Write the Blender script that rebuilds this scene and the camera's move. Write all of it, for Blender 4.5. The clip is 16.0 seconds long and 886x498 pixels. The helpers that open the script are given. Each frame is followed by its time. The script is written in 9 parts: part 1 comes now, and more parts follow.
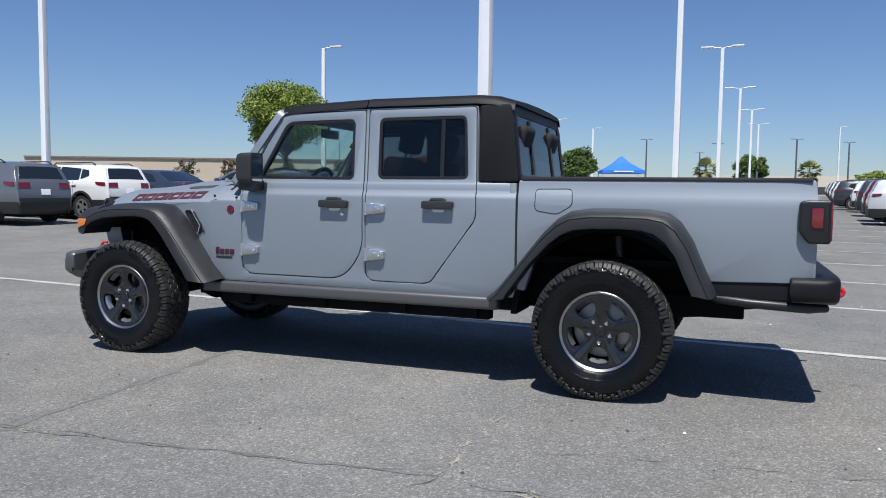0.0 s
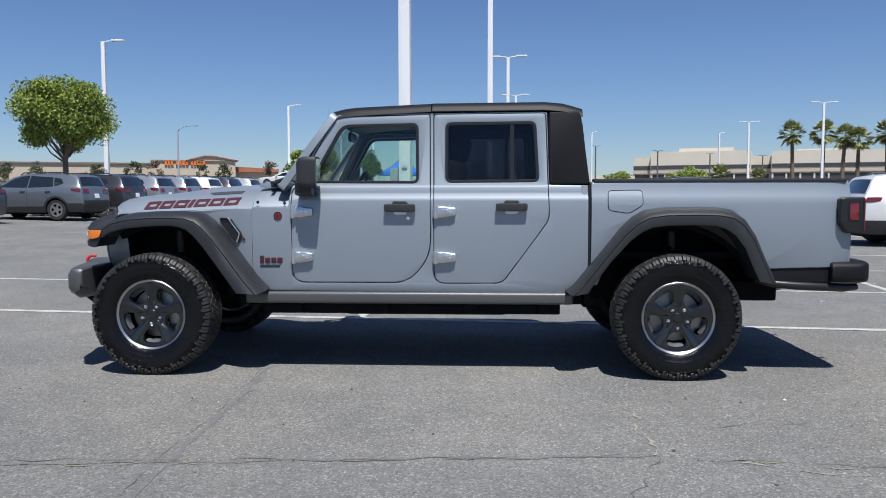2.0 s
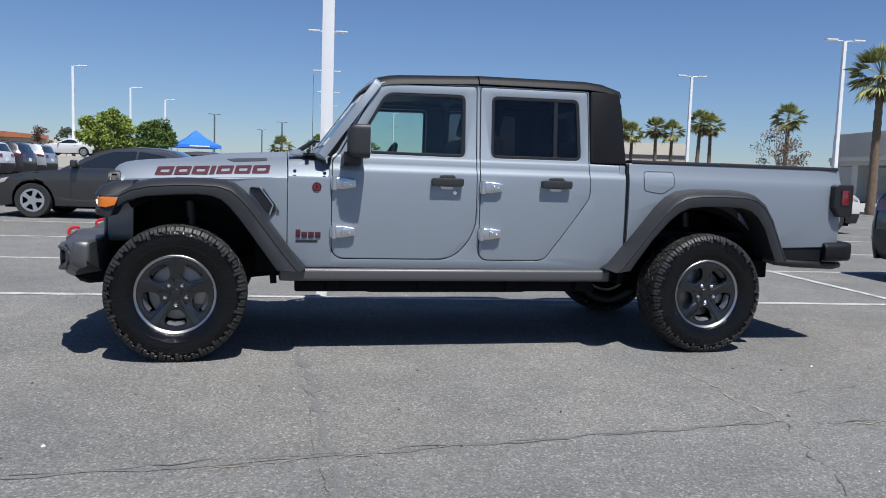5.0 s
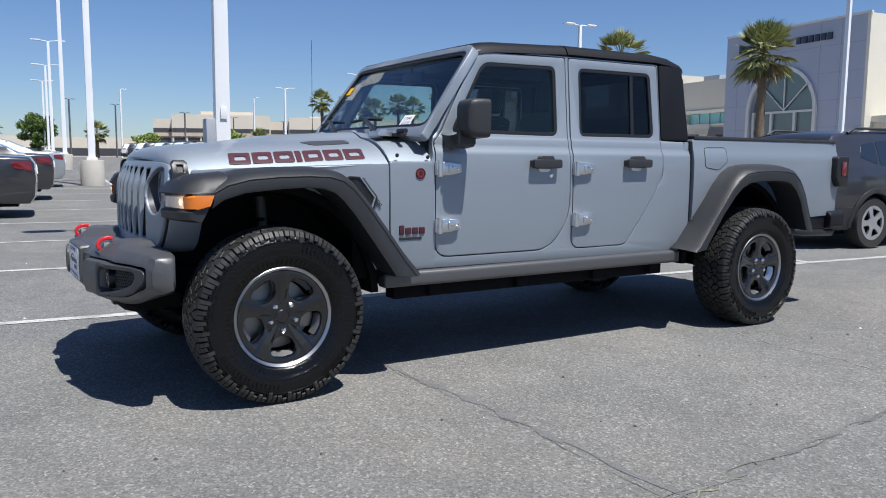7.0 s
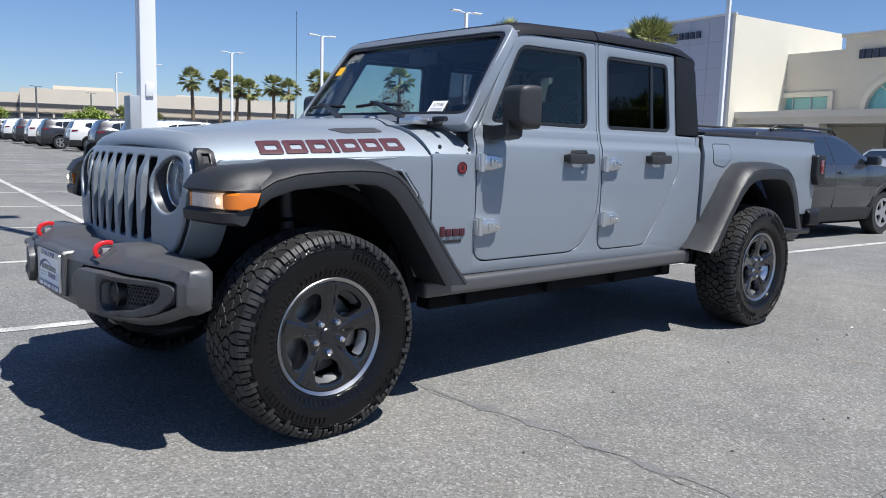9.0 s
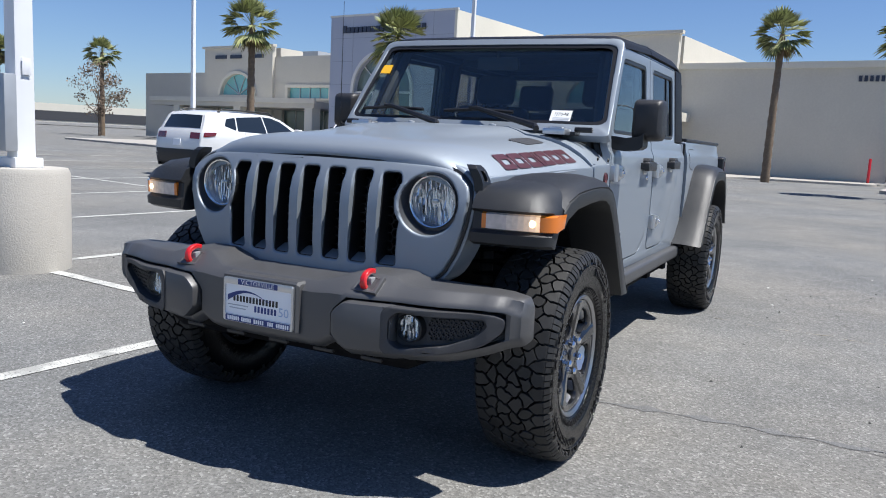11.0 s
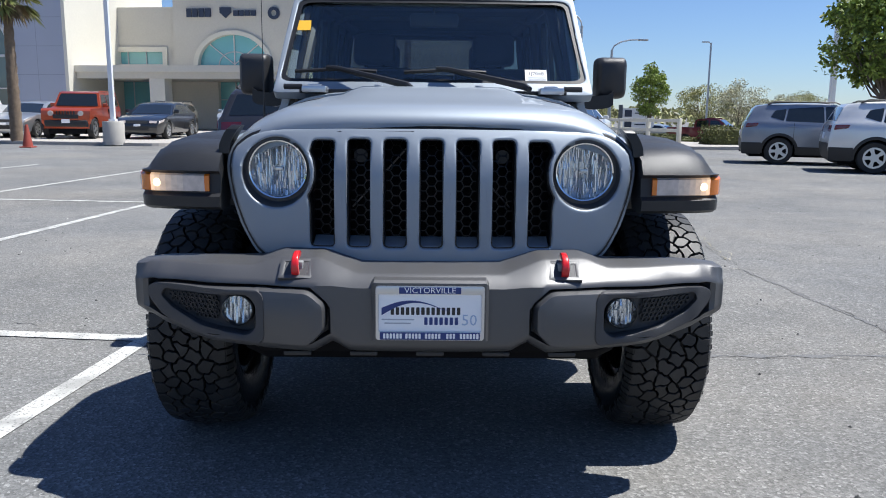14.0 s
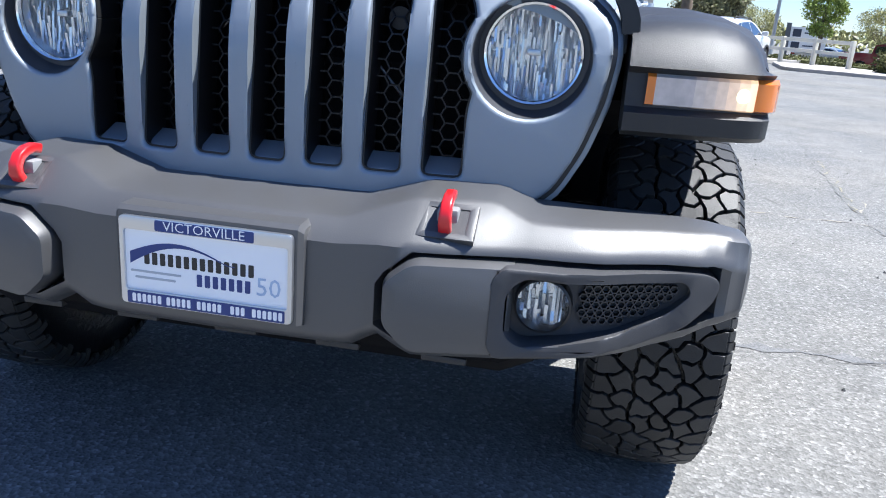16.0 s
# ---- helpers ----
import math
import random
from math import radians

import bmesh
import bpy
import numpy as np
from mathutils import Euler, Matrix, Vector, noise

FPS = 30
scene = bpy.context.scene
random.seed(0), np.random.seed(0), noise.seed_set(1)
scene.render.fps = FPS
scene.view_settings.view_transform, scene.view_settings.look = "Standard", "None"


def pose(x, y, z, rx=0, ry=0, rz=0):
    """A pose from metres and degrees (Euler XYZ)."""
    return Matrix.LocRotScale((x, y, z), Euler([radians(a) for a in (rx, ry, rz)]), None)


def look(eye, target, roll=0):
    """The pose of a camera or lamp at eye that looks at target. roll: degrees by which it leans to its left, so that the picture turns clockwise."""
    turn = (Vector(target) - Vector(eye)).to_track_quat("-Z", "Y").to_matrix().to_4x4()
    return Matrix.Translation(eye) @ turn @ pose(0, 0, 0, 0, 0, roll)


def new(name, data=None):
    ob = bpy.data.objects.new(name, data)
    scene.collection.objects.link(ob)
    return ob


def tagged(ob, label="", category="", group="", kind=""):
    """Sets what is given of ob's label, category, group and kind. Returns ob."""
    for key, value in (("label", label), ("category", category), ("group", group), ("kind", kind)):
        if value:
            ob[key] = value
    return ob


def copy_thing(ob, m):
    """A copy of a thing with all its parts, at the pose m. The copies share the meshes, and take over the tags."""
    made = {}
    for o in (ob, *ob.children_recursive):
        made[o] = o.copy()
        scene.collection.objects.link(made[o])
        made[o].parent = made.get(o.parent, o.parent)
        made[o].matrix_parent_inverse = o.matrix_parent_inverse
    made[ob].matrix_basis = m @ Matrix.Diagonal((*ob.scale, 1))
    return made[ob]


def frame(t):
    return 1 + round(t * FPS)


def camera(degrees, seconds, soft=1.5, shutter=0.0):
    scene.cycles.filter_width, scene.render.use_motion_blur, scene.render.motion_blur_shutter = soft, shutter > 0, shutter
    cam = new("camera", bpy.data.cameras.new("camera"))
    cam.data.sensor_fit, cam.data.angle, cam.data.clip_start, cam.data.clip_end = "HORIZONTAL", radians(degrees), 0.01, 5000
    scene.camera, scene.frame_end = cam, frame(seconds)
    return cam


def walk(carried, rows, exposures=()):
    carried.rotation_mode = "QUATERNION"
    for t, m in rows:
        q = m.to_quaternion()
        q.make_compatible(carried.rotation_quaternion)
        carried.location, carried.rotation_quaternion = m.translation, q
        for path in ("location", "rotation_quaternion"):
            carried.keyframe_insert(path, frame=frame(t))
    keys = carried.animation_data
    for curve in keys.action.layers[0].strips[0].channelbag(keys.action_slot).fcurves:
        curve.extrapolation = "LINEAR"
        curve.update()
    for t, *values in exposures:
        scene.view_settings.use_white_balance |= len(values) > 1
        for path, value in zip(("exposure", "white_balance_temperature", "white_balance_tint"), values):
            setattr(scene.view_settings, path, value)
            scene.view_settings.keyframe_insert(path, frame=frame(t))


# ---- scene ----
cam = camera(59.6, 16.0, soft=1.0)
PATH = [
    (0, (4.167, -5.43, 1.222), (3.479, -3.559, 1.07), 0.7),
    (0.5, (3.642, -5.662, 1.203), (3.119, -3.737, 1.054), 0.4),
    (1, (3.125, -5.859, 1.207), (2.759, -3.898, 1.062), 0.0),
    (1.5, (2.627, -5.953, 1.211), (2.403, -3.971, 1.068), -0.2),
    (2, (2.242, -5.961, 1.216), (2.132, -3.969, 1.073), -0.1),
    (2.5, (2.04, -5.823, 1.203), (2.008, -3.828, 1.059), 0.1),
    (3, (1.985, -5.718, 1.211), (2.013, -3.723, 1.066), 0.4),
    (3.5, (1.911, -5.74, 1.213), (2.001, -3.748, 1.064), 0.7),
    (4, (1.53, -5.864, 1.207), (1.708, -3.879, 1.05), 1.1),
    (4.5, (1.042, -5.853, 1.159), (1.34, -3.883, 0.99), 1.5),
    (4.7, (0.855, -5.811, 1.161), (1.202, -3.85, 0.983), 1.7),
    (6.8, (-1.132, -4.473, 1.13), (-0.128, -2.759, 0.901), 0.7),
    (7, (-1.249, -4.309, 1.143), (-0.195, -2.625, 0.912), 0.5),
    (7.5, (-1.469, -3.879, 1.142), (-0.325, -2.256, 0.903), 0.1),
    (8, (-1.51, -3.584, 1.14), (-0.308, -2.005, 0.892), 0.2),
    (8.5, (-1.531, -3.504, 1.152), (-0.278, -1.966, 0.899), 0.9),
    (9, (-1.646, -3.429, 1.161), (-0.329, -1.946, 0.899), 1.8),
    (9.5, (-2.011, -3.183, 1.183), (-0.602, -1.789, 0.914), 2.6),
    (9.7, (-2.131, -3.033, 1.169), (-0.677, -1.686, 0.898), 2.9),
    (11.8, (-3.034, -0.925, 1.22), (-1.128, -0.387, 0.943), 1.7),
    (12, (-3.033, -0.735, 1.194), (-1.105, -0.284, 0.916), 1.3),
    (12.5, (-3.05, -0.314, 1.208), (-1.087, -0.07, 0.919), 0.9),
    (13, (-3.068, -0.077, 1.218), (-1.092, 0.027, 0.926), 0.6),
    (13.5, (-3.045, -0.051, 1.18), (-1.069, -0.033, 0.873), 0.5),
    (14, (-2.907, -0.01, 1.164), (-0.936, -0.033, 0.824), 0.6),
    (14.5, (-2.564, 0.019, 1.117), (-0.602, -0.008, 0.727), 0.9),
    (15, (-2.258, 0.025, 1.105), (-0.312, 0.047, 0.641), 1.7),
    (15.5, (-2.082, -0.166, 1.093), (-0.162, -0.043, 0.549), 2.9),
    (16, (-1.921, -0.585, 1.052), (-0.032, -0.285, 0.468), 4.4),
]
walk(cam, [(t, look(*p)) for t, *p in PATH], exposures=[(0, 0.27, 6420, 10), (4.5, 0.21, 6420, 10), (7, 0.36, 6420, 10), (8, 0.48, 6420, 10), (9.5, 0.5, 6420, 10), (12, 0.52, 6400, 10), (13.5, 0.56, 6350, 10), (14.5, 0.73, 6220, 10), (15, .90, 6120, 10), (16, 1.25, 6080, 10)])

# ---- light ----
SUN_WAY = Vector((0.22, -1.0, 2.15)).normalized()      # towards the sun
world = bpy.data.worlds.new("sky")
scene.world = world
world.use_nodes = True
_nt = world.node_tree
_sky = _nt.nodes.new("ShaderNodeTexSky")
_sky.sky_type = "NISHITA"
_sky.sun_disc = False
_sky.sun_elevation = math.asin(SUN_WAY.z)
_sky.sun_rotation = math.atan2(SUN_WAY.x, SUN_WAY.y)
_sky.altitude = 0
_sky.air_density = 1.0
_sky.dust_density = 0.1
_sky.ozone_density = 1.2
_bg = _nt.nodes["Background"]
_bg.inputs["Strength"].default_value = 0.062
_mul = _nt.nodes.new("ShaderNodeMix")
_mul.data_type, _mul.blend_type = "RGBA", "MULTIPLY"
_mul.inputs[0].default_value = 1.0
_mul.inputs[7].default_value = (0.77, 0.94, 1.27, 1)
_nt.links.new(_sky.outputs["Color"], _mul.inputs[6])
_nt.links.new(_mul.outputs[2], _bg.inputs["Color"])
_sun = bpy.data.lights.new("sun", "SUN")
_sun.energy, _sun.angle, _sun.color = 5.0, radians(0.53), (1.0, 0.975, 0.93)
sun = new("sun", _sun)
sun.matrix_world = look(SUN_WAY * 50, (0, 0, 0))
scene.view_settings.exposure = 0.0

# ---- small tools ----
def thing(name, label, category, group="", x=0, y=0, z=0, rz=0):
    e = new(name)
    e.empty_display_size = 0.2
    e.matrix_world = pose(x, y, z, 0, 0, rz)
    return tagged(e, label, category, group)


def part(name, bm, material, parent=None, label="", smooth=40):
    me = bpy.data.meshes.new(name)
    bmesh.ops.recalc_face_normals(bm, faces=bm.faces[:])
    bm.to_mesh(me)
    bm.free()
    if smooth:
        me.shade_smooth()
        me.set_sharp_from_angle(angle=radians(smooth))
    me.materials.append(material)
    ob = new(name, me)
    if parent is not None:
        ob.parent = parent
    if label:
        ob["label"] = label
    return ob


def fillet(pts, r, n=4):
    """A closed outline with its corners rounded. r: one radius, or one for each corner."""
    out, m = [], len(pts)
    for i in range(m):
        p, a, b = Vector(pts[i]), Vector(pts[i - 1]), Vector(pts[(i + 1) % m])
        ri = r[i] if isinstance(r, (list, tuple)) else r
        da, db = (a - p), (b - p)
        d = min(ri, da.length * 0.45, db.length * 0.45)
        if d < 1e-4:
            out.append(tuple(p))
            continue
        pa, pb = p + da.normalized() * d, p + db.normalized() * d
        for k in range(n + 1):
            t = k / n
            out.append(tuple((1 - t) ** 2 * pa + 2 * t * (1 - t) * p + t * t * pb))
    return out


def circle(cx, cy, r, n=32, a0=0.0):
    return [(cx + r * math.cos(a0 + 2 * math.pi * i / n), cy + r * math.sin(a0 + 2 * math.pi * i / n)) for i in range(n)]


def box(bm, x0, x1, y0, y1, z0, z1, bevel=0.0, seg=2, m=None):
    r = bmesh.ops.create_cube(bm, size=1.0)
    vs = r["verts"]
    for v in vs:
        v.co = Vector((x0 + (v.co.x + 0.5) * (x1 - x0), y0 + (v.co.y + 0.5) * (y1 - y0), z0 + (v.co.z + 0.5) * (z1 - z0)))
    if bevel > 0:
        es = list({e for v in vs for e in v.link_edges})
        g = bmesh.ops.bevel(bm, geom=es, offset=bevel, segments=seg, affect="EDGES", profile=0.6)
        vs = list({v for f in g["faces"] for v in f.verts} | {v for v in vs if v.is_valid})
    if m is not None:
        for v in vs:
            v.co = m @ v.co
    return vs


def plate(bm, outer, holes=(), d0=0.0, d1=0.02, to=None, cuts=(), cutsu=(), bevel=0.0, seg=2):
    """A plate with holes: 2D outlines (u, v), thick from d0 to d1; cuts at values of v (and cutsu of u); to(u, v, d) lays it into space."""
    b = bmesh.new()
    edges = []
    for loop in (outer, *holes):
        vs = [b.verts.new((p[0], p[1], d0)) for p in loop]
        edges += [b.edges.new((vs[i], vs[(i + 1) % len(vs)])) for i in range(len(vs))]
    if holes:
        bmesh.ops.triangle_fill(b, use_beauty=True, use_dissolve=False, edges=edges)
    else:
        b.faces.new([v for v in b.verts])
    for c in cuts:
        bmesh.ops.bisect_plane(b, geom=b.verts[:] + b.edges[:] + b.faces[:], plane_co=(0, c, 0), plane_no=(0, 1, 0))
    for c in cutsu:
        bmesh.ops.bisect_plane(b, geom=b.verts[:] + b.edges[:] + b.faces[:], plane_co=(c, 0, 0), plane_no=(1, 0, 0))
    rim = [e for e in b.edges if e.is_boundary]
    g = bmesh.ops.extrude_face_region(b, geom=b.faces[:])
    top = [v for v in g["geom"] if isinstance(v, bmesh.types.BMVert)]
    for v in top:
        v.co.z = d1
    if bevel > 0:
        tops = set(top)
        es = [e for e in b.edges if e.verts[0] in tops and e.verts[1] in tops and any(len([w for w in f.verts if w in tops]) < len(f.verts) for f in e.link_faces)]
        bmesh.ops.bevel(b, geom=es, offset=bevel, segments=seg, affect="EDGES", profile=0.6)
    if to:
        for v in b.verts:
            v.co = Vector(to(*v.co))
    me = bpy.data.meshes.new("tmp")
    b.to_mesh(me)
    b.free()
    bm.from_mesh(me)
    bpy.data.meshes.remove(me)


def loft(bm, sections, closed=True, caps=True):
    rows = [[bm.verts.new(p) for p in s] for s in sections]
    n = len(rows[0])
    for a, b in zip(rows, rows[1:]):
        for i in range(n if closed else n - 1):
            j = (i + 1) % n
            bm.faces.new((a[i], a[j], b[j], b[i]))
    if caps and closed:
        bm.faces.new(rows[0][::-1])
        bm.faces.new(rows[-1])
    return rows


def lathe(bm, profile, n=48, to=None, a0=0.0, a1=2 * math.pi, closed=True):
    """profile: (r, h); to(r cos, r sin, h) lays it into space; the default turns round the y axis, with h along y."""
    to = to or (lambda a, b, h: (a, h, b))
    full = abs(a1 - a0 - 2 * math.pi) < 1e-6
    m = n if full else n + 1
    rows = []
    for i in range(m):
        a = a0 + (a1 - a0) * i / n
        rows.append([bm.verts.new(to(r * math.cos(a), r * math.sin(a), h)) for r, h in profile])
    k = len(profile)
    for i in range(n):
        p, q = rows[i], rows[(i + 1) % m]
        for j in range(k if closed else k - 1):
            l = (j + 1) % k
            bm.faces.new((p[j], p[l], q[l], q[j]))
    return rows


def tube(bm, pts, r, n=8, cap=True):
    """A round bar along pts; r: one radius or one a point."""
    pts = [Vector(p) for p in pts]
    rows, up = [], None
    for i, p in enumerate(pts):
        d = (pts[min(i + 1, len(pts) - 1)] - pts[max(i - 1, 0)]).normalized()
        if up is None:
            up = d.orthogonal().normalized()
        up = (up - d * up.dot(d)).normalized()
        side = d.cross(up)
        ri = r[i] if isinstance(r, (list, tuple)) else r
        rows.append([bm.verts.new(p + (up * math.cos(2 * math.pi * k / n) + side * math.sin(2 * math.pi * k / n)) * ri) for k in range(n)])
    for a, b in zip(rows, rows[1:]):
        for k in range(n):
            bm.faces.new((a[k], a[(k + 1) % n], b[(k + 1) % n], b[k]))
    if cap:
        bm.faces.new(rows[0][::-1])
        bm.faces.new(rows[-1])


def lerp(table, x):
    """Straight-line interpolation in a table of (x, value) rows."""
    if x <= table[0][0]:
        return table[0][1]
    for (a, p), (b, q) in zip(table, table[1:]):
        if x <= b:
            return p + (q - p) * (x - a) / (b - a)
    return table[-1][1]


def smooth_lerp(table, x):
    """The same with eased knees."""
    if x <= table[0][0]:
        return table[0][1]
    for (a, p), (b, q) in zip(table, table[1:]):
        if x <= b:
            t = (x - a) / (b - a)
            return p + (q - p) * t * t * (3 - 2 * t)
    return table[-1][1]


# ---- materials ----
def material(name, color, rough=0.5, metal=0.0, coat=0.0, vary=0.0, vary_scale=6.0, grain=0.0, grain_scale=120.0, bump=0.0, bump_scale=80.0,
             spec=0.5, rough_vary=0.0, random=0.0, emit=None, island=0.0, coat_rough=0.05, detail=4.0):
    """Colour with slow variation and fine grain, roughness variation, and bump, in object space."""
    m = bpy.data.materials.new(name)
    m.use_nodes = True
    nt = m.node_tree
    p = nt.nodes["Principled BSDF"]
    p.inputs["Base Color"].default_value = (*color, 1)
    p.inputs["Roughness"].default_value = rough
    p.inputs["Metallic"].default_value = metal
    p.inputs["Coat Weight"].default_value = coat
    p.inputs["Coat Roughness"].default_value = coat_rough
    p.inputs["Specular IOR Level"].default_value = spec
    geo = nt.nodes.new("ShaderNodeNewGeometry")
    pos = geo.outputs["Position"]

    def noise_node(scale, det=detail):
        n = nt.nodes.new("ShaderNodeTexNoise")
        n.inputs["Scale"].default_value = scale
        n.inputs["Detail"].default_value = det
        nt.links.new(pos, n.inputs["Vector"])
        return n.outputs["Fac"]

    def math_node(op, a, b):
        n = nt.nodes.new("ShaderNodeMath")
        n.operation = op
        for i, v in enumerate((a, b)):
            if isinstance(v, (int, float)):
                n.inputs[i].default_value = v
            else:
                nt.links.new(v, n.inputs[i])
        return n.outputs[0]
    value = None
    for amount, scale in ((vary, vary_scale), (grain, grain_scale)):
        if amount:
            s = math_node("ADD", math_node("MULTIPLY", math_node("SUBTRACT", noise_node(scale), 0.5), amount * 3.0), 1.0)
            value = s if value is None else math_node("MULTIPLY", value, s)
    for amount, kind in ((random, "o"), (island, "i")):
        if amount:
            if kind == "o":
                src = nt.nodes.new("ShaderNodeObjectInfo").outputs["Random"]
            else:
                src = geo.outputs["Random Per Island"]
            s = math_node("ADD", math_node("MULTIPLY", math_node("SUBTRACT", src, 0.5), amount * 2.0), 1.0)
            value = s if value is None else math_node("MULTIPLY", value, s)
    if value is not None:
        hsv = nt.nodes.new("ShaderNodeHueSaturation")
        hsv.inputs["Color"].default_value = (*color, 1)
        nt.links.new(value, hsv.inputs["Value"])
        nt.links.new(hsv.outputs["Color"], p.inputs["Base Color"])
    if rough_vary:
        nt.links.new(math_node("ADD", math_node("MULTIPLY", math_node("SUBTRACT", noise_node(vary_scale * 2.3), 0.5), rough_vary * 3), rough), p.inputs["Roughness"])
    if bump:
        b = nt.nodes.new("ShaderNodeBump")
        b.inputs["Strength"].default_value = 1.0
        b.inputs["Distance"].default_value = bump
        nt.links.new(noise_node(bump_scale, 6.0), b.inputs["Height"])
        nt.links.new(b.outputs["Normal"], p.inputs["Normal"])
    if emit:
        p.inputs["Emission Color"].default_value = (*emit[0], 1)
        p.inputs["Emission Strength"].default_value = emit[1]
    return m


def glass(name, tint, gloss_rough=0.0, ior=1.45):
    m = bpy.data.materials.new(name)
    m.use_nodes = True
    nt = m.node_tree
    out = nt.nodes["Material Output"]
    nt.nodes.remove(nt.nodes["Principled BSDF"])
    tr = nt.nodes.new("ShaderNodeBsdfTransparent")
    tr.inputs["Color"].default_value = (*tint, 1)
    gl = nt.nodes.new("ShaderNodeBsdfGlossy")
    gl.inputs["Roughness"].default_value = gloss_rough
    lw = nt.nodes.new("ShaderNodeLayerWeight")
    lw.inputs["Blend"].default_value = 0.5
    pw = nt.nodes.new("ShaderNodeMath")
    pw.operation = "POWER"
    pw.inputs[1].default_value = 5.0
    nt.links.new(lw.outputs["Facing"], pw.inputs[0])
    fr = nt.nodes.new("ShaderNodeMath")
    fr.operation = "MULTIPLY_ADD"
    f0 = ((ior - 1) / (ior + 1)) ** 2
    fr.inputs[1].default_value = 1.0 - f0
    fr.inputs[2].default_value = f0
    nt.links.new(pw.outputs[0], fr.inputs[0])
    mx = nt.nodes.new("ShaderNodeMixShader")
    nt.links.new(fr.outputs[0], mx.inputs[0])
    nt.links.new(tr.outputs[0], mx.inputs[1])
    nt.links.new(gl.outputs[0], mx.inputs[2])
    nt.links.new(mx.outputs[0], out.inputs["Surface"])
    return m


def asphalt_material():
    m = bpy.data.materials.new("asphalt")
    m.use_nodes = True
    nt = m.node_tree
    p = nt.nodes["Principled BSDF"]
    p.inputs["Roughness"].default_value = 0.88
    p.inputs["Specular IOR Level"].default_value = 0.12
    geo = nt.nodes.new("ShaderNodeNewGeometry")

    def tex(kind, scale, **kw):
        n = nt.nodes.new(kind)
        n.inputs["Scale"].default_value = scale
        for k, v in kw.items():
            n.inputs[k].default_value = v
        nt.links.new(geo.outputs["Position"], n.inputs["Vector"])
        return n

    def ramp(src, stops):
        r = nt.nodes.new("ShaderNodeValToRGB")
        while len(r.color_ramp.elements) < len(stops):
            r.color_ramp.elements.new(0.5)
        for e, (x, c) in zip(r.color_ramp.elements, stops):
            e.position, e.color = x, (c, c, c, 1)
        nt.links.new(src, r.inputs[0])
        return r.outputs[0]

    def mul(a, b):
        n = nt.nodes.new("ShaderNodeMix")
        n.data_type, n.blend_type = "RGBA", "MULTIPLY"
        n.inputs[0].default_value = 1
        nt.links.new(a, n.inputs[6])
        nt.links.new(b, n.inputs[7])
        return n.outputs[2]
    # stones in the binder: light and dark grains of a few millimetres, then patches and old stains
    stones = ramp(tex("ShaderNodeTexVoronoi", 105.0).outputs["Color"], [(0.0, 0.58), (0.45, 0.88), (0.72, 1.06), (1.0, 1.80)])
    fine = ramp(tex("ShaderNodeTexNoise", 330.0, Detail=3.0).outputs["Fac"], [(0.3, 0.84), (0.7, 1.16)])
    patch = ramp(tex("ShaderNodeTexNoise", 0.55, Detail=6.0, Roughness=0.6).outputs["Fac"], [(0.3, 0.82), (0.7, 1.15)])
    blot = ramp(tex("ShaderNodeTexNoise", 3.1, Detail=5.0).outputs["Fac"], [(0.3, 0.93), (0.7, 1.07)])
    col = mul(mul(stones, fine), mul(patch, blot))
    base = nt.nodes.new("ShaderNodeRGB")
    base.outputs[0].default_value = (0.186, 0.188, 0.185, 1)
    # dusty, browner ground in places
    dust = nt.nodes.new("ShaderNodeMix")
    dust.data_type = "RGBA"
    nt.links.new(ramp(tex("ShaderNodeTexNoise", 0.28, Detail=7.0, Roughness=0.65).outputs["Fac"], [(0.42, 0.0), (0.66, 1.0)]), dust.inputs[0])
    nt.links.new(base.outputs[0], dust.inputs[6])
    dust.inputs[7].default_value = (0.196, 0.189, 0.174, 1)
    col = mul(col, dust.outputs[2])
    nt.links.new(col, p.inputs["Base Color"])
    b = nt.nodes.new("ShaderNodeBump")
    b.inputs["Distance"].default_value = 0.0036
    b.inputs["Strength"].default_value = 0.8
    nt.links.new(tex("ShaderNodeTexVoronoi", 105.0).outputs["Distance"], b.inputs["Height"])
    nt.links.new(b.outputs["Normal"], p.inputs["Normal"])
    return m



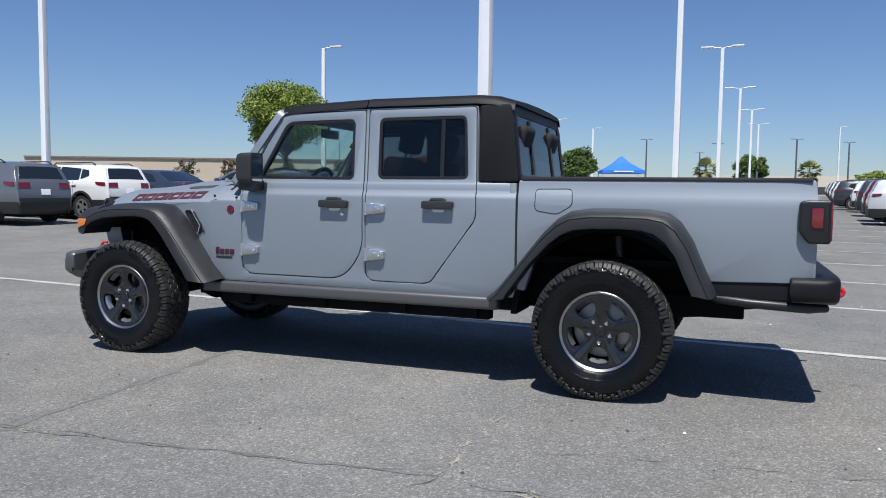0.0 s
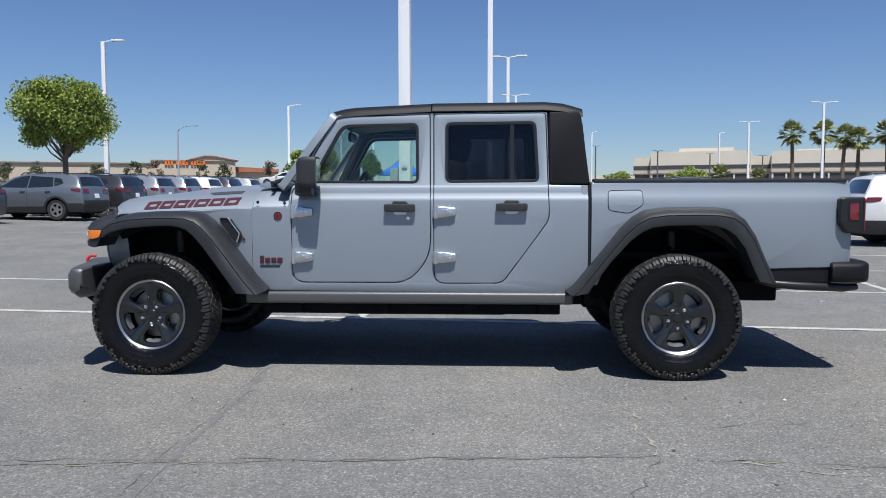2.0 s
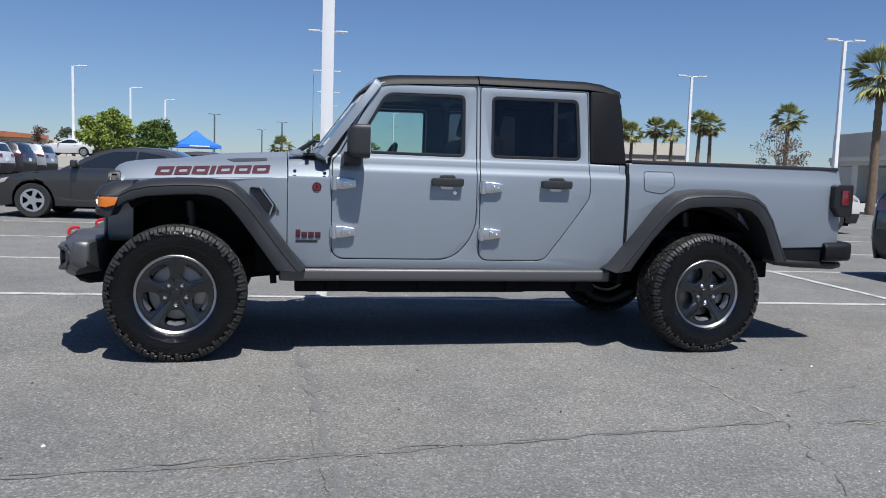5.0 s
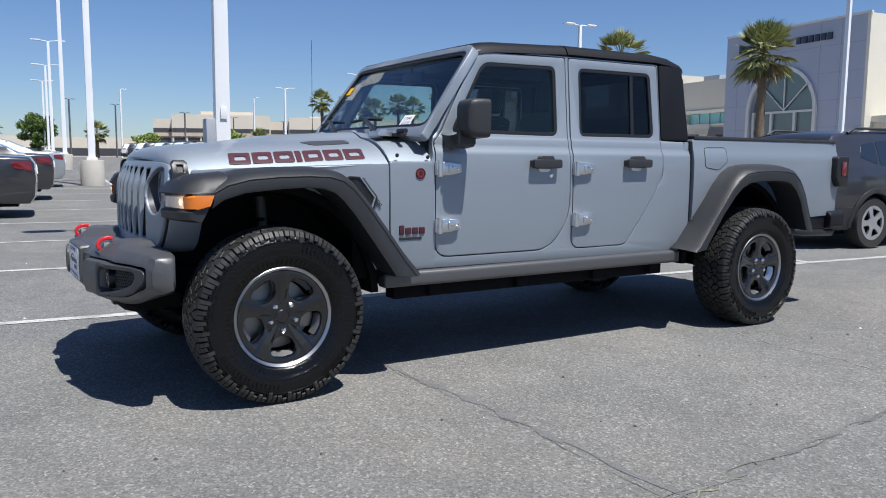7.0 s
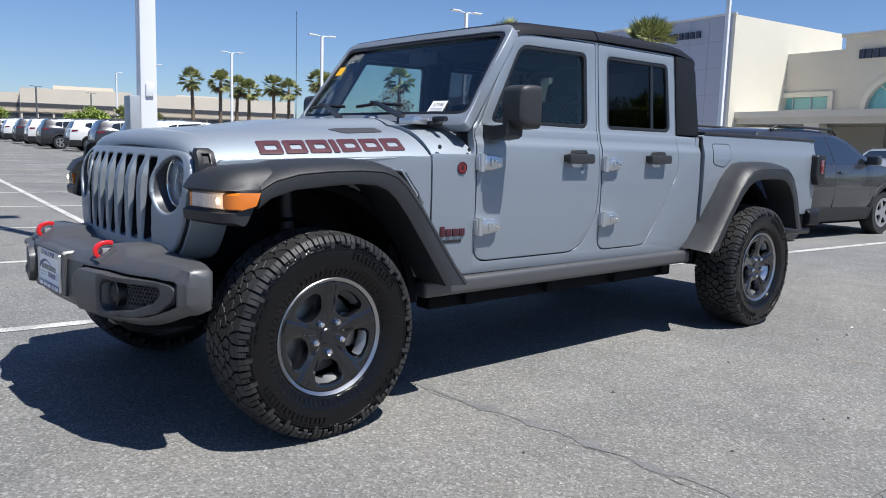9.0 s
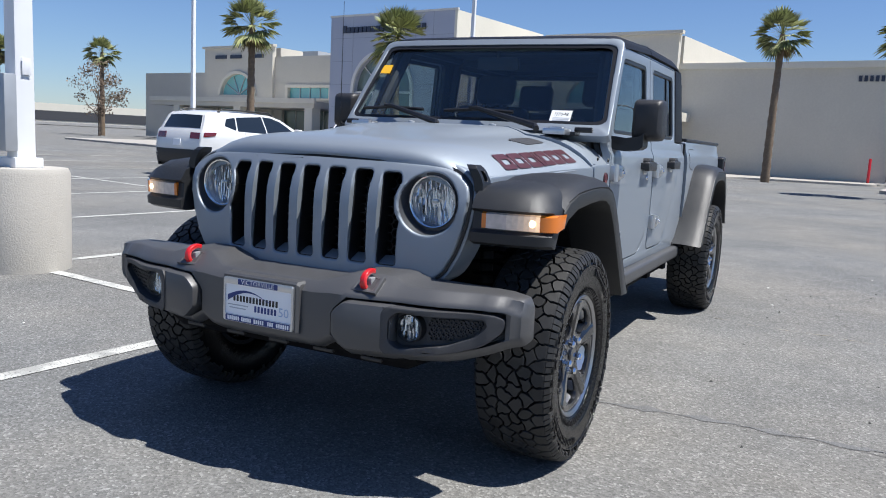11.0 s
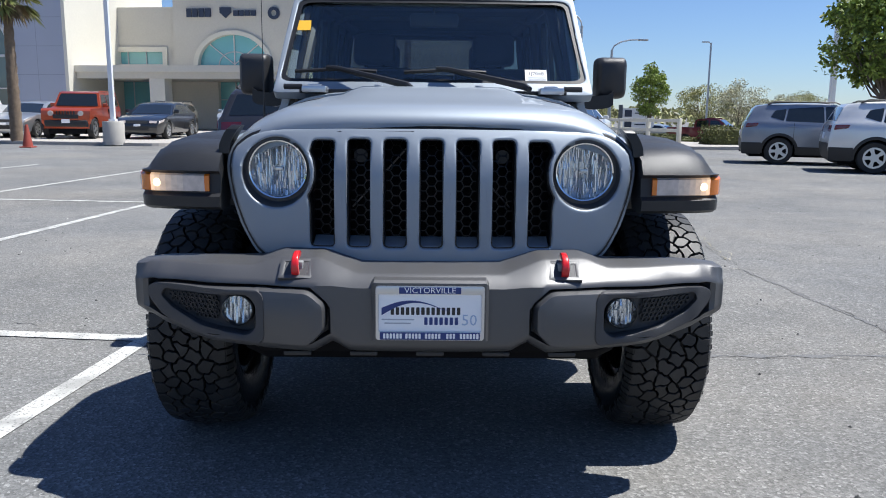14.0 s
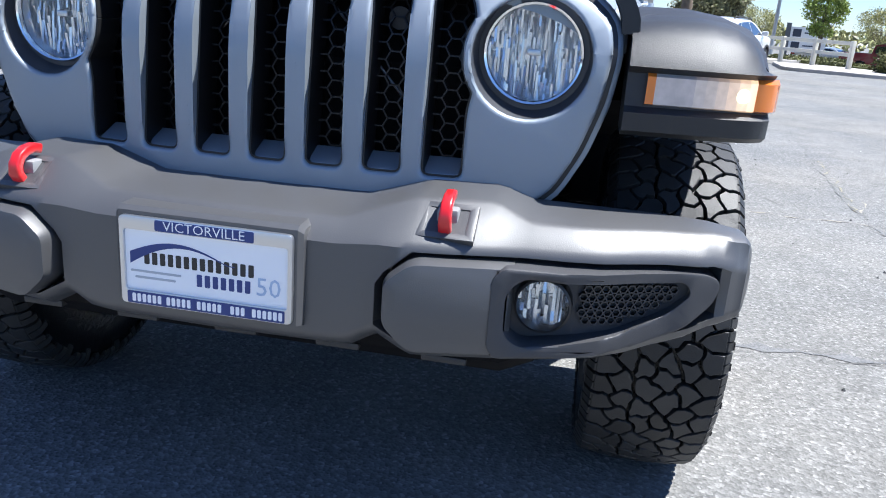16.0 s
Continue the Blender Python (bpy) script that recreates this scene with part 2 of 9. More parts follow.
def line_material():
    """White paint worn through to the stones."""
    m = bpy.data.materials.new("worn white line paint")
    m.use_nodes = True
    nt = m.node_tree
    p = nt.nodes["Principled BSDF"]
    p.inputs["Roughness"].default_value = 0.8
    p.inputs["Specular IOR Level"].default_value = 0.2
    geo = nt.nodes.new("ShaderNodeNewGeometry")
    fac = None
    for scale, lo, hi in ((90.0, 0.33, 0.45), (5.0, 0.36, 0.52)):
        n = nt.nodes.new("ShaderNodeTexNoise")
        n.inputs["Scale"].default_value = scale
        n.inputs["Detail"].default_value = 6.0
        nt.links.new(geo.outputs["Position"], n.inputs["Vector"])
        r = nt.nodes.new("ShaderNodeMapRange")
        r.inputs["From Min"].default_value, r.inputs["From Max"].default_value = lo, hi
        r.inputs["To Min"].default_value = 0.0 if scale > 50 else 0.45
        nt.links.new(n.outputs["Fac"], r.inputs["Value"])
        if fac is None:
            fac = r.outputs[0]
        else:
            k = nt.nodes.new("ShaderNodeMath")
            k.operation = "MULTIPLY"
            nt.links.new(fac, k.inputs[0])
            nt.links.new(r.outputs[0], k.inputs[1])
            fac = k.outputs[0]
    mix = nt.nodes.new("ShaderNodeMix")
    mix.data_type = "RGBA"
    nt.links.new(fac, mix.inputs[0])
    mix.inputs[6].default_value = (0.17, 0.17, 0.165, 1)
    mix.inputs[7].default_value = (0.50, 0.50, 0.47, 1)
    nt.links.new(mix.outputs[2], p.inputs["Base Color"])
    return m


ASPHALT = asphalt_material()
LINE = line_material()
CRACK = material("crack", (0.108, 0.104, 0.098), 0.95, vary=0.3, vary_scale=20)
CRACK_PALE = material("dusty crack", (0.28, 0.255, 0.21), 0.95, vary=0.3, vary_scale=30)
JOINT = material("tarry paving joint", (0.140, 0.140, 0.138), 0.9, vary=0.2, vary_scale=9, grain=0.5, grain_scale=110, bump=0.003, bump_scale=110)
WEED = material("dry grass in crack", (0.24, 0.22, 0.155), 0.95, vary=0.3, vary_scale=40)
CONCRETE = material("concrete", (0.44, 0.415, 0.37), 0.85, vary=0.1, vary_scale=2, grain=0.1, bump=0.003)
KERB = material("kerb concrete", (0.37, 0.345, 0.31), 0.85, vary=0.12, vary_scale=1.5, grain=0.1)
PAINT = material("silver metallic paint", (0.284, 0.321, 0.361), 0.57, 0.60, coat=0.35, grain=0.03, grain_scale=900, coat_rough=0.015)
PLASTIC = material("grained black plastic", (0.026, 0.026, 0.028), 0.45, vary=0.05, bump=0.0006, bump_scale=700, rough_vary=0.03)
FLARE = material("grained dark grey plastic", (0.020, 0.021, 0.023), 0.46, vary=0.05, bump=0.0006, bump_scale=700, rough_vary=0.03, spec=0.48)
BUMPER = material("dark grey satin coating", (0.060, 0.060, 0.062), 0.45, 0.1, vary=0.04, bump=0.0002, bump_scale=500, spec=1.0)
BLACK = material("black plastic", (0.012, 0.012, 0.013), 0.4)
SOFT_TOP = material("black hard top", (0.008, 0.008, 0.010), 0.52, bump=0.0003, bump_scale=600, vary=0.04, spec=0.25)
UNDER = material("underbody black", (0.006, 0.006, 0.007), 0.7, vary=0.2, vary_scale=12, spec=0.1)
RUBBER = material("tyre rubber", (0.0045, 0.0045, 0.005), 0.17, vary=0.12, vary_scale=14, bump=0.004, bump_scale=75, spec=0.30)
RUBBER_DUSTY = material("tread rubber", (0.023, 0.0228, 0.0225), 0.52, vary=0.2, vary_scale=20, bump=0.0006, bump_scale=250, spec=0.4, random=0.3)
RIM = material("dark grey alloy", (0.026, 0.027, 0.031), 0.27, 0.80, coat=1.0, coat_rough=0.05)
RIM_EDGE = material("machined alloy edge", (0.42, 0.42, 0.43), 0.33, 1.0)
ALLOY = material("bright alloy", (0.62, 0.63, 0.65), 0.28, 0.9)
CHROME = material("chrome", (0.85, 0.86, 0.87), 0.08, 1.0)
STEEL = material("bare steel", (0.30, 0.29, 0.28), 0.45, 0.9, vary=0.1)
RED = material("red painted hook", (0.60, 0.012, 0.015), 0.3, coat=0.5)
DECAL_RED = material("dark red decal", (0.070, 0.020, 0.026), 0.4)
DECAL_BLACK = material("black decal", (0.02, 0.02, 0.022), 0.35)
BADGE_RED = material("dark red badge", (0.055, 0.012, 0.018), 0.35)
BADGE_BRIGHT = material("red enamel badge", (0.20, 0.018, 0.026), 0.3)
AMBER = material("amber lens", (0.70, 0.18, 0.014), 0.15, coat=1.0)
LENS_RED = material("red lens", (0.15, 0.007, 0.010), 0.12, coat=1.0)
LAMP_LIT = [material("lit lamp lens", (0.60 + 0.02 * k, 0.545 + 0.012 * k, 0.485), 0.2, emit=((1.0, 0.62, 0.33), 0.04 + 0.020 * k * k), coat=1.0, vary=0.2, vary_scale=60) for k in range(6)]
BULB = material("glowing bulb", (0.9, 0.8, 0.6), 0.3, emit=((1.0, 0.84, 0.56), 1.6))
LAMP_PALE = material("frosted lamp lens", (0.58, 0.51, 0.47), 0.12, 0.1, coat=1.0, vary=0.22, vary_scale=45)
REFLECTOR = material("lamp reflector", (0.86, 0.87, 0.88), 0.26, 0.75)
GLASS_CLEAR = glass("clear lens glass", (0.93, 0.95, 0.96))
GLASS_FRONT = glass("green tinted window glass", (0.86, 0.93, 0.90))
GLASS_WIND = glass("windscreen glass", (0.84, 0.90, 0.89), ior=1.8)
GLASS_DARK = glass("dark privacy glass", (0.36, 0.37, 0.40))
SEAT = material("black seat cloth", (0.018, 0.018, 0.02), 0.85, vary=0.1)
DASH = material("black dashboard", (0.014, 0.014, 0.015), 0.6)
LINING = material("dark headliner", (0.035, 0.035, 0.037), 0.9)
WHITE = material("white paint", (0.80, 0.80, 0.80), 0.35, vary=0.03)
PLATE_WHITE = material("white plate", (0.92, 0.92, 0.92), 0.4)
BLUE = material("navy blue print", (0.022, 0.045, 0.19), 0.4)
PALE_BLUE = material("pale blue print", (0.42, 0.52, 0.68), 0.4)
GREY_PRINT = material("grey print", (0.45, 0.47, 0.5), 0.4)
YELLOW = material("yellow paper", (0.85, 0.45, 0.02), 0.6)
PAPER = material("white paper", (0.82, 0.82, 0.80), 0.7)
POLE = material("white painted steel pole", (0.78, 0.79, 0.80), 0.4, vary=0.05, vary_scale=1.5)
POLE_DARK = material("dark steel pole", (0.10, 0.11, 0.12), 0.5)
POCKET_LIT = material("grey of the sunlit pocket wall", (0.24, 0.245, 0.25), 0.5, vary=0.05)
GALV = material("galvanised steel", (0.42, 0.44, 0.46), 0.5, 0.4, vary=0.08)

GLASS_BACK = glass("smoky rear glass", (0.42, 0.45, 0.46))
MESH = material("dark grey mesh plastic", (0.005, 0.005, 0.006), 0.5)
TUNNEL = material("dark grey lamp surround", (0.050, 0.052, 0.058), 0.4, vary=0.05)
BEZEL = material("grained grey bezel plastic", (0.050, 0.050, 0.053), 0.5, vary=0.05, bump=0.0005, bump_scale=700)
# ---- ground ----
LOT = radians(-5.4)             # how the bays are turned against the truck


def lot(u, v, z=0.0):
    """From bay coordinates (u along the bays, v across them) into the world; the origin is a corner of the painted lines."""
    return Vector((1.0 + u * math.cos(LOT) - v * math.sin(LOT), 1.48 + u * math.sin(LOT) + v * math.cos(LOT), z))


def rise(x, y):
    """The car park climbs gently to the north and the west; the street lies lower."""
    return -0.75 * min(max((x - 33.0) / 15.0, 0.0), 1.0) * min(max((-9.0 - y) / 6.0, 0.0), 1.0) + 0.012 * min(max(y - 6.0, 0.0), 75.0) * min(max((30.0 - x) / 10.0, 0.0), 1.0) + 0.022 * min(max(-x - 5.0, 0.0), 9.0)


bm = bmesh.new()
_g = [[bm.verts.new((x, y, rise(x, y))) for x in (-2500, -14, -5, 20, 30, 33, 38, 43, 48, 2500)] for y in (-2500, -15, -12, -9, 6, 81, 2500)]
for p, q in zip(_g, _g[1:]):
    for k in range(len(p) - 1):
        bm.faces.new((p[k], p[k + 1], q[k + 1], q[k]))
ground = tagged(part("ground", bm, ASPHALT, smooth=0), "grey worn asphalt of a large car park", "ground", kind="structure")


def strip(name, a, b, w, mat, z=0.004, label="", wobble=0.0):
    a, b = Vector(a), Vector(b)
    d = (b - a).normalized()
    s = Vector((-d.y, d.x, 0)) * w / 2
    bm = bmesh.new()
    n = max(1, int((b - a).length / 0.35)) if wobble else 1
    rows = []
    for i in range(n + 1):
        p = a.lerp(b, i / n)
        k1, k2 = (1 + random.uniform(-wobble, wobble) for _ in range(2))
        h = z + rise(p.x, p.y)
        rows.append((bm.verts.new((p.x + s.x * k1, p.y + s.y * k1, h)), bm.verts.new((p.x - s.x * k2, p.y - s.y * k2, h))))
    for p, q in zip(rows, rows[1:]):
        bm.faces.new((p[0], p[1], q[1], q[0]))
    return tagged(part(name, bm, mat, smooth=0), label or "worn white painted bay line on asphalt", "road marking", kind="structure")


BAY = 2.76
strip("road_line", lot(-6.2, 0), lot(12.2, 0), 0.10, LINE, wobble=0.12)
for k in range(1, 22):
    strip("road_line", lot(-6.2, k * BAY), lot(12.2, k * BAY), 0.10, LINE, wobble=0.12)
strip("road_line", lot(0, 0), lot(0, 21 * BAY), 0.10, LINE, 0.0055, wobble=0.12)
strip("road_line", lot(6.0, 0), lot(6.0, 21 * BAY), 0.10, LINE, 0.0055, wobble=0.12)


def crack(a, b, w=0.012, n=26, amp=0.05, seed=0, mat=None, z=0.003):
    rnd = random.Random(seed)
    a, b = Vector((*a, 0)), Vector((*b, 0))
    d = b - a
    s = Vector((-d.y, d.x, 0)).normalized()
    bm = bmesh.new()
    off, rows = 0.0, []
    for i in range(n + 1):
        t = i / n
        off = off * 0.75 + rnd.uniform(-amp, amp)
        p = a + d * t + s * off * (1 if 0 < i < n else 0.3)
        h = w * rnd.uniform(0.2, 1.1) * (0.55 + 0.45 * math.sin(i * 0.9 + seed))
        rows.append((bm.verts.new(p + s * h / 2 + Vector((0, 0, z))), bm.verts.new(p - s * h / 2 + Vector((0, 0, z)))))
    for p, q in zip(rows, rows[1:]):
        bm.faces.new((p[0], p[1], q[1], q[0]))
    return tagged(part("crack", bm, mat or CRACK, smooth=0), "thin dark crack in the asphalt", "crack", kind="structure")


crack((3.17, -0.83), (3.05, -1.54), 0.014, 22, 0.022, seed=1, mat=CRACK_PALE)
crack((3.05, -1.54), (3.02, -2.40), 0.024, 26, 0.026, seed=2, mat=CRACK_PALE)
crack((3.03, -2.40), (9.5, -3.30), 0.010, 90, 0.025, seed=3)
crack((3.02, -2.40), (0.90, -2.60), 0.050, 44, 0.014, seed=17, mat=JOINT, z=0.0026)
crack((0.90, -2.60), (-5.0, -3.02), 0.036, 80, 0.016, seed=18, mat=JOINT, z=0.0026)
crack((3.02, -2.40), (-5.0, -3.02), 0.010, 110, 0.022, seed=4)
crack((3.40, -2.48), (3.9, -2.62), 0.020, 14, 0.02, seed=19, mat=CRACK_PALE)
crack((3.35, -2.46), (5.6, -2.78), 0.015, 44, 0.026, seed=5, mat=WEED)
crack((0.30, -2.66), (1.1, -2.61), 0.014, 22, 0.026, seed=6, mat=WEED)
crack((3.03, -1.94), (6.6, -1.55), 0.007, 60, 0.03, seed=7)
crack((1.02, 1.52), (1.6, 3.3), 0.010, 30, 0.03, seed=9)
crack((6.9, -3.0), (8.2, -6.0), 0.010, 40, 0.05, seed=10)
crack((3.05, -2.44), (2.45, -3.9), 0.008, 30, 0.03, seed=13)
crack((4.4, 0.2), (7.8, -0.5), 0.008, 46, 0.04, seed=14)
crack((-0.9, -2.76), (-1.6, -5.2), 0.007, 36, 0.035, seed=15)
# an old paving joint, a broad faint dark band with a hairline in it
crack((0.70, -0.3), (0.80, -2.0), 0.10, 40, 0.010, seed=11, mat=JOINT, z=0.0022)
crack((0.80, -2.0), (0.95, -9.0), 0.085, 90, 0.012, seed=16, mat=JOINT, z=0.0022)
crack((0.70, -0.3), (0.95, -9.0), 0.006, 150, 0.012, seed=12)

# ---- the pickup truck ----
truck = thing("pickup_truck", "silver four-door off-road pickup truck with black hard top and chunky tyres", "pickup truck")

SIDE = [(0.50, 0.735), (0.60, 0.752), (0.75, 0.760), (0.95, 0.762), (1.08, 0.760), (1.165, 0.757), (1.178, 0.755), (1.190, 0.750), (1.215, 0.739), (1.226, 0.737), (1.254, 0.735), (1.264, 0.731), (1.276, 0.726), (1.75, 0.688), (1.85, 0.680)]
ROWS = [0.62, 0.75, 0.95, 1.08, 1.165, 1.178, 1.190, 1.215, 1.226, 1.254, 1.264, 1.276]


def on_side(s, lift=0.0):
    """Lays (x, z, d) on the truck's side s (-1 driver's side); d outwards."""
    return lambda x, z, d: (x, s * (lerp(SIDE, z) + lift + d), z)


def side_plate(name, outer, holes, mat, s, d0=-0.03, d1=0.0, parent=None, label="", bevel=0.004, cuts=ROWS, lift=0.0, smooth=35):
    b = bmesh.new()
    plate(b, outer, holes, d0, d1, on_side(s, lift), cuts, bevel=bevel)
    return part(name, b, mat, parent or truck, label, smooth)


FRONT_DOOR = fillet([(0.925, 0.615), (0.925, 1.235), (0.975, 1.285), (1.205, 1.712), (1.255, 1.738), (1.862, 1.748), (1.868, 0.80), (1.72, 0.615)],
                    [0.09, 0.02, 0.02, 0.02, 0.02, 0.02, 0.25, 0.12], 6)
FRONT_WINDOW = fillet([(1.035, 1.287), (1.262, 1.683), (1.787, 1.692), (1.790, 1.283)], [0.05, 0.06, 0.045, 0.045], 5)
REAR_DOOR = fillet([(1.897, 0.612), (1.893, 1.748), (2.640, 1.752), (2.664, 1.075), (2.655, 1.03), (2.360, 0.625), (2.31, 0.612)],
                   [0.07, 0.02, 0.02, 0.10, 0.08, 0.08, 0.04], 6)
REAR_WINDOW = fillet([(1.968, 1.287), (1.968, 1.695), (2.578, 1.700), (2.602, 1.290)], 0.045, 5)


def grow(loop, d):
    c = Vector((sum(p[0] for p in loop) / len(loop), sum(p[1] for p in loop) / len(loop)))
    out = []
    n = len(loop)
    for i in range(n):
        a, b = Vector(loop[i - 1]), Vector(loop[(i + 1) % n])
        t = (b - a)
        nn = Vector((t.y, -t.x)).normalized() if t.length > 1e-6 else Vector((0, 0))
        p = Vector(loop[i])
        if nn.dot(p - c) < 0:
            nn = -nn
        q = p + nn * d
        out.append((q.x, q.y))
    return out


def handle(s, x, z, parent, lock):
    y = lerp(SIDE, z)
    h = None
    b = bmesh.new()
    plate(b, fillet([(x - 0.105, z - 0.030), (x - 0.105, z + 0.022), (x + 0.105, z + 0.022), (x + 0.105, z - 0.030)], 0.015), (), 0.022, 0.048, on_side(s), bevel=0.008)
    plate(b, fillet([(x - 0.055, z + 0.018), (x - 0.042, z + 0.042), (x + 0.042, z + 0.042), (x + 0.055, z + 0.018)], 0.01), (), 0.0, 0.040, on_side(s), bevel=0.006)
    for dx in (-0.085, 0.085):
        plate(b, fillet([(x + dx - 0.018, z - 0.022), (x + dx - 0.018, z + 0.016), (x + dx + 0.018, z + 0.016), (x + dx + 0.018, z - 0.022)], 0.006), (), -0.004, 0.03, on_side(s))
    h = part("handle", b, PLASTIC, parent, "black plastic door handle")
    b = bmesh.new()
    plate(b, fillet([(x - 0.048, z - 0.030), (x - 0.035, z - 0.052), (x + 0.035, z - 0.052), (x + 0.048, z - 0.030)], 0.012), (), 0.0, 0.008, on_side(s), bevel=0.003)
    part("scoop", b, ALLOY, parent, "bright silver hand scoop")
    if lock:
        b = bmesh.new()
        lathe(b, [(0.0, 0.010), (0.010, 0.010), (0.0145, 0.006), (0.0145, 0.0)], 16, lambda p, q, h_: (x + 0.055 + p, s * (y + h_), z - 0.072 + q), closed=False)
        part("lock", b, CHROME, parent, "round chrome door lock")


def hinge(s, x, z, parent):
    b = bmesh.new()
    pts = fillet([(x - 0.012, z - 0.036), (x - 0.012, z + 0.036), (x + 0.035, z + 0.038), (x + 0.115, z + 0.026), (x + 0.115, z - 0.022), (x + 0.035, z - 0.036)], 0.008)
    plate(b, pts, (), 0.0, 0.030, on_side(s), bevel=0.007)
    plate(b, fillet([(x + 0.03, z - 0.020), (x + 0.03, z + 0.022), (x + 0.1, z + 0.015), (x + 0.1, z - 0.012)], 0.008), (), 0.028, 0.038, on_side(s), bevel=0.004)
    h = part("hinge", b, ALLOY, parent, "bare bright metal door hinge")
    b = bmesh.new()
    y = lerp(SIDE, z)
    tube(b, [(x - 0.018, s * (y + 0.020), z - 0.042), (x - 0.018, s * (y + 0.020), z + 0.042)], 0.016, 12)
    box(b, x - 0.04, x - 0.015, s * (y - 0.005) if s > 0 else s * (y + 0.022), s * (y + 0.022) if s > 0 else s * (y - 0.005), z - 0.036, z + 0.036, 0.004)
    part("hinge_pin", b, ALLOY, h, "bright hinge barrel")
    b = bmesh.new()
    for dx, dz in ((0.052, 0.008), (0.082, -0.004)):
        lathe(b, [(0.0, 0.043), (0.006, 0.043), (0.008, 0.038)], 10, lambda p, q, h_: (x + dx + p, s * (y + h_), z + dz + q), closed=False)
    part("bolt", b, CHROME, h)["kind"] = "stuff"


for s in (-1, 1):
    nm = "driver" if s < 0 else "passenger"
    # body side round the doors, with the doors' gaps left open
    side = fillet([(0.655, 0.555), (0.655, 1.130), (0.90, 1.130), (0.92, 1.262), (0.955, 1.292), (1.19, 1.728), (1.24, 1.750), (2.652, 1.760), (2.668, 1.272), (2.925, 1.268), (2.925, 0.60), (2.86, 0.545)], 0.012, 2)
    side_plate("body_side", side, (grow(FRONT_DOOR, 0.006), grow(REAR_DOOR, 0.006)), PAINT, s, -0.04, -0.002)
    # dark seals behind the gaps
    b = bmesh.new()
    for loop in (FRONT_DOOR, REAR_DOOR):
        plate(b, grow(loop, 0.02), (grow(FRONT_WINDOW if loop is FRONT_DOOR else REAR_WINDOW, 0.004),), -0.07, -0.045, on_side(s), ROWS)
    part("door_seal", b, BLACK, truck, "black rubber door seal", 0)
    for which, loop, win in (("front", FRONT_DOOR, FRONT_WINDOW), ("rear", REAR_DOOR, REAR_WINDOW)):
        d = side_plate("door", loop, (win,), PAINT, s, -0.04, 0.0, label="silver %s door, closed" % which, bevel=0.005)
        b = bmesh.new()
        plate(b, grow(win, 0.001), (grow(win, -0.020),), -0.03, -0.004, on_side(s), (1.275,), bevel=0.004)
        part("window_seal", b, BLACK, d, "black rubber window seal")
        b = bmesh.new()
        plate(b, grow(win, -0.012), (), -0.018, -0.014, on_side(s), ())
        g = part("window_pane", b, GLASS_FRONT if which == "front" else GLASS_DARK, d, "green tinted glass" if which == "front" else "dark privacy glass", 0)
        g.visible_shadow = False
        if which == "rear":
            b = bmesh.new()
            plate(b, [(2.405, 1.29), (2.405, 1.695), (2.432, 1.695), (2.432, 1.29)], (), -0.03, -0.008, on_side(s))
            part("divider_bar", b, BLACK, d)
        hx = 1.665 if which == "front" else 2.415
        handle(s, hx, 1.125 if which == "front" else 1.130, d, which == "front")
        for hz in (1.092, 0.785):
            hinge(s, 0.955 if which == "front" else 1.925, hz, d)
    # rear quarter of the hard top
    q = fillet([(2.662, 1.762), (2.672, 1.278), (2.935, 1.278), (2.885, 1.70), (2.865, 1.768)], 0.02)
    side_plate("top_quarter", q, (), SOFT_TOP, s, -0.05, 0.004, bevel=0.012, label="black hard top rear quarter")
    # side of the front wing
    wing = fillet([(0.645, 0.56), (0.645, 1.120), (-0.33, 1.085), (-0.36, 1.0), (0.18, 1.0), (0.36, 0.93), (0.56, 0.57)], 0.02)
    b = bmesh.new()
    plate(b, wing, (), -0.03, 0.0, lambda x, z, dd: (x, s * (smooth_lerp([(-0.4, 0.66), (0.3, 0.715), (0.65, 0.752)], x) + dd + (lerp(SIDE, z) - 0.76) * 0.6), z), ROWS, (-0.2, 0.0, 0.15, 0.3, 0.45, 0.55), bevel=0.004)
    part("front_wing", b, PAINT, truck)
    b = bmesh.new()
    plate(b, fillet([(0.648, 1.125), (0.652, 0.56), (0.925, 0.56), (0.915, 1.125)], 0.01), (), -0.035, -0.0015, on_side(s), ROWS, bevel=0.003)
    part("cowl_side", b, PAINT, truck)
    # vent behind the wheel
    b = bmesh.new()
    v = fillet([(0.420, 1.045), (0.487, 1.040), (0.566, 0.942), (0.545, 0.885)], 0.015)
    to_wing = lambda x, z, dd: (x, s * (smooth_lerp([(-0.4, 0.66), (0.3, 0.715), (0.65, 0.752)], x) + dd), z)
    plate(b, grow(v, 0.010), (v,), 0.0, 0.016, to_wing, bevel=0.004)
    vent = part("wing_vent", b, BLACK, truck, "black mesh vent with bright edge")
    b = bmesh.new()
    plate(b, v, (), 0.0, 0.006, to_wing)
    for i in range(9):
        for j in range(4):
            px, pz = 0.43 + j * 0.024 + (i * 0.011), 1.035 - i * 0.016
            lathe(b, [(0.004, 0.010), (0.009, 0.010), (0.009, 0.006)], 6, lambda p, q, h_: to_wing(px + p, pz + q, h_), closed=False)
    part("mesh", b, PLASTIC, vent)
    b = bmesh.new()
    tube(b, [to_wing(0.478, 1.054, 0.012), to_wing(0.560, 0.946, 0.012), to_wing(0.540, 0.885, 0.012)], 0.006, 8)
    part("vent_trim", b, ALLOY, vent, "bright vent edge")
    # swage above the wing
    # round badge and bolts
    b = bmesh.new()
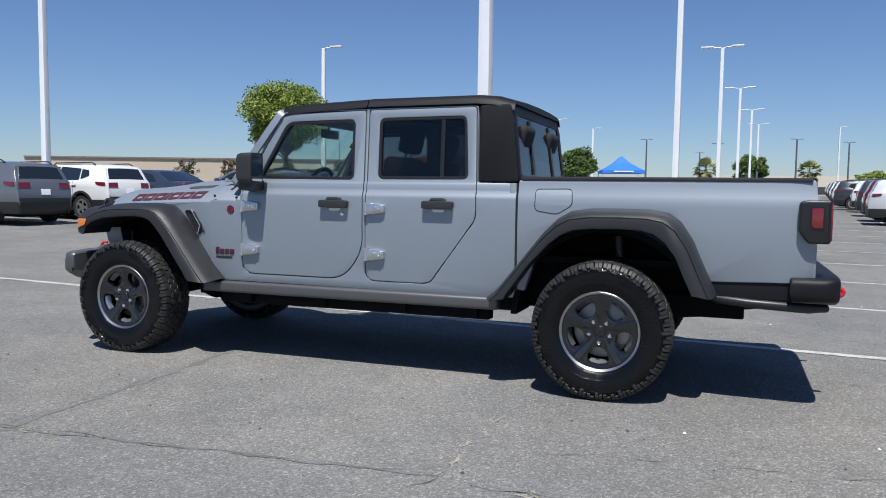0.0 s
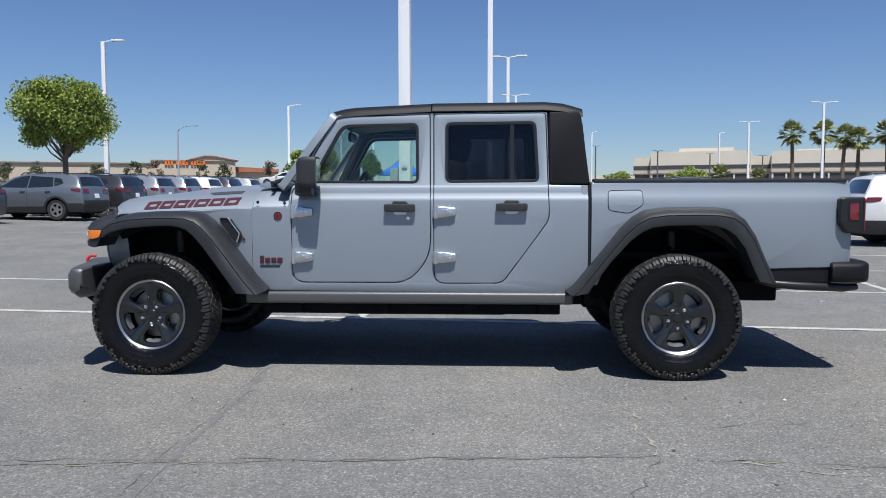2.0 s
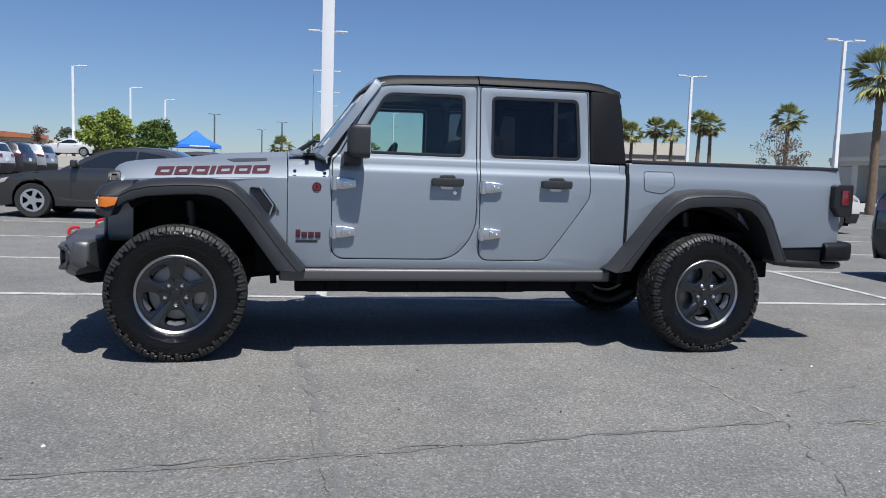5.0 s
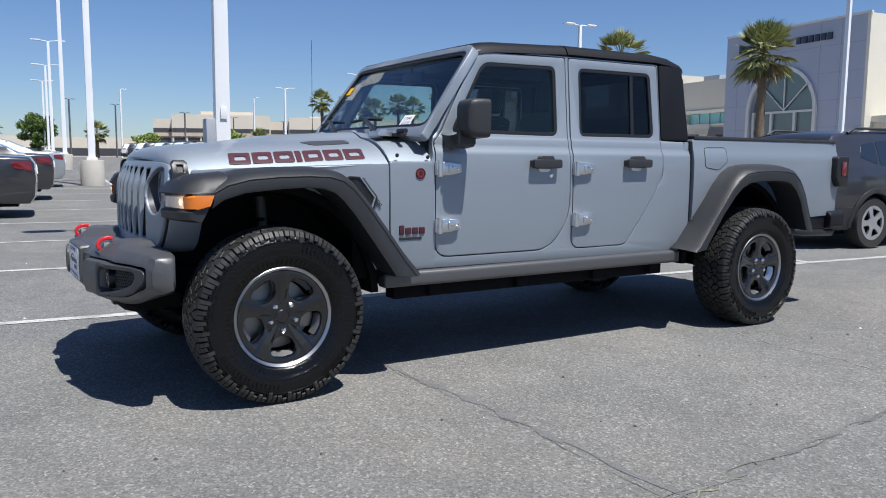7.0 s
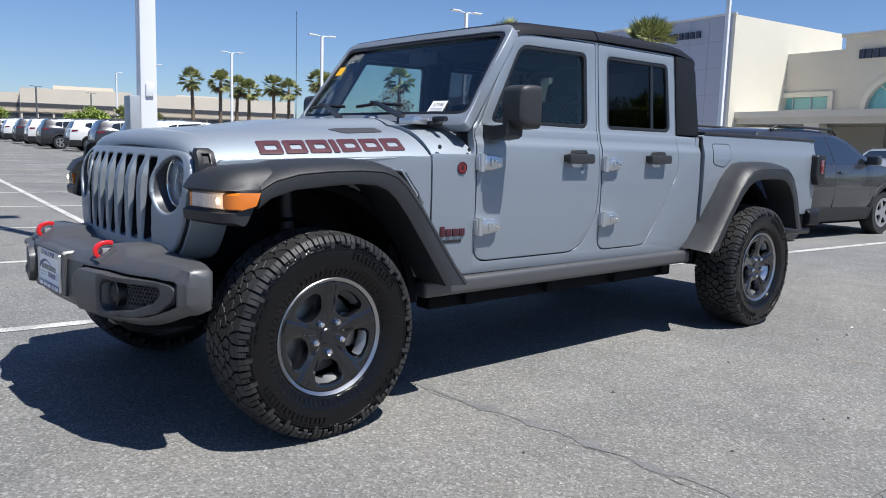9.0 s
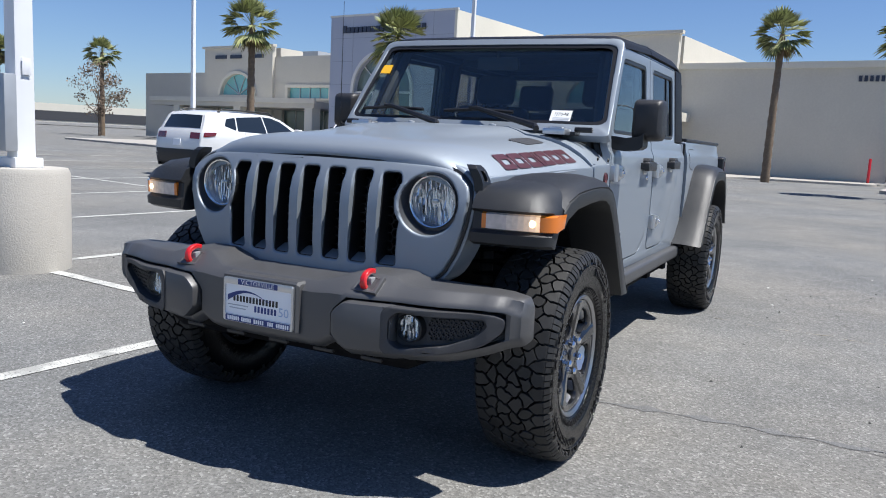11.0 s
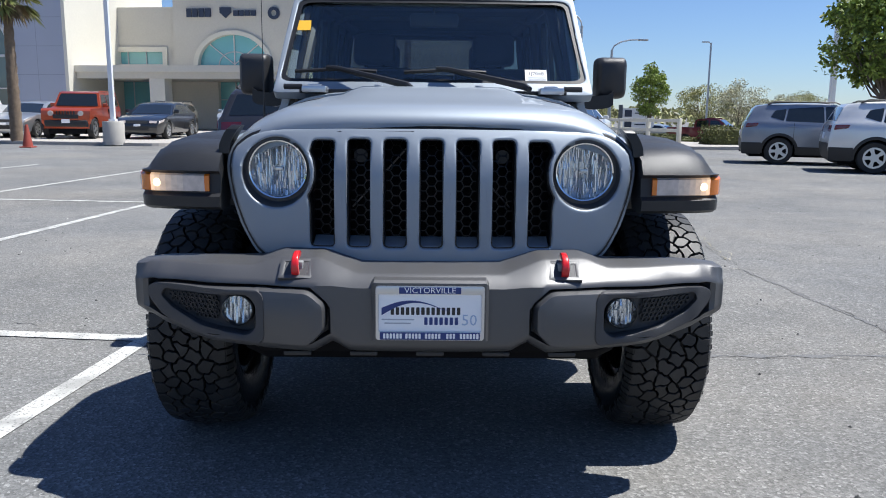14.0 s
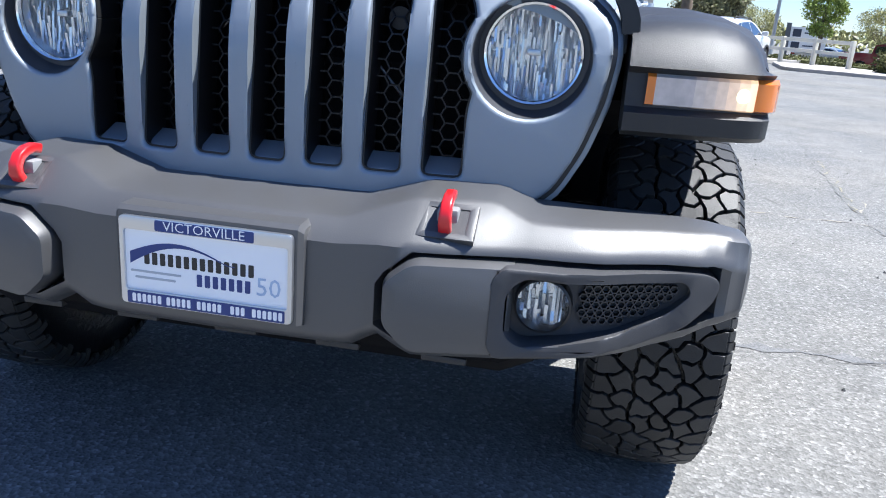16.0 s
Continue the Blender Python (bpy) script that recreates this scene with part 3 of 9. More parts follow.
    lathe(b, [(0.0, 0.007), (0.022, 0.007), (0.025, 0.004), (0.025, -0.003)], 24, lambda p, q, h_: (0.828 + p, s * (0.757 + h_), 1.066 + q), closed=False)
    badge = part("round_badge", b, BADGE_BRIGHT, truck, "small round red badge with grey ring")
    b = bmesh.new()
    lathe(b, [(0.0235, 0.007), (0.0235, 0.009), (0.0285, 0.008), (0.0285, -0.003)], 24, lambda p, q, h_: (0.828 + p, s * (0.757 + h_), 1.066 + q), closed=False)
    part("ring", b, BADGE_RED, badge)
    b = bmesh.new()
    for k in range(3):
        box(b, 0.818, 0.838, s * 0.763 - 0.003, s * 0.763 + 0.003, 1.058 + k * 0.008, 1.062 + k * 0.008)
    part("badge_mark", b, DECAL_BLACK, badge, smooth=0)
    # emblem: raised plain blocks, a large row over a small one
    x = 0.700
    for w, zt in ((0.030, 0.795), (0.036, 0.782), (0.036, 0.782), (0.036, 0.782)):
        b = bmesh.new()
        yy = lerp(SIDE, 0.77)
        box(b, x, x + w, s * yy - 0.006, s * yy + 0.006, 0.745, zt, 0.006)
        part("emblem", b, BADGE_RED, truck, "raised dark emblem as a plain block")
        x += w + 0.006
    b = bmesh.new()
    box(b, 0.700, 0.838, s * 0.757 - 0.0035, s * 0.757 + 0.0035, 0.716, 0.730, 0.002)
    part("small_emblem", b, DECAL_BLACK, truck, "small black emblem as a plain bar", 0)
    # running board rail and inner sill
    b = bmesh.new()
    box(b, 0.60, 2.83, min(s * 0.70, s * 0.79), max(s * 0.70, s * 0.79), 0.470, 0.550, 0.022, 3)
    rail = part("rock_rail", b, BUMPER, truck, "dark grey steel rock rail below the doors")
    b = bmesh.new()
    box(b, 0.70, 2.75, min(s * 0.60, s * 0.70), max(s * 0.60, s * 0.70), 0.39, 0.46, 0.012)
    for xx in (0.9, 1.5, 2.1, 2.6):
        box(b, xx, xx + 0.08, min(s * 0.55, s * 0.74), max(s * 0.55, s * 0.74), 0.40, 0.47, 0.01)
    part("rail_bracket", b, UNDER, rail)

# lower sill panel under the doors is part of the body side; the floor closes the cab below
for name_, dims in (("cab_floor", (0.66, 2.90, -0.70, 0.70, 0.46, 0.60, 0.02)), ("engine_block", (-0.30, 0.70, -0.42, 0.42, 0.50, 1.02, 0.04)), ("gearbox", (1.2, 2.4, -0.3, 0.3, 0.32, 0.46, 0.03)),
                    ("frame_rail", (-0.45, 4.28, -0.45, -0.35, 0.46, 0.60, 0.015)), ("frame_rail", (-0.45, 4.28, 0.35, 0.45, 0.46, 0.60, 0.015)), ("bulkhead", (0.45, 0.66, -0.71, -0.45, 0.52, 1.05, 0.02)), ("bulkhead", (0.45, 0.66, 0.45, 0.71, 0.52, 1.05, 0.02))):
    b = bmesh.new()
    box(b, *dims)
    part(name_, b, UNDER, truck, "black underbody part", 0)
for x in (0.0, 3.487):
    b = bmesh.new()
    tube(b, [(x, -0.66, 0.405), (x, 0.66, 0.405)], 0.045, 14)
    lathe(b, [(0.0, -0.12), (0.10, -0.10), (0.14, 0.0), (0.10, 0.10), (0.0, 0.12)], 16, lambda p, q, h: (x + p, 0.18 + h, 0.40 + q), closed=False)
    part("axle", b, UNDER, truck, "black axle")
    for s in (-1, 1):
        b = bmesh.new()
        tube(b, [(x + 0.08, s * 0.50, 0.42), (x + 0.04, s * 0.50, 0.95)], 0.028, 10)
        part("damper", b, BEZEL, truck, "dark grey damper")
        b = bmesh.new()
        tube(b, [(x - 0.1, s * 0.42, 0.42), (x + 0.75, s * 0.40, 0.50)], 0.025, 8)
        part("link_arm", b, UNDER, truck)
        b = bmesh.new()
        tube(b, [(x + 0.06 + 0.07 * math.cos(k * 0.7), s * 0.52 + 0.07 * math.sin(k * 0.7), 0.46 + k * 0.0055) for k in range(70)], 0.009, 6)
        part("coil_spring", b, UNDER, truck, "dark coil spring")
b = bmesh.new()
tube(b, [(0.25, -0.6, 0.42), (0.25, 0.6, 0.46)], 0.016, 8)
part("track_rod", b, UNDER, truck)

# hood: crowned, with a raised middle and vents
HOOD_X = [-0.448, -0.442, -0.425, -0.39, -0.33, -0.22, -0.08, 0.08, 0.24, 0.40, 0.54, 0.645]


def hood_half(x):
    return smooth_lerp([(-0.48, 0.632), (-0.40, 0.648), (-0.2, 0.675), (0.2, 0.715), (0.65, 0.742)], x)


def hood_crest(x):
    return lerp([(-0.448, 1.138), (-0.442, 1.156), (-0.425, 1.172), (-0.39, 1.188), (-0.33, 1.200), (-0.2, 1.214), (0.65, 1.262)], x)


def hood_edge(x):
    return lerp([(-0.448, 1.050), (-0.40, 1.062), (-0.2, 1.088), (0.65, 1.128)], x)


def dome(x, y):
    a = smooth_lerp([(-0.10, 0.0), (0.30, 1.0), (0.65, 1.0)], x)
    w = lerp([(-0.1, 0.36), (0.65, 0.42)], x)
    f = smooth_lerp([(0, 1), (w - 0.10, 1), (w, 0)], abs(y)) if abs(y) < w else 0
    return 0.030 * a * f


def hood_top(x, y):
    h, zc, ze = hood_half(x), hood_crest(x), hood_edge(x)
    t = min(1, abs(y) / h)
    return ze + (zc - ze) * (1 - t ** lerp([(-0.45, 6.5), (-0.2, 6.0), (0.65, 5.0)], x)) - 0.012 * t * t + dome(x, y)


YS = [1.0, 0.992, 0.975, 0.95, 0.91, 0.85, 0.78, 0.70, 0.62, 0.55, 0.49, 0.42, 0.30, 0.15, 0.0]
b = bmesh.new()
secs = []
for x in HOOD_X:
    h = hood_half(x)
    ys = [-t * h for t in YS] + [t * h for t in YS[-2::-1]]
    xs = lambda y: x + 0.045 * (abs(y) / 0.6) ** 2 * max(0, min(1, (-x) / 0.4))
    top = [(xs(y), y, hood_top(x, y)) for y in ys]
    secs.append(top + [(p[0], p[1] * 0.985, p[2] - 0.05) for p in top[::-1]])
loft(b, secs)
hood = part("hood", b, PAINT, truck, "silver hood with raised centre", 50)
for s in (-1, 1):
    # long decal on the hood's flank, as plain slanted blocks
    x = -0.155
    for k, w in enumerate((0.102, 0.095, 0.098, 0.030, 0.098, 0.098, 0.105)):
        x1 = x + w

        def on_flank(u, v, d):
            h = hood_half(u)
            return (u, s * (h + 0.003 - 0.010 * v), hood_edge(u) + 0.020 + 0.055 * v)
        nn = 6
        outer = fillet([(0, 0), (0, 1), (1, 1), (1, 0)], [0.1] * 4, 2)
        hole = fillet([(0.26, 0.32), (0.26, 0.68), (0.78, 0.68), (0.78, 0.32)], 0.08, 2)
        bb = bmesh.new()
        plate(bb, [(x + (p[0]) * w + 0.012 * p[1], p[1]) for p in outer], () if k in (3,) else ([(x + p[0] * w + 0.012 * p[1], p[1]) for p in hole],), 0, 0.001, None)
        for v_ in bb.verts:
            u, v, dd = v_.co
            y = hood_half(u) * (0.9985 - 0.012 * v)
            z = hood_top(u, y)
            zz = hood_edge(u) + 0.018 + 0.052 * v
            # find the height on the flank
            lo, hi = 0.80 * hood_half(u), hood_half(u)
            for _ in range(24):
                mid = (lo + hi) / 2
                if hood_top(u, mid) > zz:
                    lo = mid
                else:
                    hi = mid
            v_.co = (u, s * (hi + 0.0025 + dd), zz + 0.001)
        part("hood_decal", bb, DECAL_RED, hood, "dark red decal as a plain block", 0)
        x = x1 + 0.010
    # rubber hood latch
    b = bmesh.new()
    def on_latch(u, v, d):
        return (-0.386 + u, s * (0.668 - 0.040 * v * v + d), 1.038 + 0.090 * v)
    plate(b, fillet([(-0.036, 0.0), (-0.034, 0.85), (-0.022, 1.0), (0.022, 1.0), (0.034, 0.85), (0.036, 0.0)], [0.004, 0.01, 0.01, 0.01, 0.01, 0.004], 2), (fillet([(-0.014, 0.38), (-0.014, 0.78), (0.014, 0.78), (0.014, 0.38)], 0.006, 2),), -0.022, 0.012, on_latch, (0.3, 0.5, 0.7), bevel=0.005)
    latch = part("hood_latch", b, BLACK, hood, "black rubber hood latch")
    b = bmesh.new()
    plate(b, [(-0.014, 0.38), (-0.014, 0.78), (0.014, 0.78), (0.014, 0.38)], (), -0.022, 0.001, on_latch)
    part("latch_hook", b, MESH, latch)
    # bolts on the cowl
    b = bmesh.new()
    for bx, bz in ((0.69, 1.160), (0.875, 1.152)):
        lathe(b, [(0.0, 0.007), (0.008, 0.007), (0.011, 0.002)], 12, lambda p, q, h_: (bx + p, s * (0.752 + h_), bz + q), closed=False)
    part("bolt", b, BLACK, truck)["kind"] = "stuff"
    # hood vent
    b = bmesh.new()
    vx0, vx1, vy0, vy1 = 0.26, 0.52, 0.46, 0.55
    plate(b, fillet([(vx0, vy0 + 0.02), (vx0 + 0.06, vy0), (vx1, vy0 + 0.01), (vx1, vy1), (vx0 + 0.05, vy1)], 0.02), (), 0.0005, 0.0028, lambda u, v, d: (u, s * v, hood_top(u, v) + d), (0.49, 0.52), (0.3, 0.4, 0.5))
    part("hood_vent", b, BEZEL, hood, "grey hood vent panel")

# cowl between the hood and the windscreen
b = bmesh.new()
secs = []
for x, z, w in ((0.652, 1.262, 0.742), (0.70, 1.268, 0.746), (0.78, 1.272, 0.748), (0.86, 1.272, 0.750), (0.925, 1.272, 0.748)):
    ys = [-t * w for t in YS] + [t * w for t in YS[-2::-1]]
    top = [(x, y, 1.128 + (z - 1.128) * (1 - (abs(y) / w) ** 6) + dome(0.6, y) * max(0, (0.8 - x) / 0.15) * (1 if x < 0.8 else 0)) for y in ys]
    secs.append(top + [(p[0], p[1] * 0.985, p[2] - 0.05) for p in top[::-1]])
loft(b, secs)
part("cowl", b, PAINT, truck, "", 50)
b = bmesh.new()
box(b, 0.745, 0.86, -0.62, 0.62, 1.260, 1.280, 0.006)
part("cowl_grille", b, BLACK, truck, "black cowl vent below the windscreen")
for y in (-0.21, 0.25):
    b = bmesh.new()
    lathe(b, [(0.0, 0.030), (0.018, 0.028), (0.020, 0.0)], 16, lambda p, q, h: (0.70 + p, y + q, 1.272 + h), closed=False)
    part("washer_nozzle", b, GALV, truck, "grey nozzle on the cowl")
for y in (-0.54, 0.54):
    b = bmesh.new()
    box(b, 0.66, 0.76, y - 0.055, y + 0.055, 1.262, 1.292, 0.008)
    box(b, 0.69, 0.73, y - 0.03, y + 0.03, 1.288, 1.300, 0.005)
    part("hood_hinge", b, ALLOY, truck, "silver hood hinge")
    b = bmesh.new()
    e = 1 if y > 0 else -1
    tube(b, [(0.775, y + e * 0.07, 1.290), (0.775, y + e * 0.155, 1.290)], 0.013, 8)
    part("screen_hinge", b, BLACK, truck, "black windscreen hinge")

# windscreen frame, leaning back
WS0, WS1 = Vector((0.830, 0, 1.270)), Vector((1.205, 0, 1.775))


def on_screen(y, v, d):
    """v runs 0 to 1 up the screen; d outwards."""
    p = WS0.lerp(WS1, v)
    n = Vector((-(WS1.z - WS0.z), 0, WS1.x - WS0.x)).normalized()
    bow = -0.03 * (1 - (y / 0.75) ** 2)
    return (p.x + n.x * d + bow, y, p.z + n.z * d)


outer = fillet([(-0.760, -0.01), (-0.706, 1.0), (0.706, 1.0), (0.760, -0.01)], [0.03, 0.07, 0.07, 0.03], 5)
inner = fillet([(-0.733, 0.095), (-0.680, 0.936), (0.680, 0.936), (0.733, 0.095)], 0.07, 5)
b = bmesh.new()
plate(b, outer, (inner,), -0.05, 0.0, on_screen, (0.3, 0.6), (-0.5, -0.25, 0, 0.25, 0.5), bevel=0.006)
ws = part("windscreen_frame", b, PAINT, truck, "silver windscreen frame")
b = bmesh.new()
plate(b, grow(inner, 0.006), (fillet([(-0.712, 0.130), (-0.660, 0.902), (0.660, 0.902), (0.712, 0.130)], 0.06, 5),), -0.012, -0.006, on_screen, (0.3, 0.6), (-0.5, -0.25, 0, 0.25, 0.5))
part("black_edge", b, BLACK, ws, "", 0)
b = bmesh.new()
plate(b, inner, (), -0.022, -0.017, on_screen, (0.3, 0.6), (-0.5, -0.25, 0, 0.25, 0.5))
g = part("windscreen_glass", b, GLASS_WIND, ws, "clear laminated windscreen glass", 0)
g.visible_shadow = False
b = bmesh.new()
plate(b, [(-0.545, 0.125), (-0.545, 0.245), (-0.440, 0.245), (-0.440, 0.125)], (), -0.015, -0.013, on_screen)
tag = part("window_tag", b, PAPER, ws, "white paper stock tag on the windscreen", 0)
b = bmesh.new()
plate(b, [(0.612, 0.62), (0.612, 0.72), (0.678, 0.72), (0.678, 0.62)], (), -0.015, -0.013, on_screen)
part("window_sticker", b, YELLOW, ws, "small yellow sticker on the windscreen", 0)
for w in range(3):
    b = bmesh.new()
    plate(b, [(-0.540, 0.140 + w * 0.013), (-0.540, 0.146 + w * 0.013), (-0.455, 0.146 + w * 0.013), (-0.455, 0.140 + w * 0.013)], (), -0.0128, -0.0122, on_screen)
    part("tag_print_bar", b, GREY_PRINT, tag, "", 0)
for ya, yb, yf in ((0.66, 0.27, 0.12), (0.14, -0.25, -0.42)):
    b = bmesh.new()
    a, c = Vector(on_screen(ya, 0.175, 0.012)), Vector(on_screen(yb, 0.178, 0.012))
    tube(b, [a, a.lerp(c, 0.5) + Vector((-0.012, 0, 0.010)), c], 0.009, 6)
    wp = part("wiper", b, BLACK, truck, "black windscreen wiper")
    b = bmesh.new()
    m_ = a.lerp(c, 0.52) + Vector((-0.02, 0, 0.014))
    tube(b, [m_ + Vector((0, 0.05, 0.004)), m_, Vector((0.73, yf, 1.300)), Vector((0.70, yf - 0.02, 1.285))], [0.008, 0.012, 0.017, 0.015], 8)
    part("wiper_arm", b, BLACK, wp)

# roof: front panels and rear hard top
def roof_loft(x0, x1, w0, w1, z0, z1, mat, name, label, tail=False):
    b = bmesh.new()
    secs = []
    n = 8
    for i in range(n + 1):
        t = i / n
        x = x0 + (x1 - x0) * t
        w, z = w0 + (w1 - w0) * t, z0 + (z1 - z0) * t
        e = 0.0
        if not tail:
            z -= 0.022 * max(0, 1 - t * 5) ** 1.5
        if tail:
            e = max(0, (t - 0.75) / 0.25)
        ys = [-1, -0.985, -0.955, -0.9, -0.8, -0.5, 0, 0.5, 0.8, 0.9, 0.955, 0.985, 1]
        zs = [-0.066, -0.042, -0.018, -0.006, 0.002, 0.010, 0.014, 0.010, 0.002, -0.006, -0.018, -0.042, -0.066]
        flat_ = 0.2 + 0.8 * t if not tail else 1.0
        top = [(x, y * w, z + (dz * flat_ if dz > -0.01 else dz) - 0.05 * e * e) for y, dz in zip(ys, zs)]
        secs.append(top + [(x, p[1] * 0.96, z - 0.075) for p in top[::-1]])
    loft(b, secs)
    return part(name, b, mat, truck, label, 50)


roof_loft(1.195, 1.872, 0.694, 0.697, 1.800, 1.834, SOFT_TOP, "roof_front", "black removable front roof panel")
roof_loft(1.880, 2.890, 0.697, 0.692, 1.836, 1.842, SOFT_TOP, "roof_rear", "black hard top over the rear seats", True)
# back of the cab with its window
b = bmesh.new()


def on_back(y, z, d):
    return (lerp([(1.27, 2.94), (1.78, 2.875)], z) + d, y * lerp([(1.2, 0.725), (1.78, 0.682)], z), z)


plate(b, fillet([(-1, 1.27), (-0.98, 1.765), (0.98, 1.765), (1, 1.27)], 0.03), (fillet([(-0.9, 1.32), (-0.88, 1.70), (0.88, 1.70), (0.9, 1.32)], 0.05),), -0.04, 0.0, on_back, (), (), bevel=0.006)
back = part("cab_back", b, SOFT_TOP, truck, "black rear panel of the hard top")
b = bmesh.new()
plate(b, fillet([(-0.905, 1.315), (-0.885, 1.705), (0.885, 1.705), (0.905, 1.315)], 0.05), (), -0.012, -0.006, on_back)
g = part("rear_glass", b, GLASS_BACK, back, "dark rear window", 0)
g.visible_shadow = False
for y in (-0.42, 0.42):
    b = bmesh.new()
    plate(b, [(y - 0.03, 1.33), (y - 0.03, 1.69), (y + 0.03, 1.69), (y + 0.03, 1.33)], (), -0.01, 0.004, on_back)
    part("slider_frame", b, BLACK, back)
b = bmesh.new()
box(b, 2.88, 2.925, -0.74, 0.74, 0.55, 1.27, 0.01)
part("cab_rear_wall", b, PAINT, truck)

# bed
for s in (-1, 1):
    bed = fillet([(2.945, 0.61), (2.945, 1.288), (4.615, 1.302), (4.63, 1.16), (4.63, 0.735), (4.06, 0.715), (3.87, 1.0), (3.77, 1.05), (3.25, 1.05), (3.10, 0.92), (2.99, 0.60)], [0.01, 0.01, 0.02, 0.02, 0.03, 0.01, 0.05, 0.05, 0.05, 0.05, 0.01], 3)
    BED = [(0.55, 0.752), (0.75, 0.772), (0.95, 0.778), (1.14, 0.776), (1.19, 0.770), (1.225, 0.757), (1.27, 0.752), (1.31, 0.745)]
    b = bmesh.new()
    plate(b, bed, (), -0.06, 0.0, lambda x, z, d: (x, s * (lerp(BED, z) + d - 0.012 * max(0, (x - 4.45) / 0.18) ** 2), z), [0.75, 0.95, 1.14, 1.17, 1.2, 1.23, 1.27], (3.4, 3.9, 4.4, 4.5, 4.56), bevel=0.006)
    sidep = part("bed_side", b, PAINT, truck, "silver cargo bed side")
    b = bmesh.new()
    box(b, 2.96, 4.60, s * 0.70 - 0.055, s * 0.70 + 0.045, 1.288, 1.312, 0.008)
    part("bed_rail_cap", b, PLASTIC, truck, "black bed rail cap")
    b = bmesh.new()
    box(b, 2.93, 2.95, s * 0.68 - 0.07, s * 0.68 + 0.07, 0.60, 1.27)
    part("bed_gap", b, BLACK, truck, "", 0)
    if s < 0:
        fuel = fillet([(3.055, 1.105), (3.055, 1.232), (3.275, 1.235), (3.280, 1.14), (3.19, 1.085)], 0.025, 4)
        b = bmesh.new()
        plate(b, grow(fuel, 0.005), (grow(fuel, -0.001),), 0.0, 0.0012, lambda x, z, d: (x, s * (lerp(BED, z) + d), z), [1.14, 1.17, 1.2, 1.23])
        part("fuel_gap", b, BLACK, sidep, "thin dark gap round the fuel door", 0)
        b = bmesh.new()
        plate(b, fuel, (), 0.0, 0.002, lambda x, z, d: (x, s * (lerp(BED, z) + d), z), [1.14, 1.17, 1.2, 1.23])
        part("fuel_door", b, PAINT, sidep, "silver fuel filler door")
    # tail lamp, its lower front corner cut off
    b = bmesh.new()
    ty = 0.765
    plate(b, fillet([(4.532, 1.020), (4.532, 1.178), (4.560, 1.190), (4.690, 1.190), (4.690, 0.955), (4.580, 0.955)], [0.012, 0.012, 0.012, 0.012, 0.014, 0.012], 3), (), -0.12, 0.055, lambda x, z, d: (x, s * (ty + d), z), bevel=0.014, seg=3)
    tl = part("tail_lamp", b, BLACK, truck, "black square tail lamp housing")
    b = bmesh.new()
    plate(b, fillet([(4.592, 1.055), (4.592, 1.150), (4.650, 1.150), (4.650, 1.040), (4.602, 1.040)], 0.008), (), 0.05, 0.060, lambda x, z, d: (x, s * (ty + d), z), bevel=0.004)
    part("lens", b, LENS_RED, tl, "red side marker lens")
    b = bmesh.new()
    plate(b, fillet([(4.586, 1.034), (4.586, 1.156), (4.656, 1.156), (4.656, 1.034)], 0.008), (fillet([(4.592, 1.055), (4.592, 1.150), (4.650, 1.150), (4.650, 1.040), (4.602, 1.040)], 0.008),), 0.05, 0.058, lambda x, z, d: (x, s * (ty + d), z))
    part("lens_edge", b, MESH, tl, "dark frame of the lens", 0)
    b = bmesh.new()
    box(b, 4.684, 4.698, min(s * (ty - 0.11), s * (ty + 0.045)), max(s * (ty - 0.11), s * (ty + 0.045)), 0.97, 1.178, 0.006)
    part("rear_lens", b, LENS_RED, tl, "red rear lens")
b = bmesh.new()
box(b, 2.96, 4.58, -0.70, 0.70, 0.78, 0.82)
box(b, 2.95, 2.99, -0.72, 0.72, 0.62, 1.27, 0.01)
part("bed_floor", b, UNDER, truck, "black cargo bed floor", 0)
b = bmesh.new()
box(b, 4.57, 4.63, -0.66, 0.66, 0.76, 1.29, 0.015, 3)
box(b, 4.625, 4.64, -0.5, 0.5, 0.86, 1.18, 0.012)
part("tailgate", b, PAINT, truck, "silver tailgate, closed")
b = bmesh.new()
secs = []
for y, x1, z0, z1 in [(e * a, x1, z0, z1) for e, rows in ((-1, 1), (1, -1)) for a, x1, z0, z1 in ((0.812, 4.665, 0.662, 0.728), (0.806, 4.70, 0.648, 0.744), (0.792, 4.728, 0.638, 0.757), (0.765, 4.752, 0.630, 0.765), (0.70, 4.765, 0.622, 0.769), (0.6, 4.77, 0.60, 0.77))[::rows]]:
    secs.append([(p[0], y, p[1]) for p in fillet([(4.50, z0), (4.50, z1), (x1, z1), (x1, z0)], [0.02, 0.02, 0.032, 0.032])])
loft(b, secs)
for s in (-1, 1):
    bb = bmesh.new()
    box(bb, 2.74, 3.16, min(s * 0.46, s * 0.49), max(s * 0.46, s * 0.49), 0.50, 1.0, 0.008)
    part("inner_liner", bb, UNDER, truck, "black liner ahead of the rear wheel")
rb = part("rear_bumper", b, SOFT_TOP, truck, "black steel rear bumper", 45)
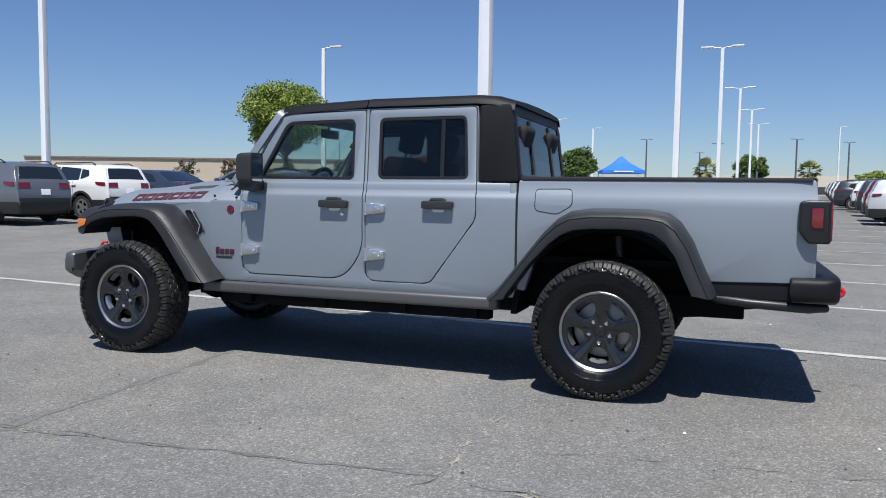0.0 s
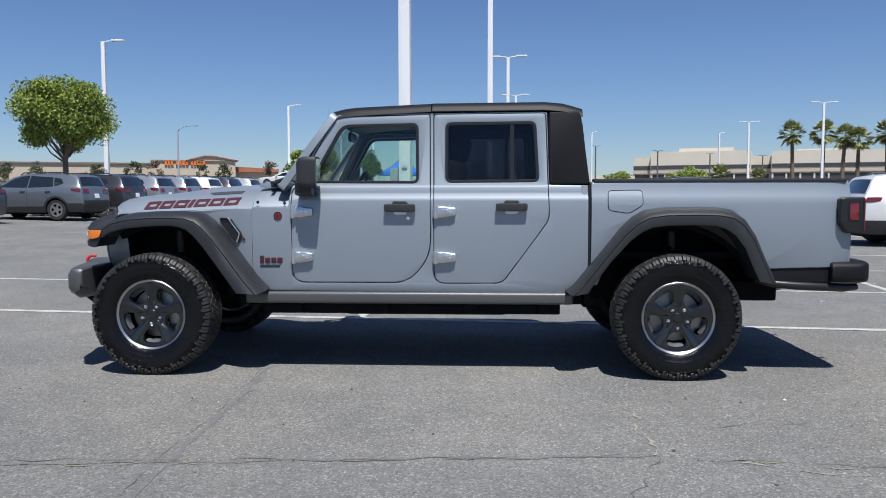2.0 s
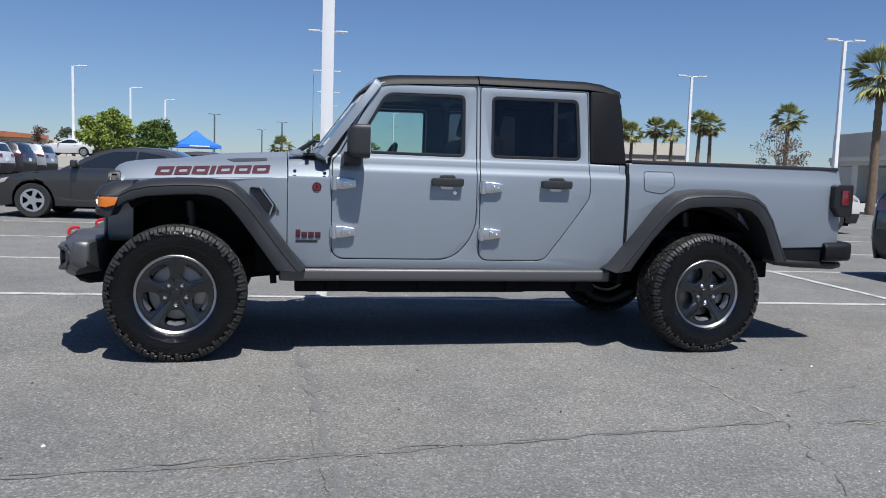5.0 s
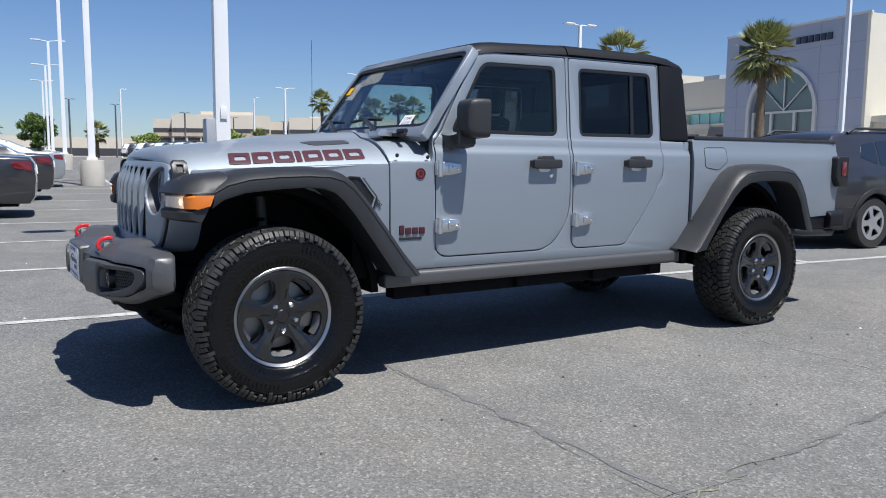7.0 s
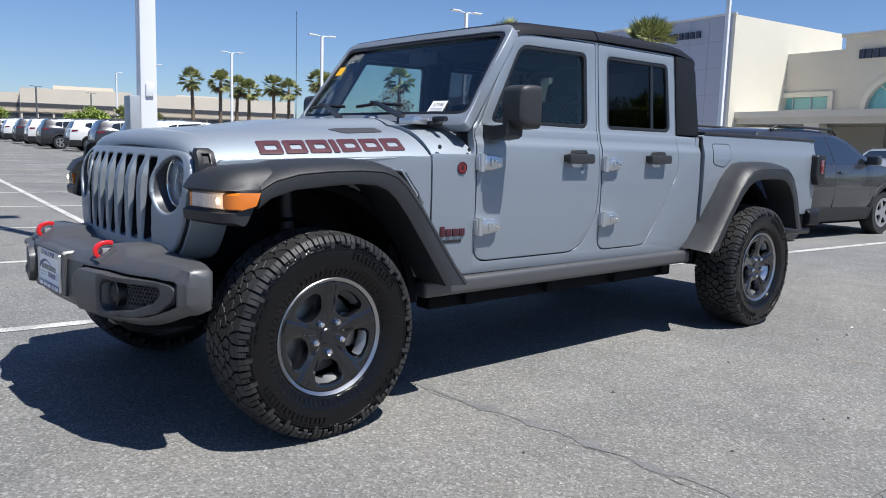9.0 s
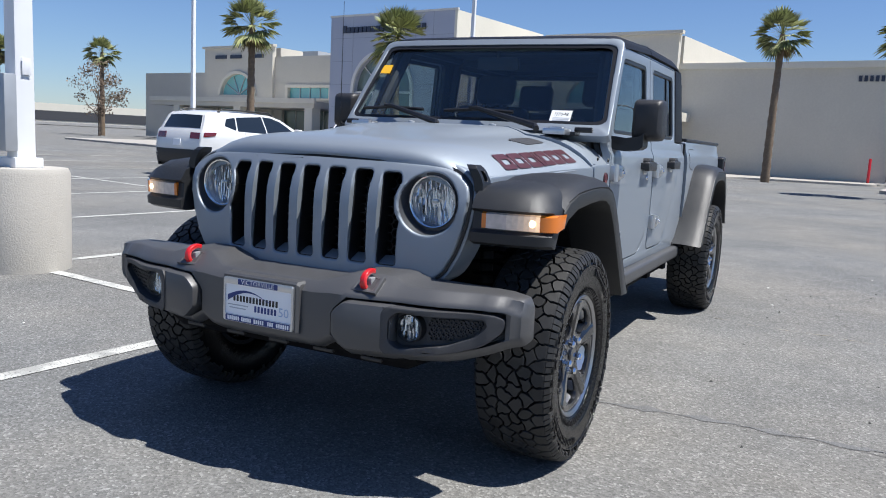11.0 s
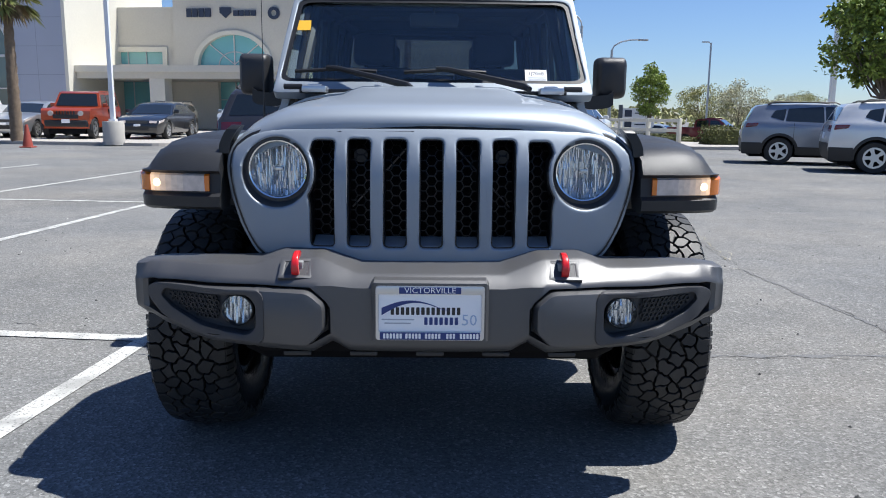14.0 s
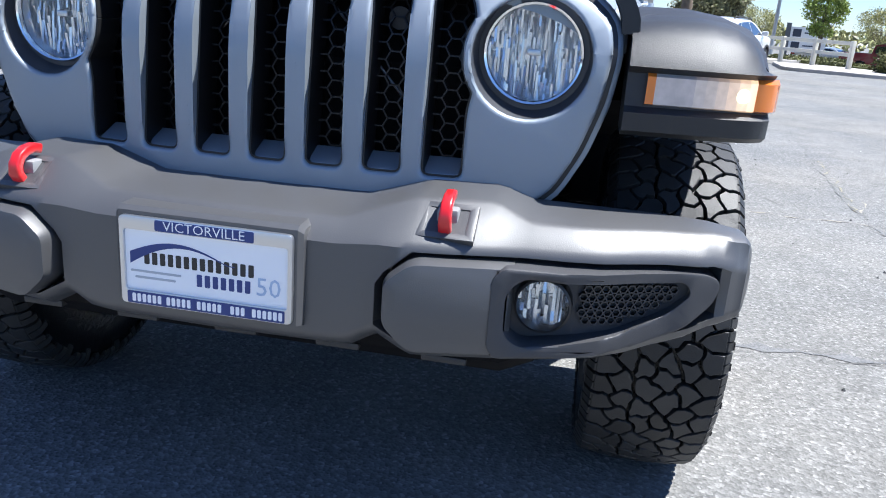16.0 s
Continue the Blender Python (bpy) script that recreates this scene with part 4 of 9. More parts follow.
for s in (-1, 1):
    b = bmesh.new()
    box(b, 4.02, 4.52, min(s * 0.66, s * 0.760), max(s * 0.66, s * 0.760), 0.622, 0.736, 0.012, 3)
    part("bumper_wing", b, SOFT_TOP, rb, "black panel below the bed side")
    b = bmesh.new()
    tube(b, [(4.05, s * 0.70, 0.635), (4.13, s * 0.745, 0.618), (4.3, s * 0.752, 0.604), (4.60, s * 0.75, 0.592), (4.70, s * 0.70, 0.592)], [0.018, 0.026, 0.028, 0.028, 0.022], 10)
    part("lower_rail", b, BLACK, rb)
    b = bmesh.new()
    pts = [(4.74 + 0.07 * math.sin(k * math.pi / 8), s * 0.47, 0.66 + 0.03 * math.cos(k * math.pi / 8)) for k in range(9)]
    tube(b, pts, 0.013, 8)
    part("tow_hook", b, RED, rb, "red rear tow hook")

# spare wheel slung under the bed
b = bmesh.new()
lathe(b, [(0.20, 0.64), (0.36, 0.655), (0.392, 0.635), (0.40, 0.60), (0.398, 0.55), (0.385, 0.515), (0.35, 0.50), (0.24, 0.505), (0.20, 0.53)], 40, lambda p, q, h: (4.08 + p, q, h))
part("spare_tyre", b, RUBBER, truck, "black spare tyre slung under the bed", 50)

# flares
def flare(x0, side, outer, inner, name, label):
    """A wheel arch: the outer lip line swept in to the body; outer and inner are lists of (x, z) from front to rear with the same count."""
    b = bmesh.new()
    secs = []
    for (xo, zo), (xi, zi) in zip(outer, inner):
        dx, dz = xi - xo, zi - zo
        secs.append([(x0 + xo + dx * a, side * y, zo + dz * a + up) for a, y, up in (
            (0.0, 0.745, 0.0), (0.0, 0.80, 0.002), (0.05, 0.875, -0.004), (0.14, 0.918, -0.010), (0.28, 0.937, -0.014), (0.34, 0.934, -0.014), (0.38, 0.940, -0.012),
            (0.85, 0.946, 0.0), (0.98, 0.942, 0.0), (1.0, 0.925, 0.0), (1.02, 0.745, 0.01))])
    loft(b, secs)
    return part(name, b, FLARE, truck, label, 50)


for s in (-1, 1):
    rear_out = [(-0.71, 0.565), (-0.66, 0.60), (-0.50, 0.80), (-0.36, 0.98), (-0.28, 1.06), (-0.20, 1.105), (-0.08, 1.122), (0.10, 1.125), (0.26, 1.122), (0.36, 1.105), (0.43, 1.055), (0.50, 0.95), (0.565, 0.80), (0.625, 0.672), (0.635, 0.648)]
    rear_in = [(-0.58, 0.565), (-0.56, 0.60), (-0.43, 0.78), (-0.31, 0.91), (-0.24, 0.965), (-0.17, 0.995), (-0.07, 1.007), (0.10, 1.01), (0.22, 1.005), (0.29, 0.985), (0.35, 0.94), (0.41, 0.86), (0.45, 0.765), (0.495, 0.668), (0.503, 0.648)]
    flare(3.487, s, rear_out, rear_in, "rear_flare", "dark grey plastic rear wheel arch flare")
    front_out = [(-0.30, 1.035), (-0.24, 1.065), (-0.14, 1.088), (0.0, 1.098), (0.14, 1.100), (0.26, 1.095), (0.33, 1.075), (0.39, 1.03), (0.46, 0.95), (0.56, 0.82), (0.68, 0.66), (0.765, 0.565)]
    front_in = [(-0.32, 0.92), (-0.27, 0.955), (-0.17, 0.985), (0.0, 1.0), (0.12, 1.005), (0.20, 0.998), (0.255, 0.978), (0.30, 0.94), (0.36, 0.87), (0.44, 0.76), (0.54, 0.62), (0.585, 0.555)]
    b = bmesh.new()
    secs = []
    for (xo, zo), (xi, zi) in zip(front_out, front_in):
        dx, dz = xi - xo, zi - zo
        yin = smooth_lerp([(-0.4, 0.665), (0.3, 0.715), (0.65, 0.745)], xo)
        secs.append([(xo + dx * a, s * y, zo + dz * a + up) for a, y, up in (
            (0.0, yin, 0.0), (0.0, 0.80, 0.002), (0.05, 0.875, -0.004), (0.14, 0.918, -0.010), (0.28, 0.937, -0.014), (0.34, 0.934, -0.014), (0.38, 0.940, -0.012),
            (0.85, 0.946, 0.0), (0.98, 0.942, 0.0), (1.0, 0.925, 0.0), (1.02, yin, 0.01))])
    loft(b, secs)
    ff = part("front_flare", b, FLARE, truck, "dark grey plastic front wheel arch flare", 50)
    # the flare's nose: a sloping cap with lamps in its face
    b = bmesh.new()
    secs = []
    for y, xf, z1 in ((0.665, -0.480, 1.060), (0.72, -0.476, 1.066), (0.80, -0.465, 1.067), (0.855, -0.454, 1.060), (0.890, -0.443, 1.045), (0.914, -0.428, 1.020), (0.931, -0.406, 0.990)):
        zb, zl = 0.860, 0.986
        secs.append([(-0.24, s * y, 1.0), (-0.30, s * y, 0.985), (-0.350, s * y, 0.885), (-0.362, s * y, zb + 0.004), (xf + 0.035, s * y, zb), (xf + 0.004, s * y, zb + 0.012), (xf, s * y, zb + 0.045), (xf + 0.018, s * y, zb + 0.055),
                     (xf + 0.022, s * y, min(z1, zl) - 0.012), (xf, s * y, min(z1, zl)), (xf + 0.03, s * y, max(z1 - 0.03, min(z1, zl))), (xf + 0.10, s * y, z1), (-0.24, s * y, z1 + 0.012)])
    loft(b, secs)
    part("flare_nose", b, FLARE, ff, "", 45)
    # turn lamps
    b = bmesh.new()

    def lamp_sec(y, x):
        return [(x, s * y, 0.917), (x - 0.012, s * y, 0.921), (x - 0.014, s * y, 0.970), (x, s * y, 0.978)]
    lamp_x = lambda y: lerp([(0.700, -0.454), (0.735, -0.450), (0.81, -0.440), (0.877, -0.426), (0.902, -0.415)], y)
    loft(b, [lamp_sec(y, lamp_x(y)) for y in (0.715, 0.735, 0.76, 0.785)])
    ml = part("marker_lamp", b, LAMP_PALE, ff, "frosted daytime lamp in the flare")
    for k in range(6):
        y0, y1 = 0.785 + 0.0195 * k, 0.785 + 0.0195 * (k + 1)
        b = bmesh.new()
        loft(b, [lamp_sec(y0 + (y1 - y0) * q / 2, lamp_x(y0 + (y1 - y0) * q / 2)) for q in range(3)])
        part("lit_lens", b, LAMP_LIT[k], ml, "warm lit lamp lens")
    # orange reflection at the inner end, coloured in as an amber strip
    b = bmesh.new()
    loft(b, [lamp_sec(y, lamp_x(y)) for y in (0.700, 0.708, 0.715)])
    part("amber_end", b, AMBER, ml, "amber strip standing in for an orange reflection at the inner end of the lens")
    # the glowing bulb behind the lens
    b = bmesh.new()
    bx_ = lamp_x(0.872) - 0.0135
    lathe(b, [(0.0, 0.0042), (0.008, 0.0036), (0.0125, 0.0012)], 18, lambda p, q, h_: (bx_ - h_, s * 0.872 + p, 0.947 + q), closed=False)
    part("bulb", b, BULB, ml, "glowing warm bulb")
    b = bmesh.new()
    loft(b, [lamp_sec(0.896, -0.4195), lamp_sec(0.902, -0.4175), lamp_sec(0.924, -0.406), [(p[0], s * 0.941, p[2]) for p in lamp_sec(0.95, -0.382)], [(p[0], s * 0.948, p[2]) for p in [(-0.330, 0, 0.932), (-0.335, 0, 0.935), (-0.322, 0, 0.972), (-0.312, 0, 0.978)]]])
    part("amber_lamp", b, AMBER, ff, "amber side marker lens")
    # wheel house
    for cx in (0.0, 3.487):
        b = bmesh.new()
        lathe(b, [(0.60, 0.40), (0.60, 0.74), (0.56, 0.74), (0.56, 0.40)], 20, lambda p, q, h: (cx + p * 0.98, s * h, 0.42 + q * 1.0), 0.05 if cx < 1 else 0.42, math.pi - (1.05 if cx < 1 else 0.05))
        box(b, cx - 0.36, cx + 0.55, min(s * 0.36, s * 0.40), max(s * 0.36, s * 0.40), 0.46, 1.0)
        part("wheel_house", b, UNDER, truck, "black inner wheel arch", 0)

# grille
def on_grille(y, z, d):
    x = -0.515 + 0.16 * y * y + 0.045 * (max(0, z - 0.95) / 0.15) ** 2
    return (x - d, y, z)


half_face = [(0.02, 1.122), (0.30, 1.120), (0.49, 1.115), (0.548, 1.106), (0.590, 1.088), (0.628, 1.052), (0.636, 0.998), (0.624, 0.915), (0.594, 0.821), (0.552, 0.742), (0.512, 0.712), (0.47, 0.703), (0.16, 0.700)]
face = fillet([(-p[0], p[1]) for p in half_face[::-1]] + half_face, 0.02, 2)
slots = []
for k in range(-3, 4):
    yc, w = k * 0.1135, 0.0375
    if abs(k) < 3:
        slots.append(fillet([(yc - w, 0.752), (yc - w, 1.090), (yc + w, 1.090), (yc + w, 0.752)], 0.018, 4))
    else:
        e = 1 if k > 0 else -1
        # the outer slots give way to the headlamps
        arc = [(e * (0.490 - 0.124 * math.cos(a)), 0.985 + 0.124 * math.sin(a)) for a in (0.55, 0.3, 0.05, -0.2, -0.45, -0.62)]
        pts = [(e * (abs(yc) - w), 0.752), (e * (abs(yc) - w), 1.086), (e * (abs(yc) + w - 0.004), 1.086)] + arc + [(e * (abs(yc) + w + 0.004), 0.88), (e * (abs(yc) + w + 0.004), 0.752)]
        slots.append(fillet(pts, [0.016, 0.016, 0.016] + [0.005] * 6 + [0.02, 0.016], 3))
HLY, HLZ = 0.490, 0.983
lamps = [circle(e * HLY, HLZ, 0.110, 40) for e in (-1, 1)]
b = bmesh.new()
plate(b, face, slots + lamps, -0.045, 0.0, on_grille, (0.8, 0.95, 1.00, 1.045), (-0.615, -0.284, -0.170, -0.057, 0.057, 0.170, 0.284, 0.615), bevel=0.009, seg=3)
grille = part("grille", b, PAINT, truck, "silver seven-slot grille panel", 50)
# dark gap round it and the silver edge of the front wings behind
b = bmesh.new()
plate(b, grow(face, 0.009), (grow(face, -0.012),), -0.06, -0.014, on_grille, (0.9,))
part("grille_gap", b, BLACK, grille, "thin black gap round the grille", 0)
b = bmesh.new()
plate(b, grow(face, 0.020), (grow(face, 0.006),), -0.17, -0.022, on_grille, (0.9,), bevel=0.005)
part("grille_surround", b, PAINT, truck, "silver edge round the grille")
# black lining, radiator and honeycomb behind the slots
for k in range(-3, 4):
    b = bmesh.new()
    yc, w = k * 0.1135, 0.0375
    hole = slots[k + 3]
    plate(b, grow(hole, 0.003), (grow(hole, -0.0035),), -0.085, -0.0085, on_grille)
    part("slot_lining", b, BLACK, grille, "", 0)
    b = bmesh.new()
    loft(b, [[on_grille(yy, zz, dd) for dd, zz in ((-0.010, 0.750), (-0.014, 0.7565), (-0.070, 0.780), (-0.075, 0.750))] for yy in (yc - w + 0.0045, yc + w - 0.0045)])
    part("slot_sill", b, PAINT, grille, "silver sloping sill of the slot", 0)
b = bmesh.new()
plate(b, fillet([(-0.42, 0.735), (-0.42, 1.10), (0.42, 1.10), (0.42, 0.735)], 0.02), (), -0.14, -0.13, on_grille, (0.8, 0.95), (-0.2, 0, 0.2))
part("radiator", b, UNDER, grille, "dark radiator behind the grille", 0)
b = bmesh.new()
plate(b, [(-0.42, 0.70), (-0.42, 0.735), (0.42, 0.735), (0.42, 0.70)], (), -0.14, -0.05, on_grille, (), (-0.2, 0, 0.2))
part("slot_floor", b, UNDER, grille, "", 0)
r = 0.0185
for k in (-3, -2, -1, 0, 1, 2, 3):
    b = bmesh.new()
    for i in (-1, 0, 1):
        for j in range(0, 10):
            cy, cz = k * 0.1135 + i * r * 1.5, 0.765 + j * r * 1.732 + (r * 0.866 if i % 2 else 0)
            plate(b, circle(cy, cz, r * 1.0, 6), (circle(cy, cz, r * 0.90, 6),), -0.088, -0.076, on_grille)
    part("honeycomb", b, MESH, grille, "black honeycomb grille mesh", 0)["kind"] = "stuff"
for e in (-1, 1):
    b = bmesh.new()
    tube(b, [on_grille(e * 0.255, 0.87, -0.10), on_grille(e * 0.075, 1.065, -0.10)], 0.003, 6)
    part("brace_rod", b, STEEL, grille, "thin steel rod behind the slots")
    b = bmesh.new()
    p0 = on_grille(e * 0.227, 1.035, -0.115)
    lathe(b, [(0.0, 0.03), (0.022, 0.03), (0.026, 0.0)], 20, lambda p, q, h: (p0[0] - h, p0[1] + p, p0[2] + q), closed=False)
    part("horn", b, MESH, grille, "black round horn behind a slot")
# headlamps, sunk in round tunnels
rnd = random.Random(3)
LX = -0.425
for e in (-1, 1):
    cy, cz = e * HLY, HLZ
    b = bmesh.new()
    rows = []
    for r0, f in ((0.1105, 0.0), (0.109, 0.25), (0.104, 1.0), (0.093, 1.0)):
        ring = []
        for k in range(48):
            a = 2 * math.pi * k / 48
            p = on_grille(cy + r0 * math.cos(a), cz + r0 * math.sin(a), -0.008)
            ring.append((p[0] + (LX + 0.004 - p[0]) * f, p[1], p[2] + 0.007 * f))
        rows.append(ring)
    loft(b, rows, caps=False)
    loft(b, [[(LX + 0.10, cy + 0.118 * math.cos(2 * math.pi * k / 24), cz + 0.118 * math.sin(2 * math.pi * k / 24)) for k in range(24)], [(LX + 0.103, cy + 0.118 * math.cos(2 * math.pi * k / 24), cz + 0.118 * math.sin(2 * math.pi * k / 24)) for k in range(24)]])
    hl = part("headlamp", b, TUNNEL, truck, "round headlamp sunk in a dark grey surround")
    at_lamp = lambda p, q, h: (LX - h, cy + p, cz + 0.007 + q)
    b = bmesh.new()
    lathe(b, [(0.0885, 0.004), (0.0925, 0.006), (0.095, 0.001), (0.095, -0.01), (0.0885, -0.01)], 48, at_lamp)
    part("lamp_ring", b, CHROME, hl, "thin chrome ring")
    # fluted reflector: upright strips, each cut into facets that lean their own way
    b = bmesh.new()
    nc = 41
    for i in range(nc):
        y0, y1 = -0.088 + 0.176 * i / nc, -0.088 + 0.176 * (i + 1) / nc
        ym = max(abs(y0), abs(y1)) - 0.006
        hh = math.sqrt(max(1e-5, 0.088 ** 2 - ym * ym))
        cuts_ = sorted([-hh, hh] + [rnd.uniform(-hh, hh) for _ in range(4)])
        for z0, z1 in zip(cuts_, cuts_[1:]):
            bowl = 0.052 - 5.0 * (((y0 + y1) / 2) ** 2 + ((z0 + z1) / 2) ** 2)
            lean, tilt = rnd.uniform(-0.0014, 0.0014), rnd.uniform(-0.004, 0.005)
            q = [b.verts.new(at_lamp(y, z, -0.012 - max(0.0, bowl) + (lean if y == y1 else -lean) + (tilt if z == z1 else -tilt))) for y, z in ((y0, z0), (y1, z0), (y1, z1), (y0, z1))]
            b.faces.new(q)
    part("reflector", b, REFLECTOR, hl, "fluted bright reflector", 0)
    b = bmesh.new()
    lathe(b, [(0.088, -0.008), (0.090, -0.07), (0.0, -0.09)], 28, at_lamp, closed=False)
    part("reflector_bowl", b, ALLOY, hl)
    b = bmesh.new()
    box(b, LX + 0.012, LX + 0.03, cy - 0.013, cy + 0.013, cz + 0.003, cz + 0.015, 0.004)
    part("bulb_shield", b, ALLOY, hl)
    b = bmesh.new()
    lathe(b, [(0.0, 0.016), (0.03, 0.0145), (0.06, 0.010), (0.080, 0.004), (0.089, 0.0)], 36, at_lamp, closed=False)
    g = part("lens", b, GLASS_CLEAR, hl, "clear round lens")
    g.visible_shadow = False

# front bumper
def bump_front(y):
    return smooth_lerp([(0, -0.750), (0.30, -0.741), (0.60, -0.682), (0.80, -0.620), (0.870, -0.594), (0.905, -0.572), (0.926, -0.525)], abs(y))


def bump_recess(y):
    return lerp([(0.288, 0.0), (0.300, 0.050), (0.846, 0.050), (0.862, 0.0)], abs(y))


def recess_floor(a):
    return lerp([(0, 0.510), (0.235, 0.510), (0.285, 0.540), (0.345, 0.506), (0.50, 0.504), (0.70, 0.520), (0.80, 0.552), (0.87, 0.582), (0.925, 0.592)], a)


b = bmesh.new()
secs = []
half_ys = [q * (1 - 0.004 * max(0.0, (q - 0.53) / 0.37)) for q in (0.0, 0.10, 0.165, 0.215, 0.240, 0.270, 0.287, 0.300, 0.320, 0.335, 0.345, 0.40, 0.455, 0.475, 0.495, 0.53, 0.60, 0.66, 0.72, 0.76, 0.79, 0.82, 0.836, 0.8475, 0.8635, 0.880, 0.892, 0.902, 0.909, 0.9155, 0.921, 0.9245)]
for y in [-q for q in half_ys[:0:-1]] + half_ys:
    a = abs(y)
    ztop = lerp([(0, 0.712), (0.215, 0.712), (0.330, 0.748), (0.465, 0.748), (0.525, 0.724), (0.84, 0.722), (0.902, 0.714), (0.926, 0.700)], a)
    zf = recess_floor(a)
    xf = bump_front(y)
    back = lerp([(0, 0.040), (0.215, 0.040), (0.330, 0.088), (0.465, 0.088), (0.53, 0.046), (0.84, 0.036), (0.902, 0.020)], a)
    zs = lerp([(0, 0.680), (0.215, 0.678), (0.287, 0.684), (0.84, 0.684), (0.902, 0.672)], a)
    xb = lerp([(0, -0.46), (0.5, -0.45), (0.75, -0.45), (0.85, -0.465), (0.926, -0.480)], a)
    end = max(0.0, (a - 0.897) / 0.026)
    end = 0.032 * (1 - math.sqrt(max(0.0, 1 - end * end)))
    ztop, zf, xb, zs = ztop - end, zf + end, xb - end * 0.6, zs - end
    rc = bump_recess(y)
    zr = lerp([(0.28, 0.60), (0.300, 0.632), (0.345, 0.672), (0.85, 0.670), (0.90, 0.655), (0.925, 0.642)], a)
    secs.append([(xb, y, zf), (xb, y, ztop - 0.012), (xb - 0.012, y, ztop), (xf + back + 0.010, y, ztop), (xf + back - 0.006, y, ztop - 0.006), (xf + 0.010, y, zs + 0.006), (xf + 0.001, y, zs - 0.004),
                 (xf, y, zr + 0.002), (xf + rc, y, zr - 0.003), (xf + rc, y, zf + 0.006), (xf + 0.001, y, zf), (xf + 0.008, y, zf - 0.014), (xf + 0.045, y, zf - 0.034)])
loft(b, secs)
fb = part("front_bumper", b, BUMPER, truck, "dark grey steel front bumper", 38)


def on_bumper(y, z, d):
    return (bump_front(y) - d, y, z)


def on_bezel(y, z, d):
    """As on_bumper, but sinking flush towards the bumper's end."""
    return (bump_front(y) - (d * (1 - 0.88 * min(max((abs(y) - 0.60) / 0.24, 0.0), 1.0)) if d > 0 else d), y, z)


for e in (-1, 1):
    # protruding pod beside the fog lamp
    b = bmesh.new()
    pod = fillet([(e * 0.302, 0.550), (e * 0.302, 0.628), (e * 0.348, 0.667), (e * 0.514, 0.665), (e * 0.514, 0.503), (e * 0.350, 0.503)], [0.016, 0.016, 0.020, 0.004, 0.004, 0.020], 4)
    plate(b, pod, (), -0.055, 0.033, on_bumper, (), (), bevel=0.026, seg=2)
    pd = part("pod", b, BUMPER, fb, "raised bumper pod", 30)
    bez = fillet([(e * 0.480, 0.522), (e * 0.480, 0.644), (e * 0.496, 0.664), (e * 0.826, 0.661), (e * 0.862, 0.646), (e * 0.855, 0.606), (e * 0.80, 0.556), (e * 0.70, 0.524), (e * 0.496, 0.503)], [0.012, 0.010, 0.010, 0.016, 0.016, 0.02, 0.03, 0.03, 0.022], 4)
    opening = fillet([(e * 0.507, 0.548), (e * 0.505, 0.620), (e * 0.530, 0.647), (e * 0.800, 0.645), (e * 0.812, 0.624), (e * 0.775, 0.586), (e * 0.69, 0.551), (e * 0.535, 0.527)], [0.018, 0.018, 0.016, 0.014, 0.014, 0.02, 0.02, 0.018], 4)
    b = bmesh.new()
    plate(b, bez, (opening,), -0.055, 0.037, on_bezel, (), (e * 0.6, e * 0.66, e * 0.72, e * 0.78), bevel=0.006, seg=2)
    bz = part("fog_bezel", b, BEZEL, fb, "dark grey plastic fog lamp bezel", 40)
    b = bmesh.new()
    plate(b, grow(opening, 0.006), (circle(e * 0.566, 0.596, 0.046, 24),), -0.05, -0.014, on_bumper, (), (e * 0.62, e * 0.66, e * 0.72, e * 0.78))
    part("bezel_back", b, BEZEL, bz, "dark grey recessed panel", 0)
    b = bmesh.new()
    for i in range(12):
        for j in range(6):
            py, pz = e * (0.632 + i * 0.0145 + (0.007 if j % 2 else 0)), 0.556 + j * 0.0140
            if pz < lerp([(0.62, 0.556), (0.69, 0.560), (0.79, 0.608)], abs(py)) or abs(py) > 0.79 or pz > 0.632:
                continue
            plate(b, circle(py, pz, 0.0084, 6), (circle(py, pz, 0.0056, 6),), -0.016, -0.004, on_bumper)
    part("bezel_mesh", b, PLASTIC, bz, "black honeycomb mesh", 0)["kind"] = "stuff"
    fy, fz = e * 0.566, 0.596
    fx = bump_front(fy) - 0.010
    at_fog = lambda p, q, h: (fx - h, fy + p, fz + q)
    b = bmesh.new()
    lathe(b, [(0.044, 0.006), (0.048, 0.004), (0.050, -0.03), (0.044, -0.03)], 32, at_fog)
    fl = part("fog_lamp", b, BLACK, truck, "round fog lamp in the bumper")
    b = bmesh.new()
    for i in range(15):
        y0, y1 = -0.044 + 0.088 * i / 15, -0.044 + 0.088 * (i + 1) / 15
        hh = math.sqrt(max(1e-5, 0.0445 ** 2 - (max(abs(y0), abs(y1)) - 0.004) ** 2))
        cuts_ = sorted([-hh, hh] + [rnd.uniform(-hh, hh) for _ in range(2)])
        for z0, z1 in zip(cuts_, cuts_[1:]):
            lean, tilt = rnd.uniform(-0.0025, 0.0025), rnd.uniform(-0.006, 0.006)
            b.faces.new([b.verts.new(at_fog(y, z, -0.020 + (lean if y == y1 else -lean) + (tilt if z == z1 else -tilt))) for y, z in ((y0, z0), (y1, z0), (y1, z1), (y0, z1))])
    part("reflector", b, REFLECTOR, fl, "fluted reflector", 0)
    b = bmesh.new()
    lathe(b, [(0.045, 0.004), (0.03, 0.009), (0.0, 0.012)], 28, at_fog, closed=False)
    g = part("lens", b, GLASS_CLEAR, fl, "clear lens")
    g.visible_shadow = False
    # tow hook in its pocket
    hy = e * 0.392
    hx = bump_front(0.39)

    def on_slope(u, v, d):
        """u across, v down the sloping front of the hook box."""
        return (hx + 0.082 - 0.072 * v - d * 0.66, hy + u, 0.742 - 0.050 * v + d * 0.75)
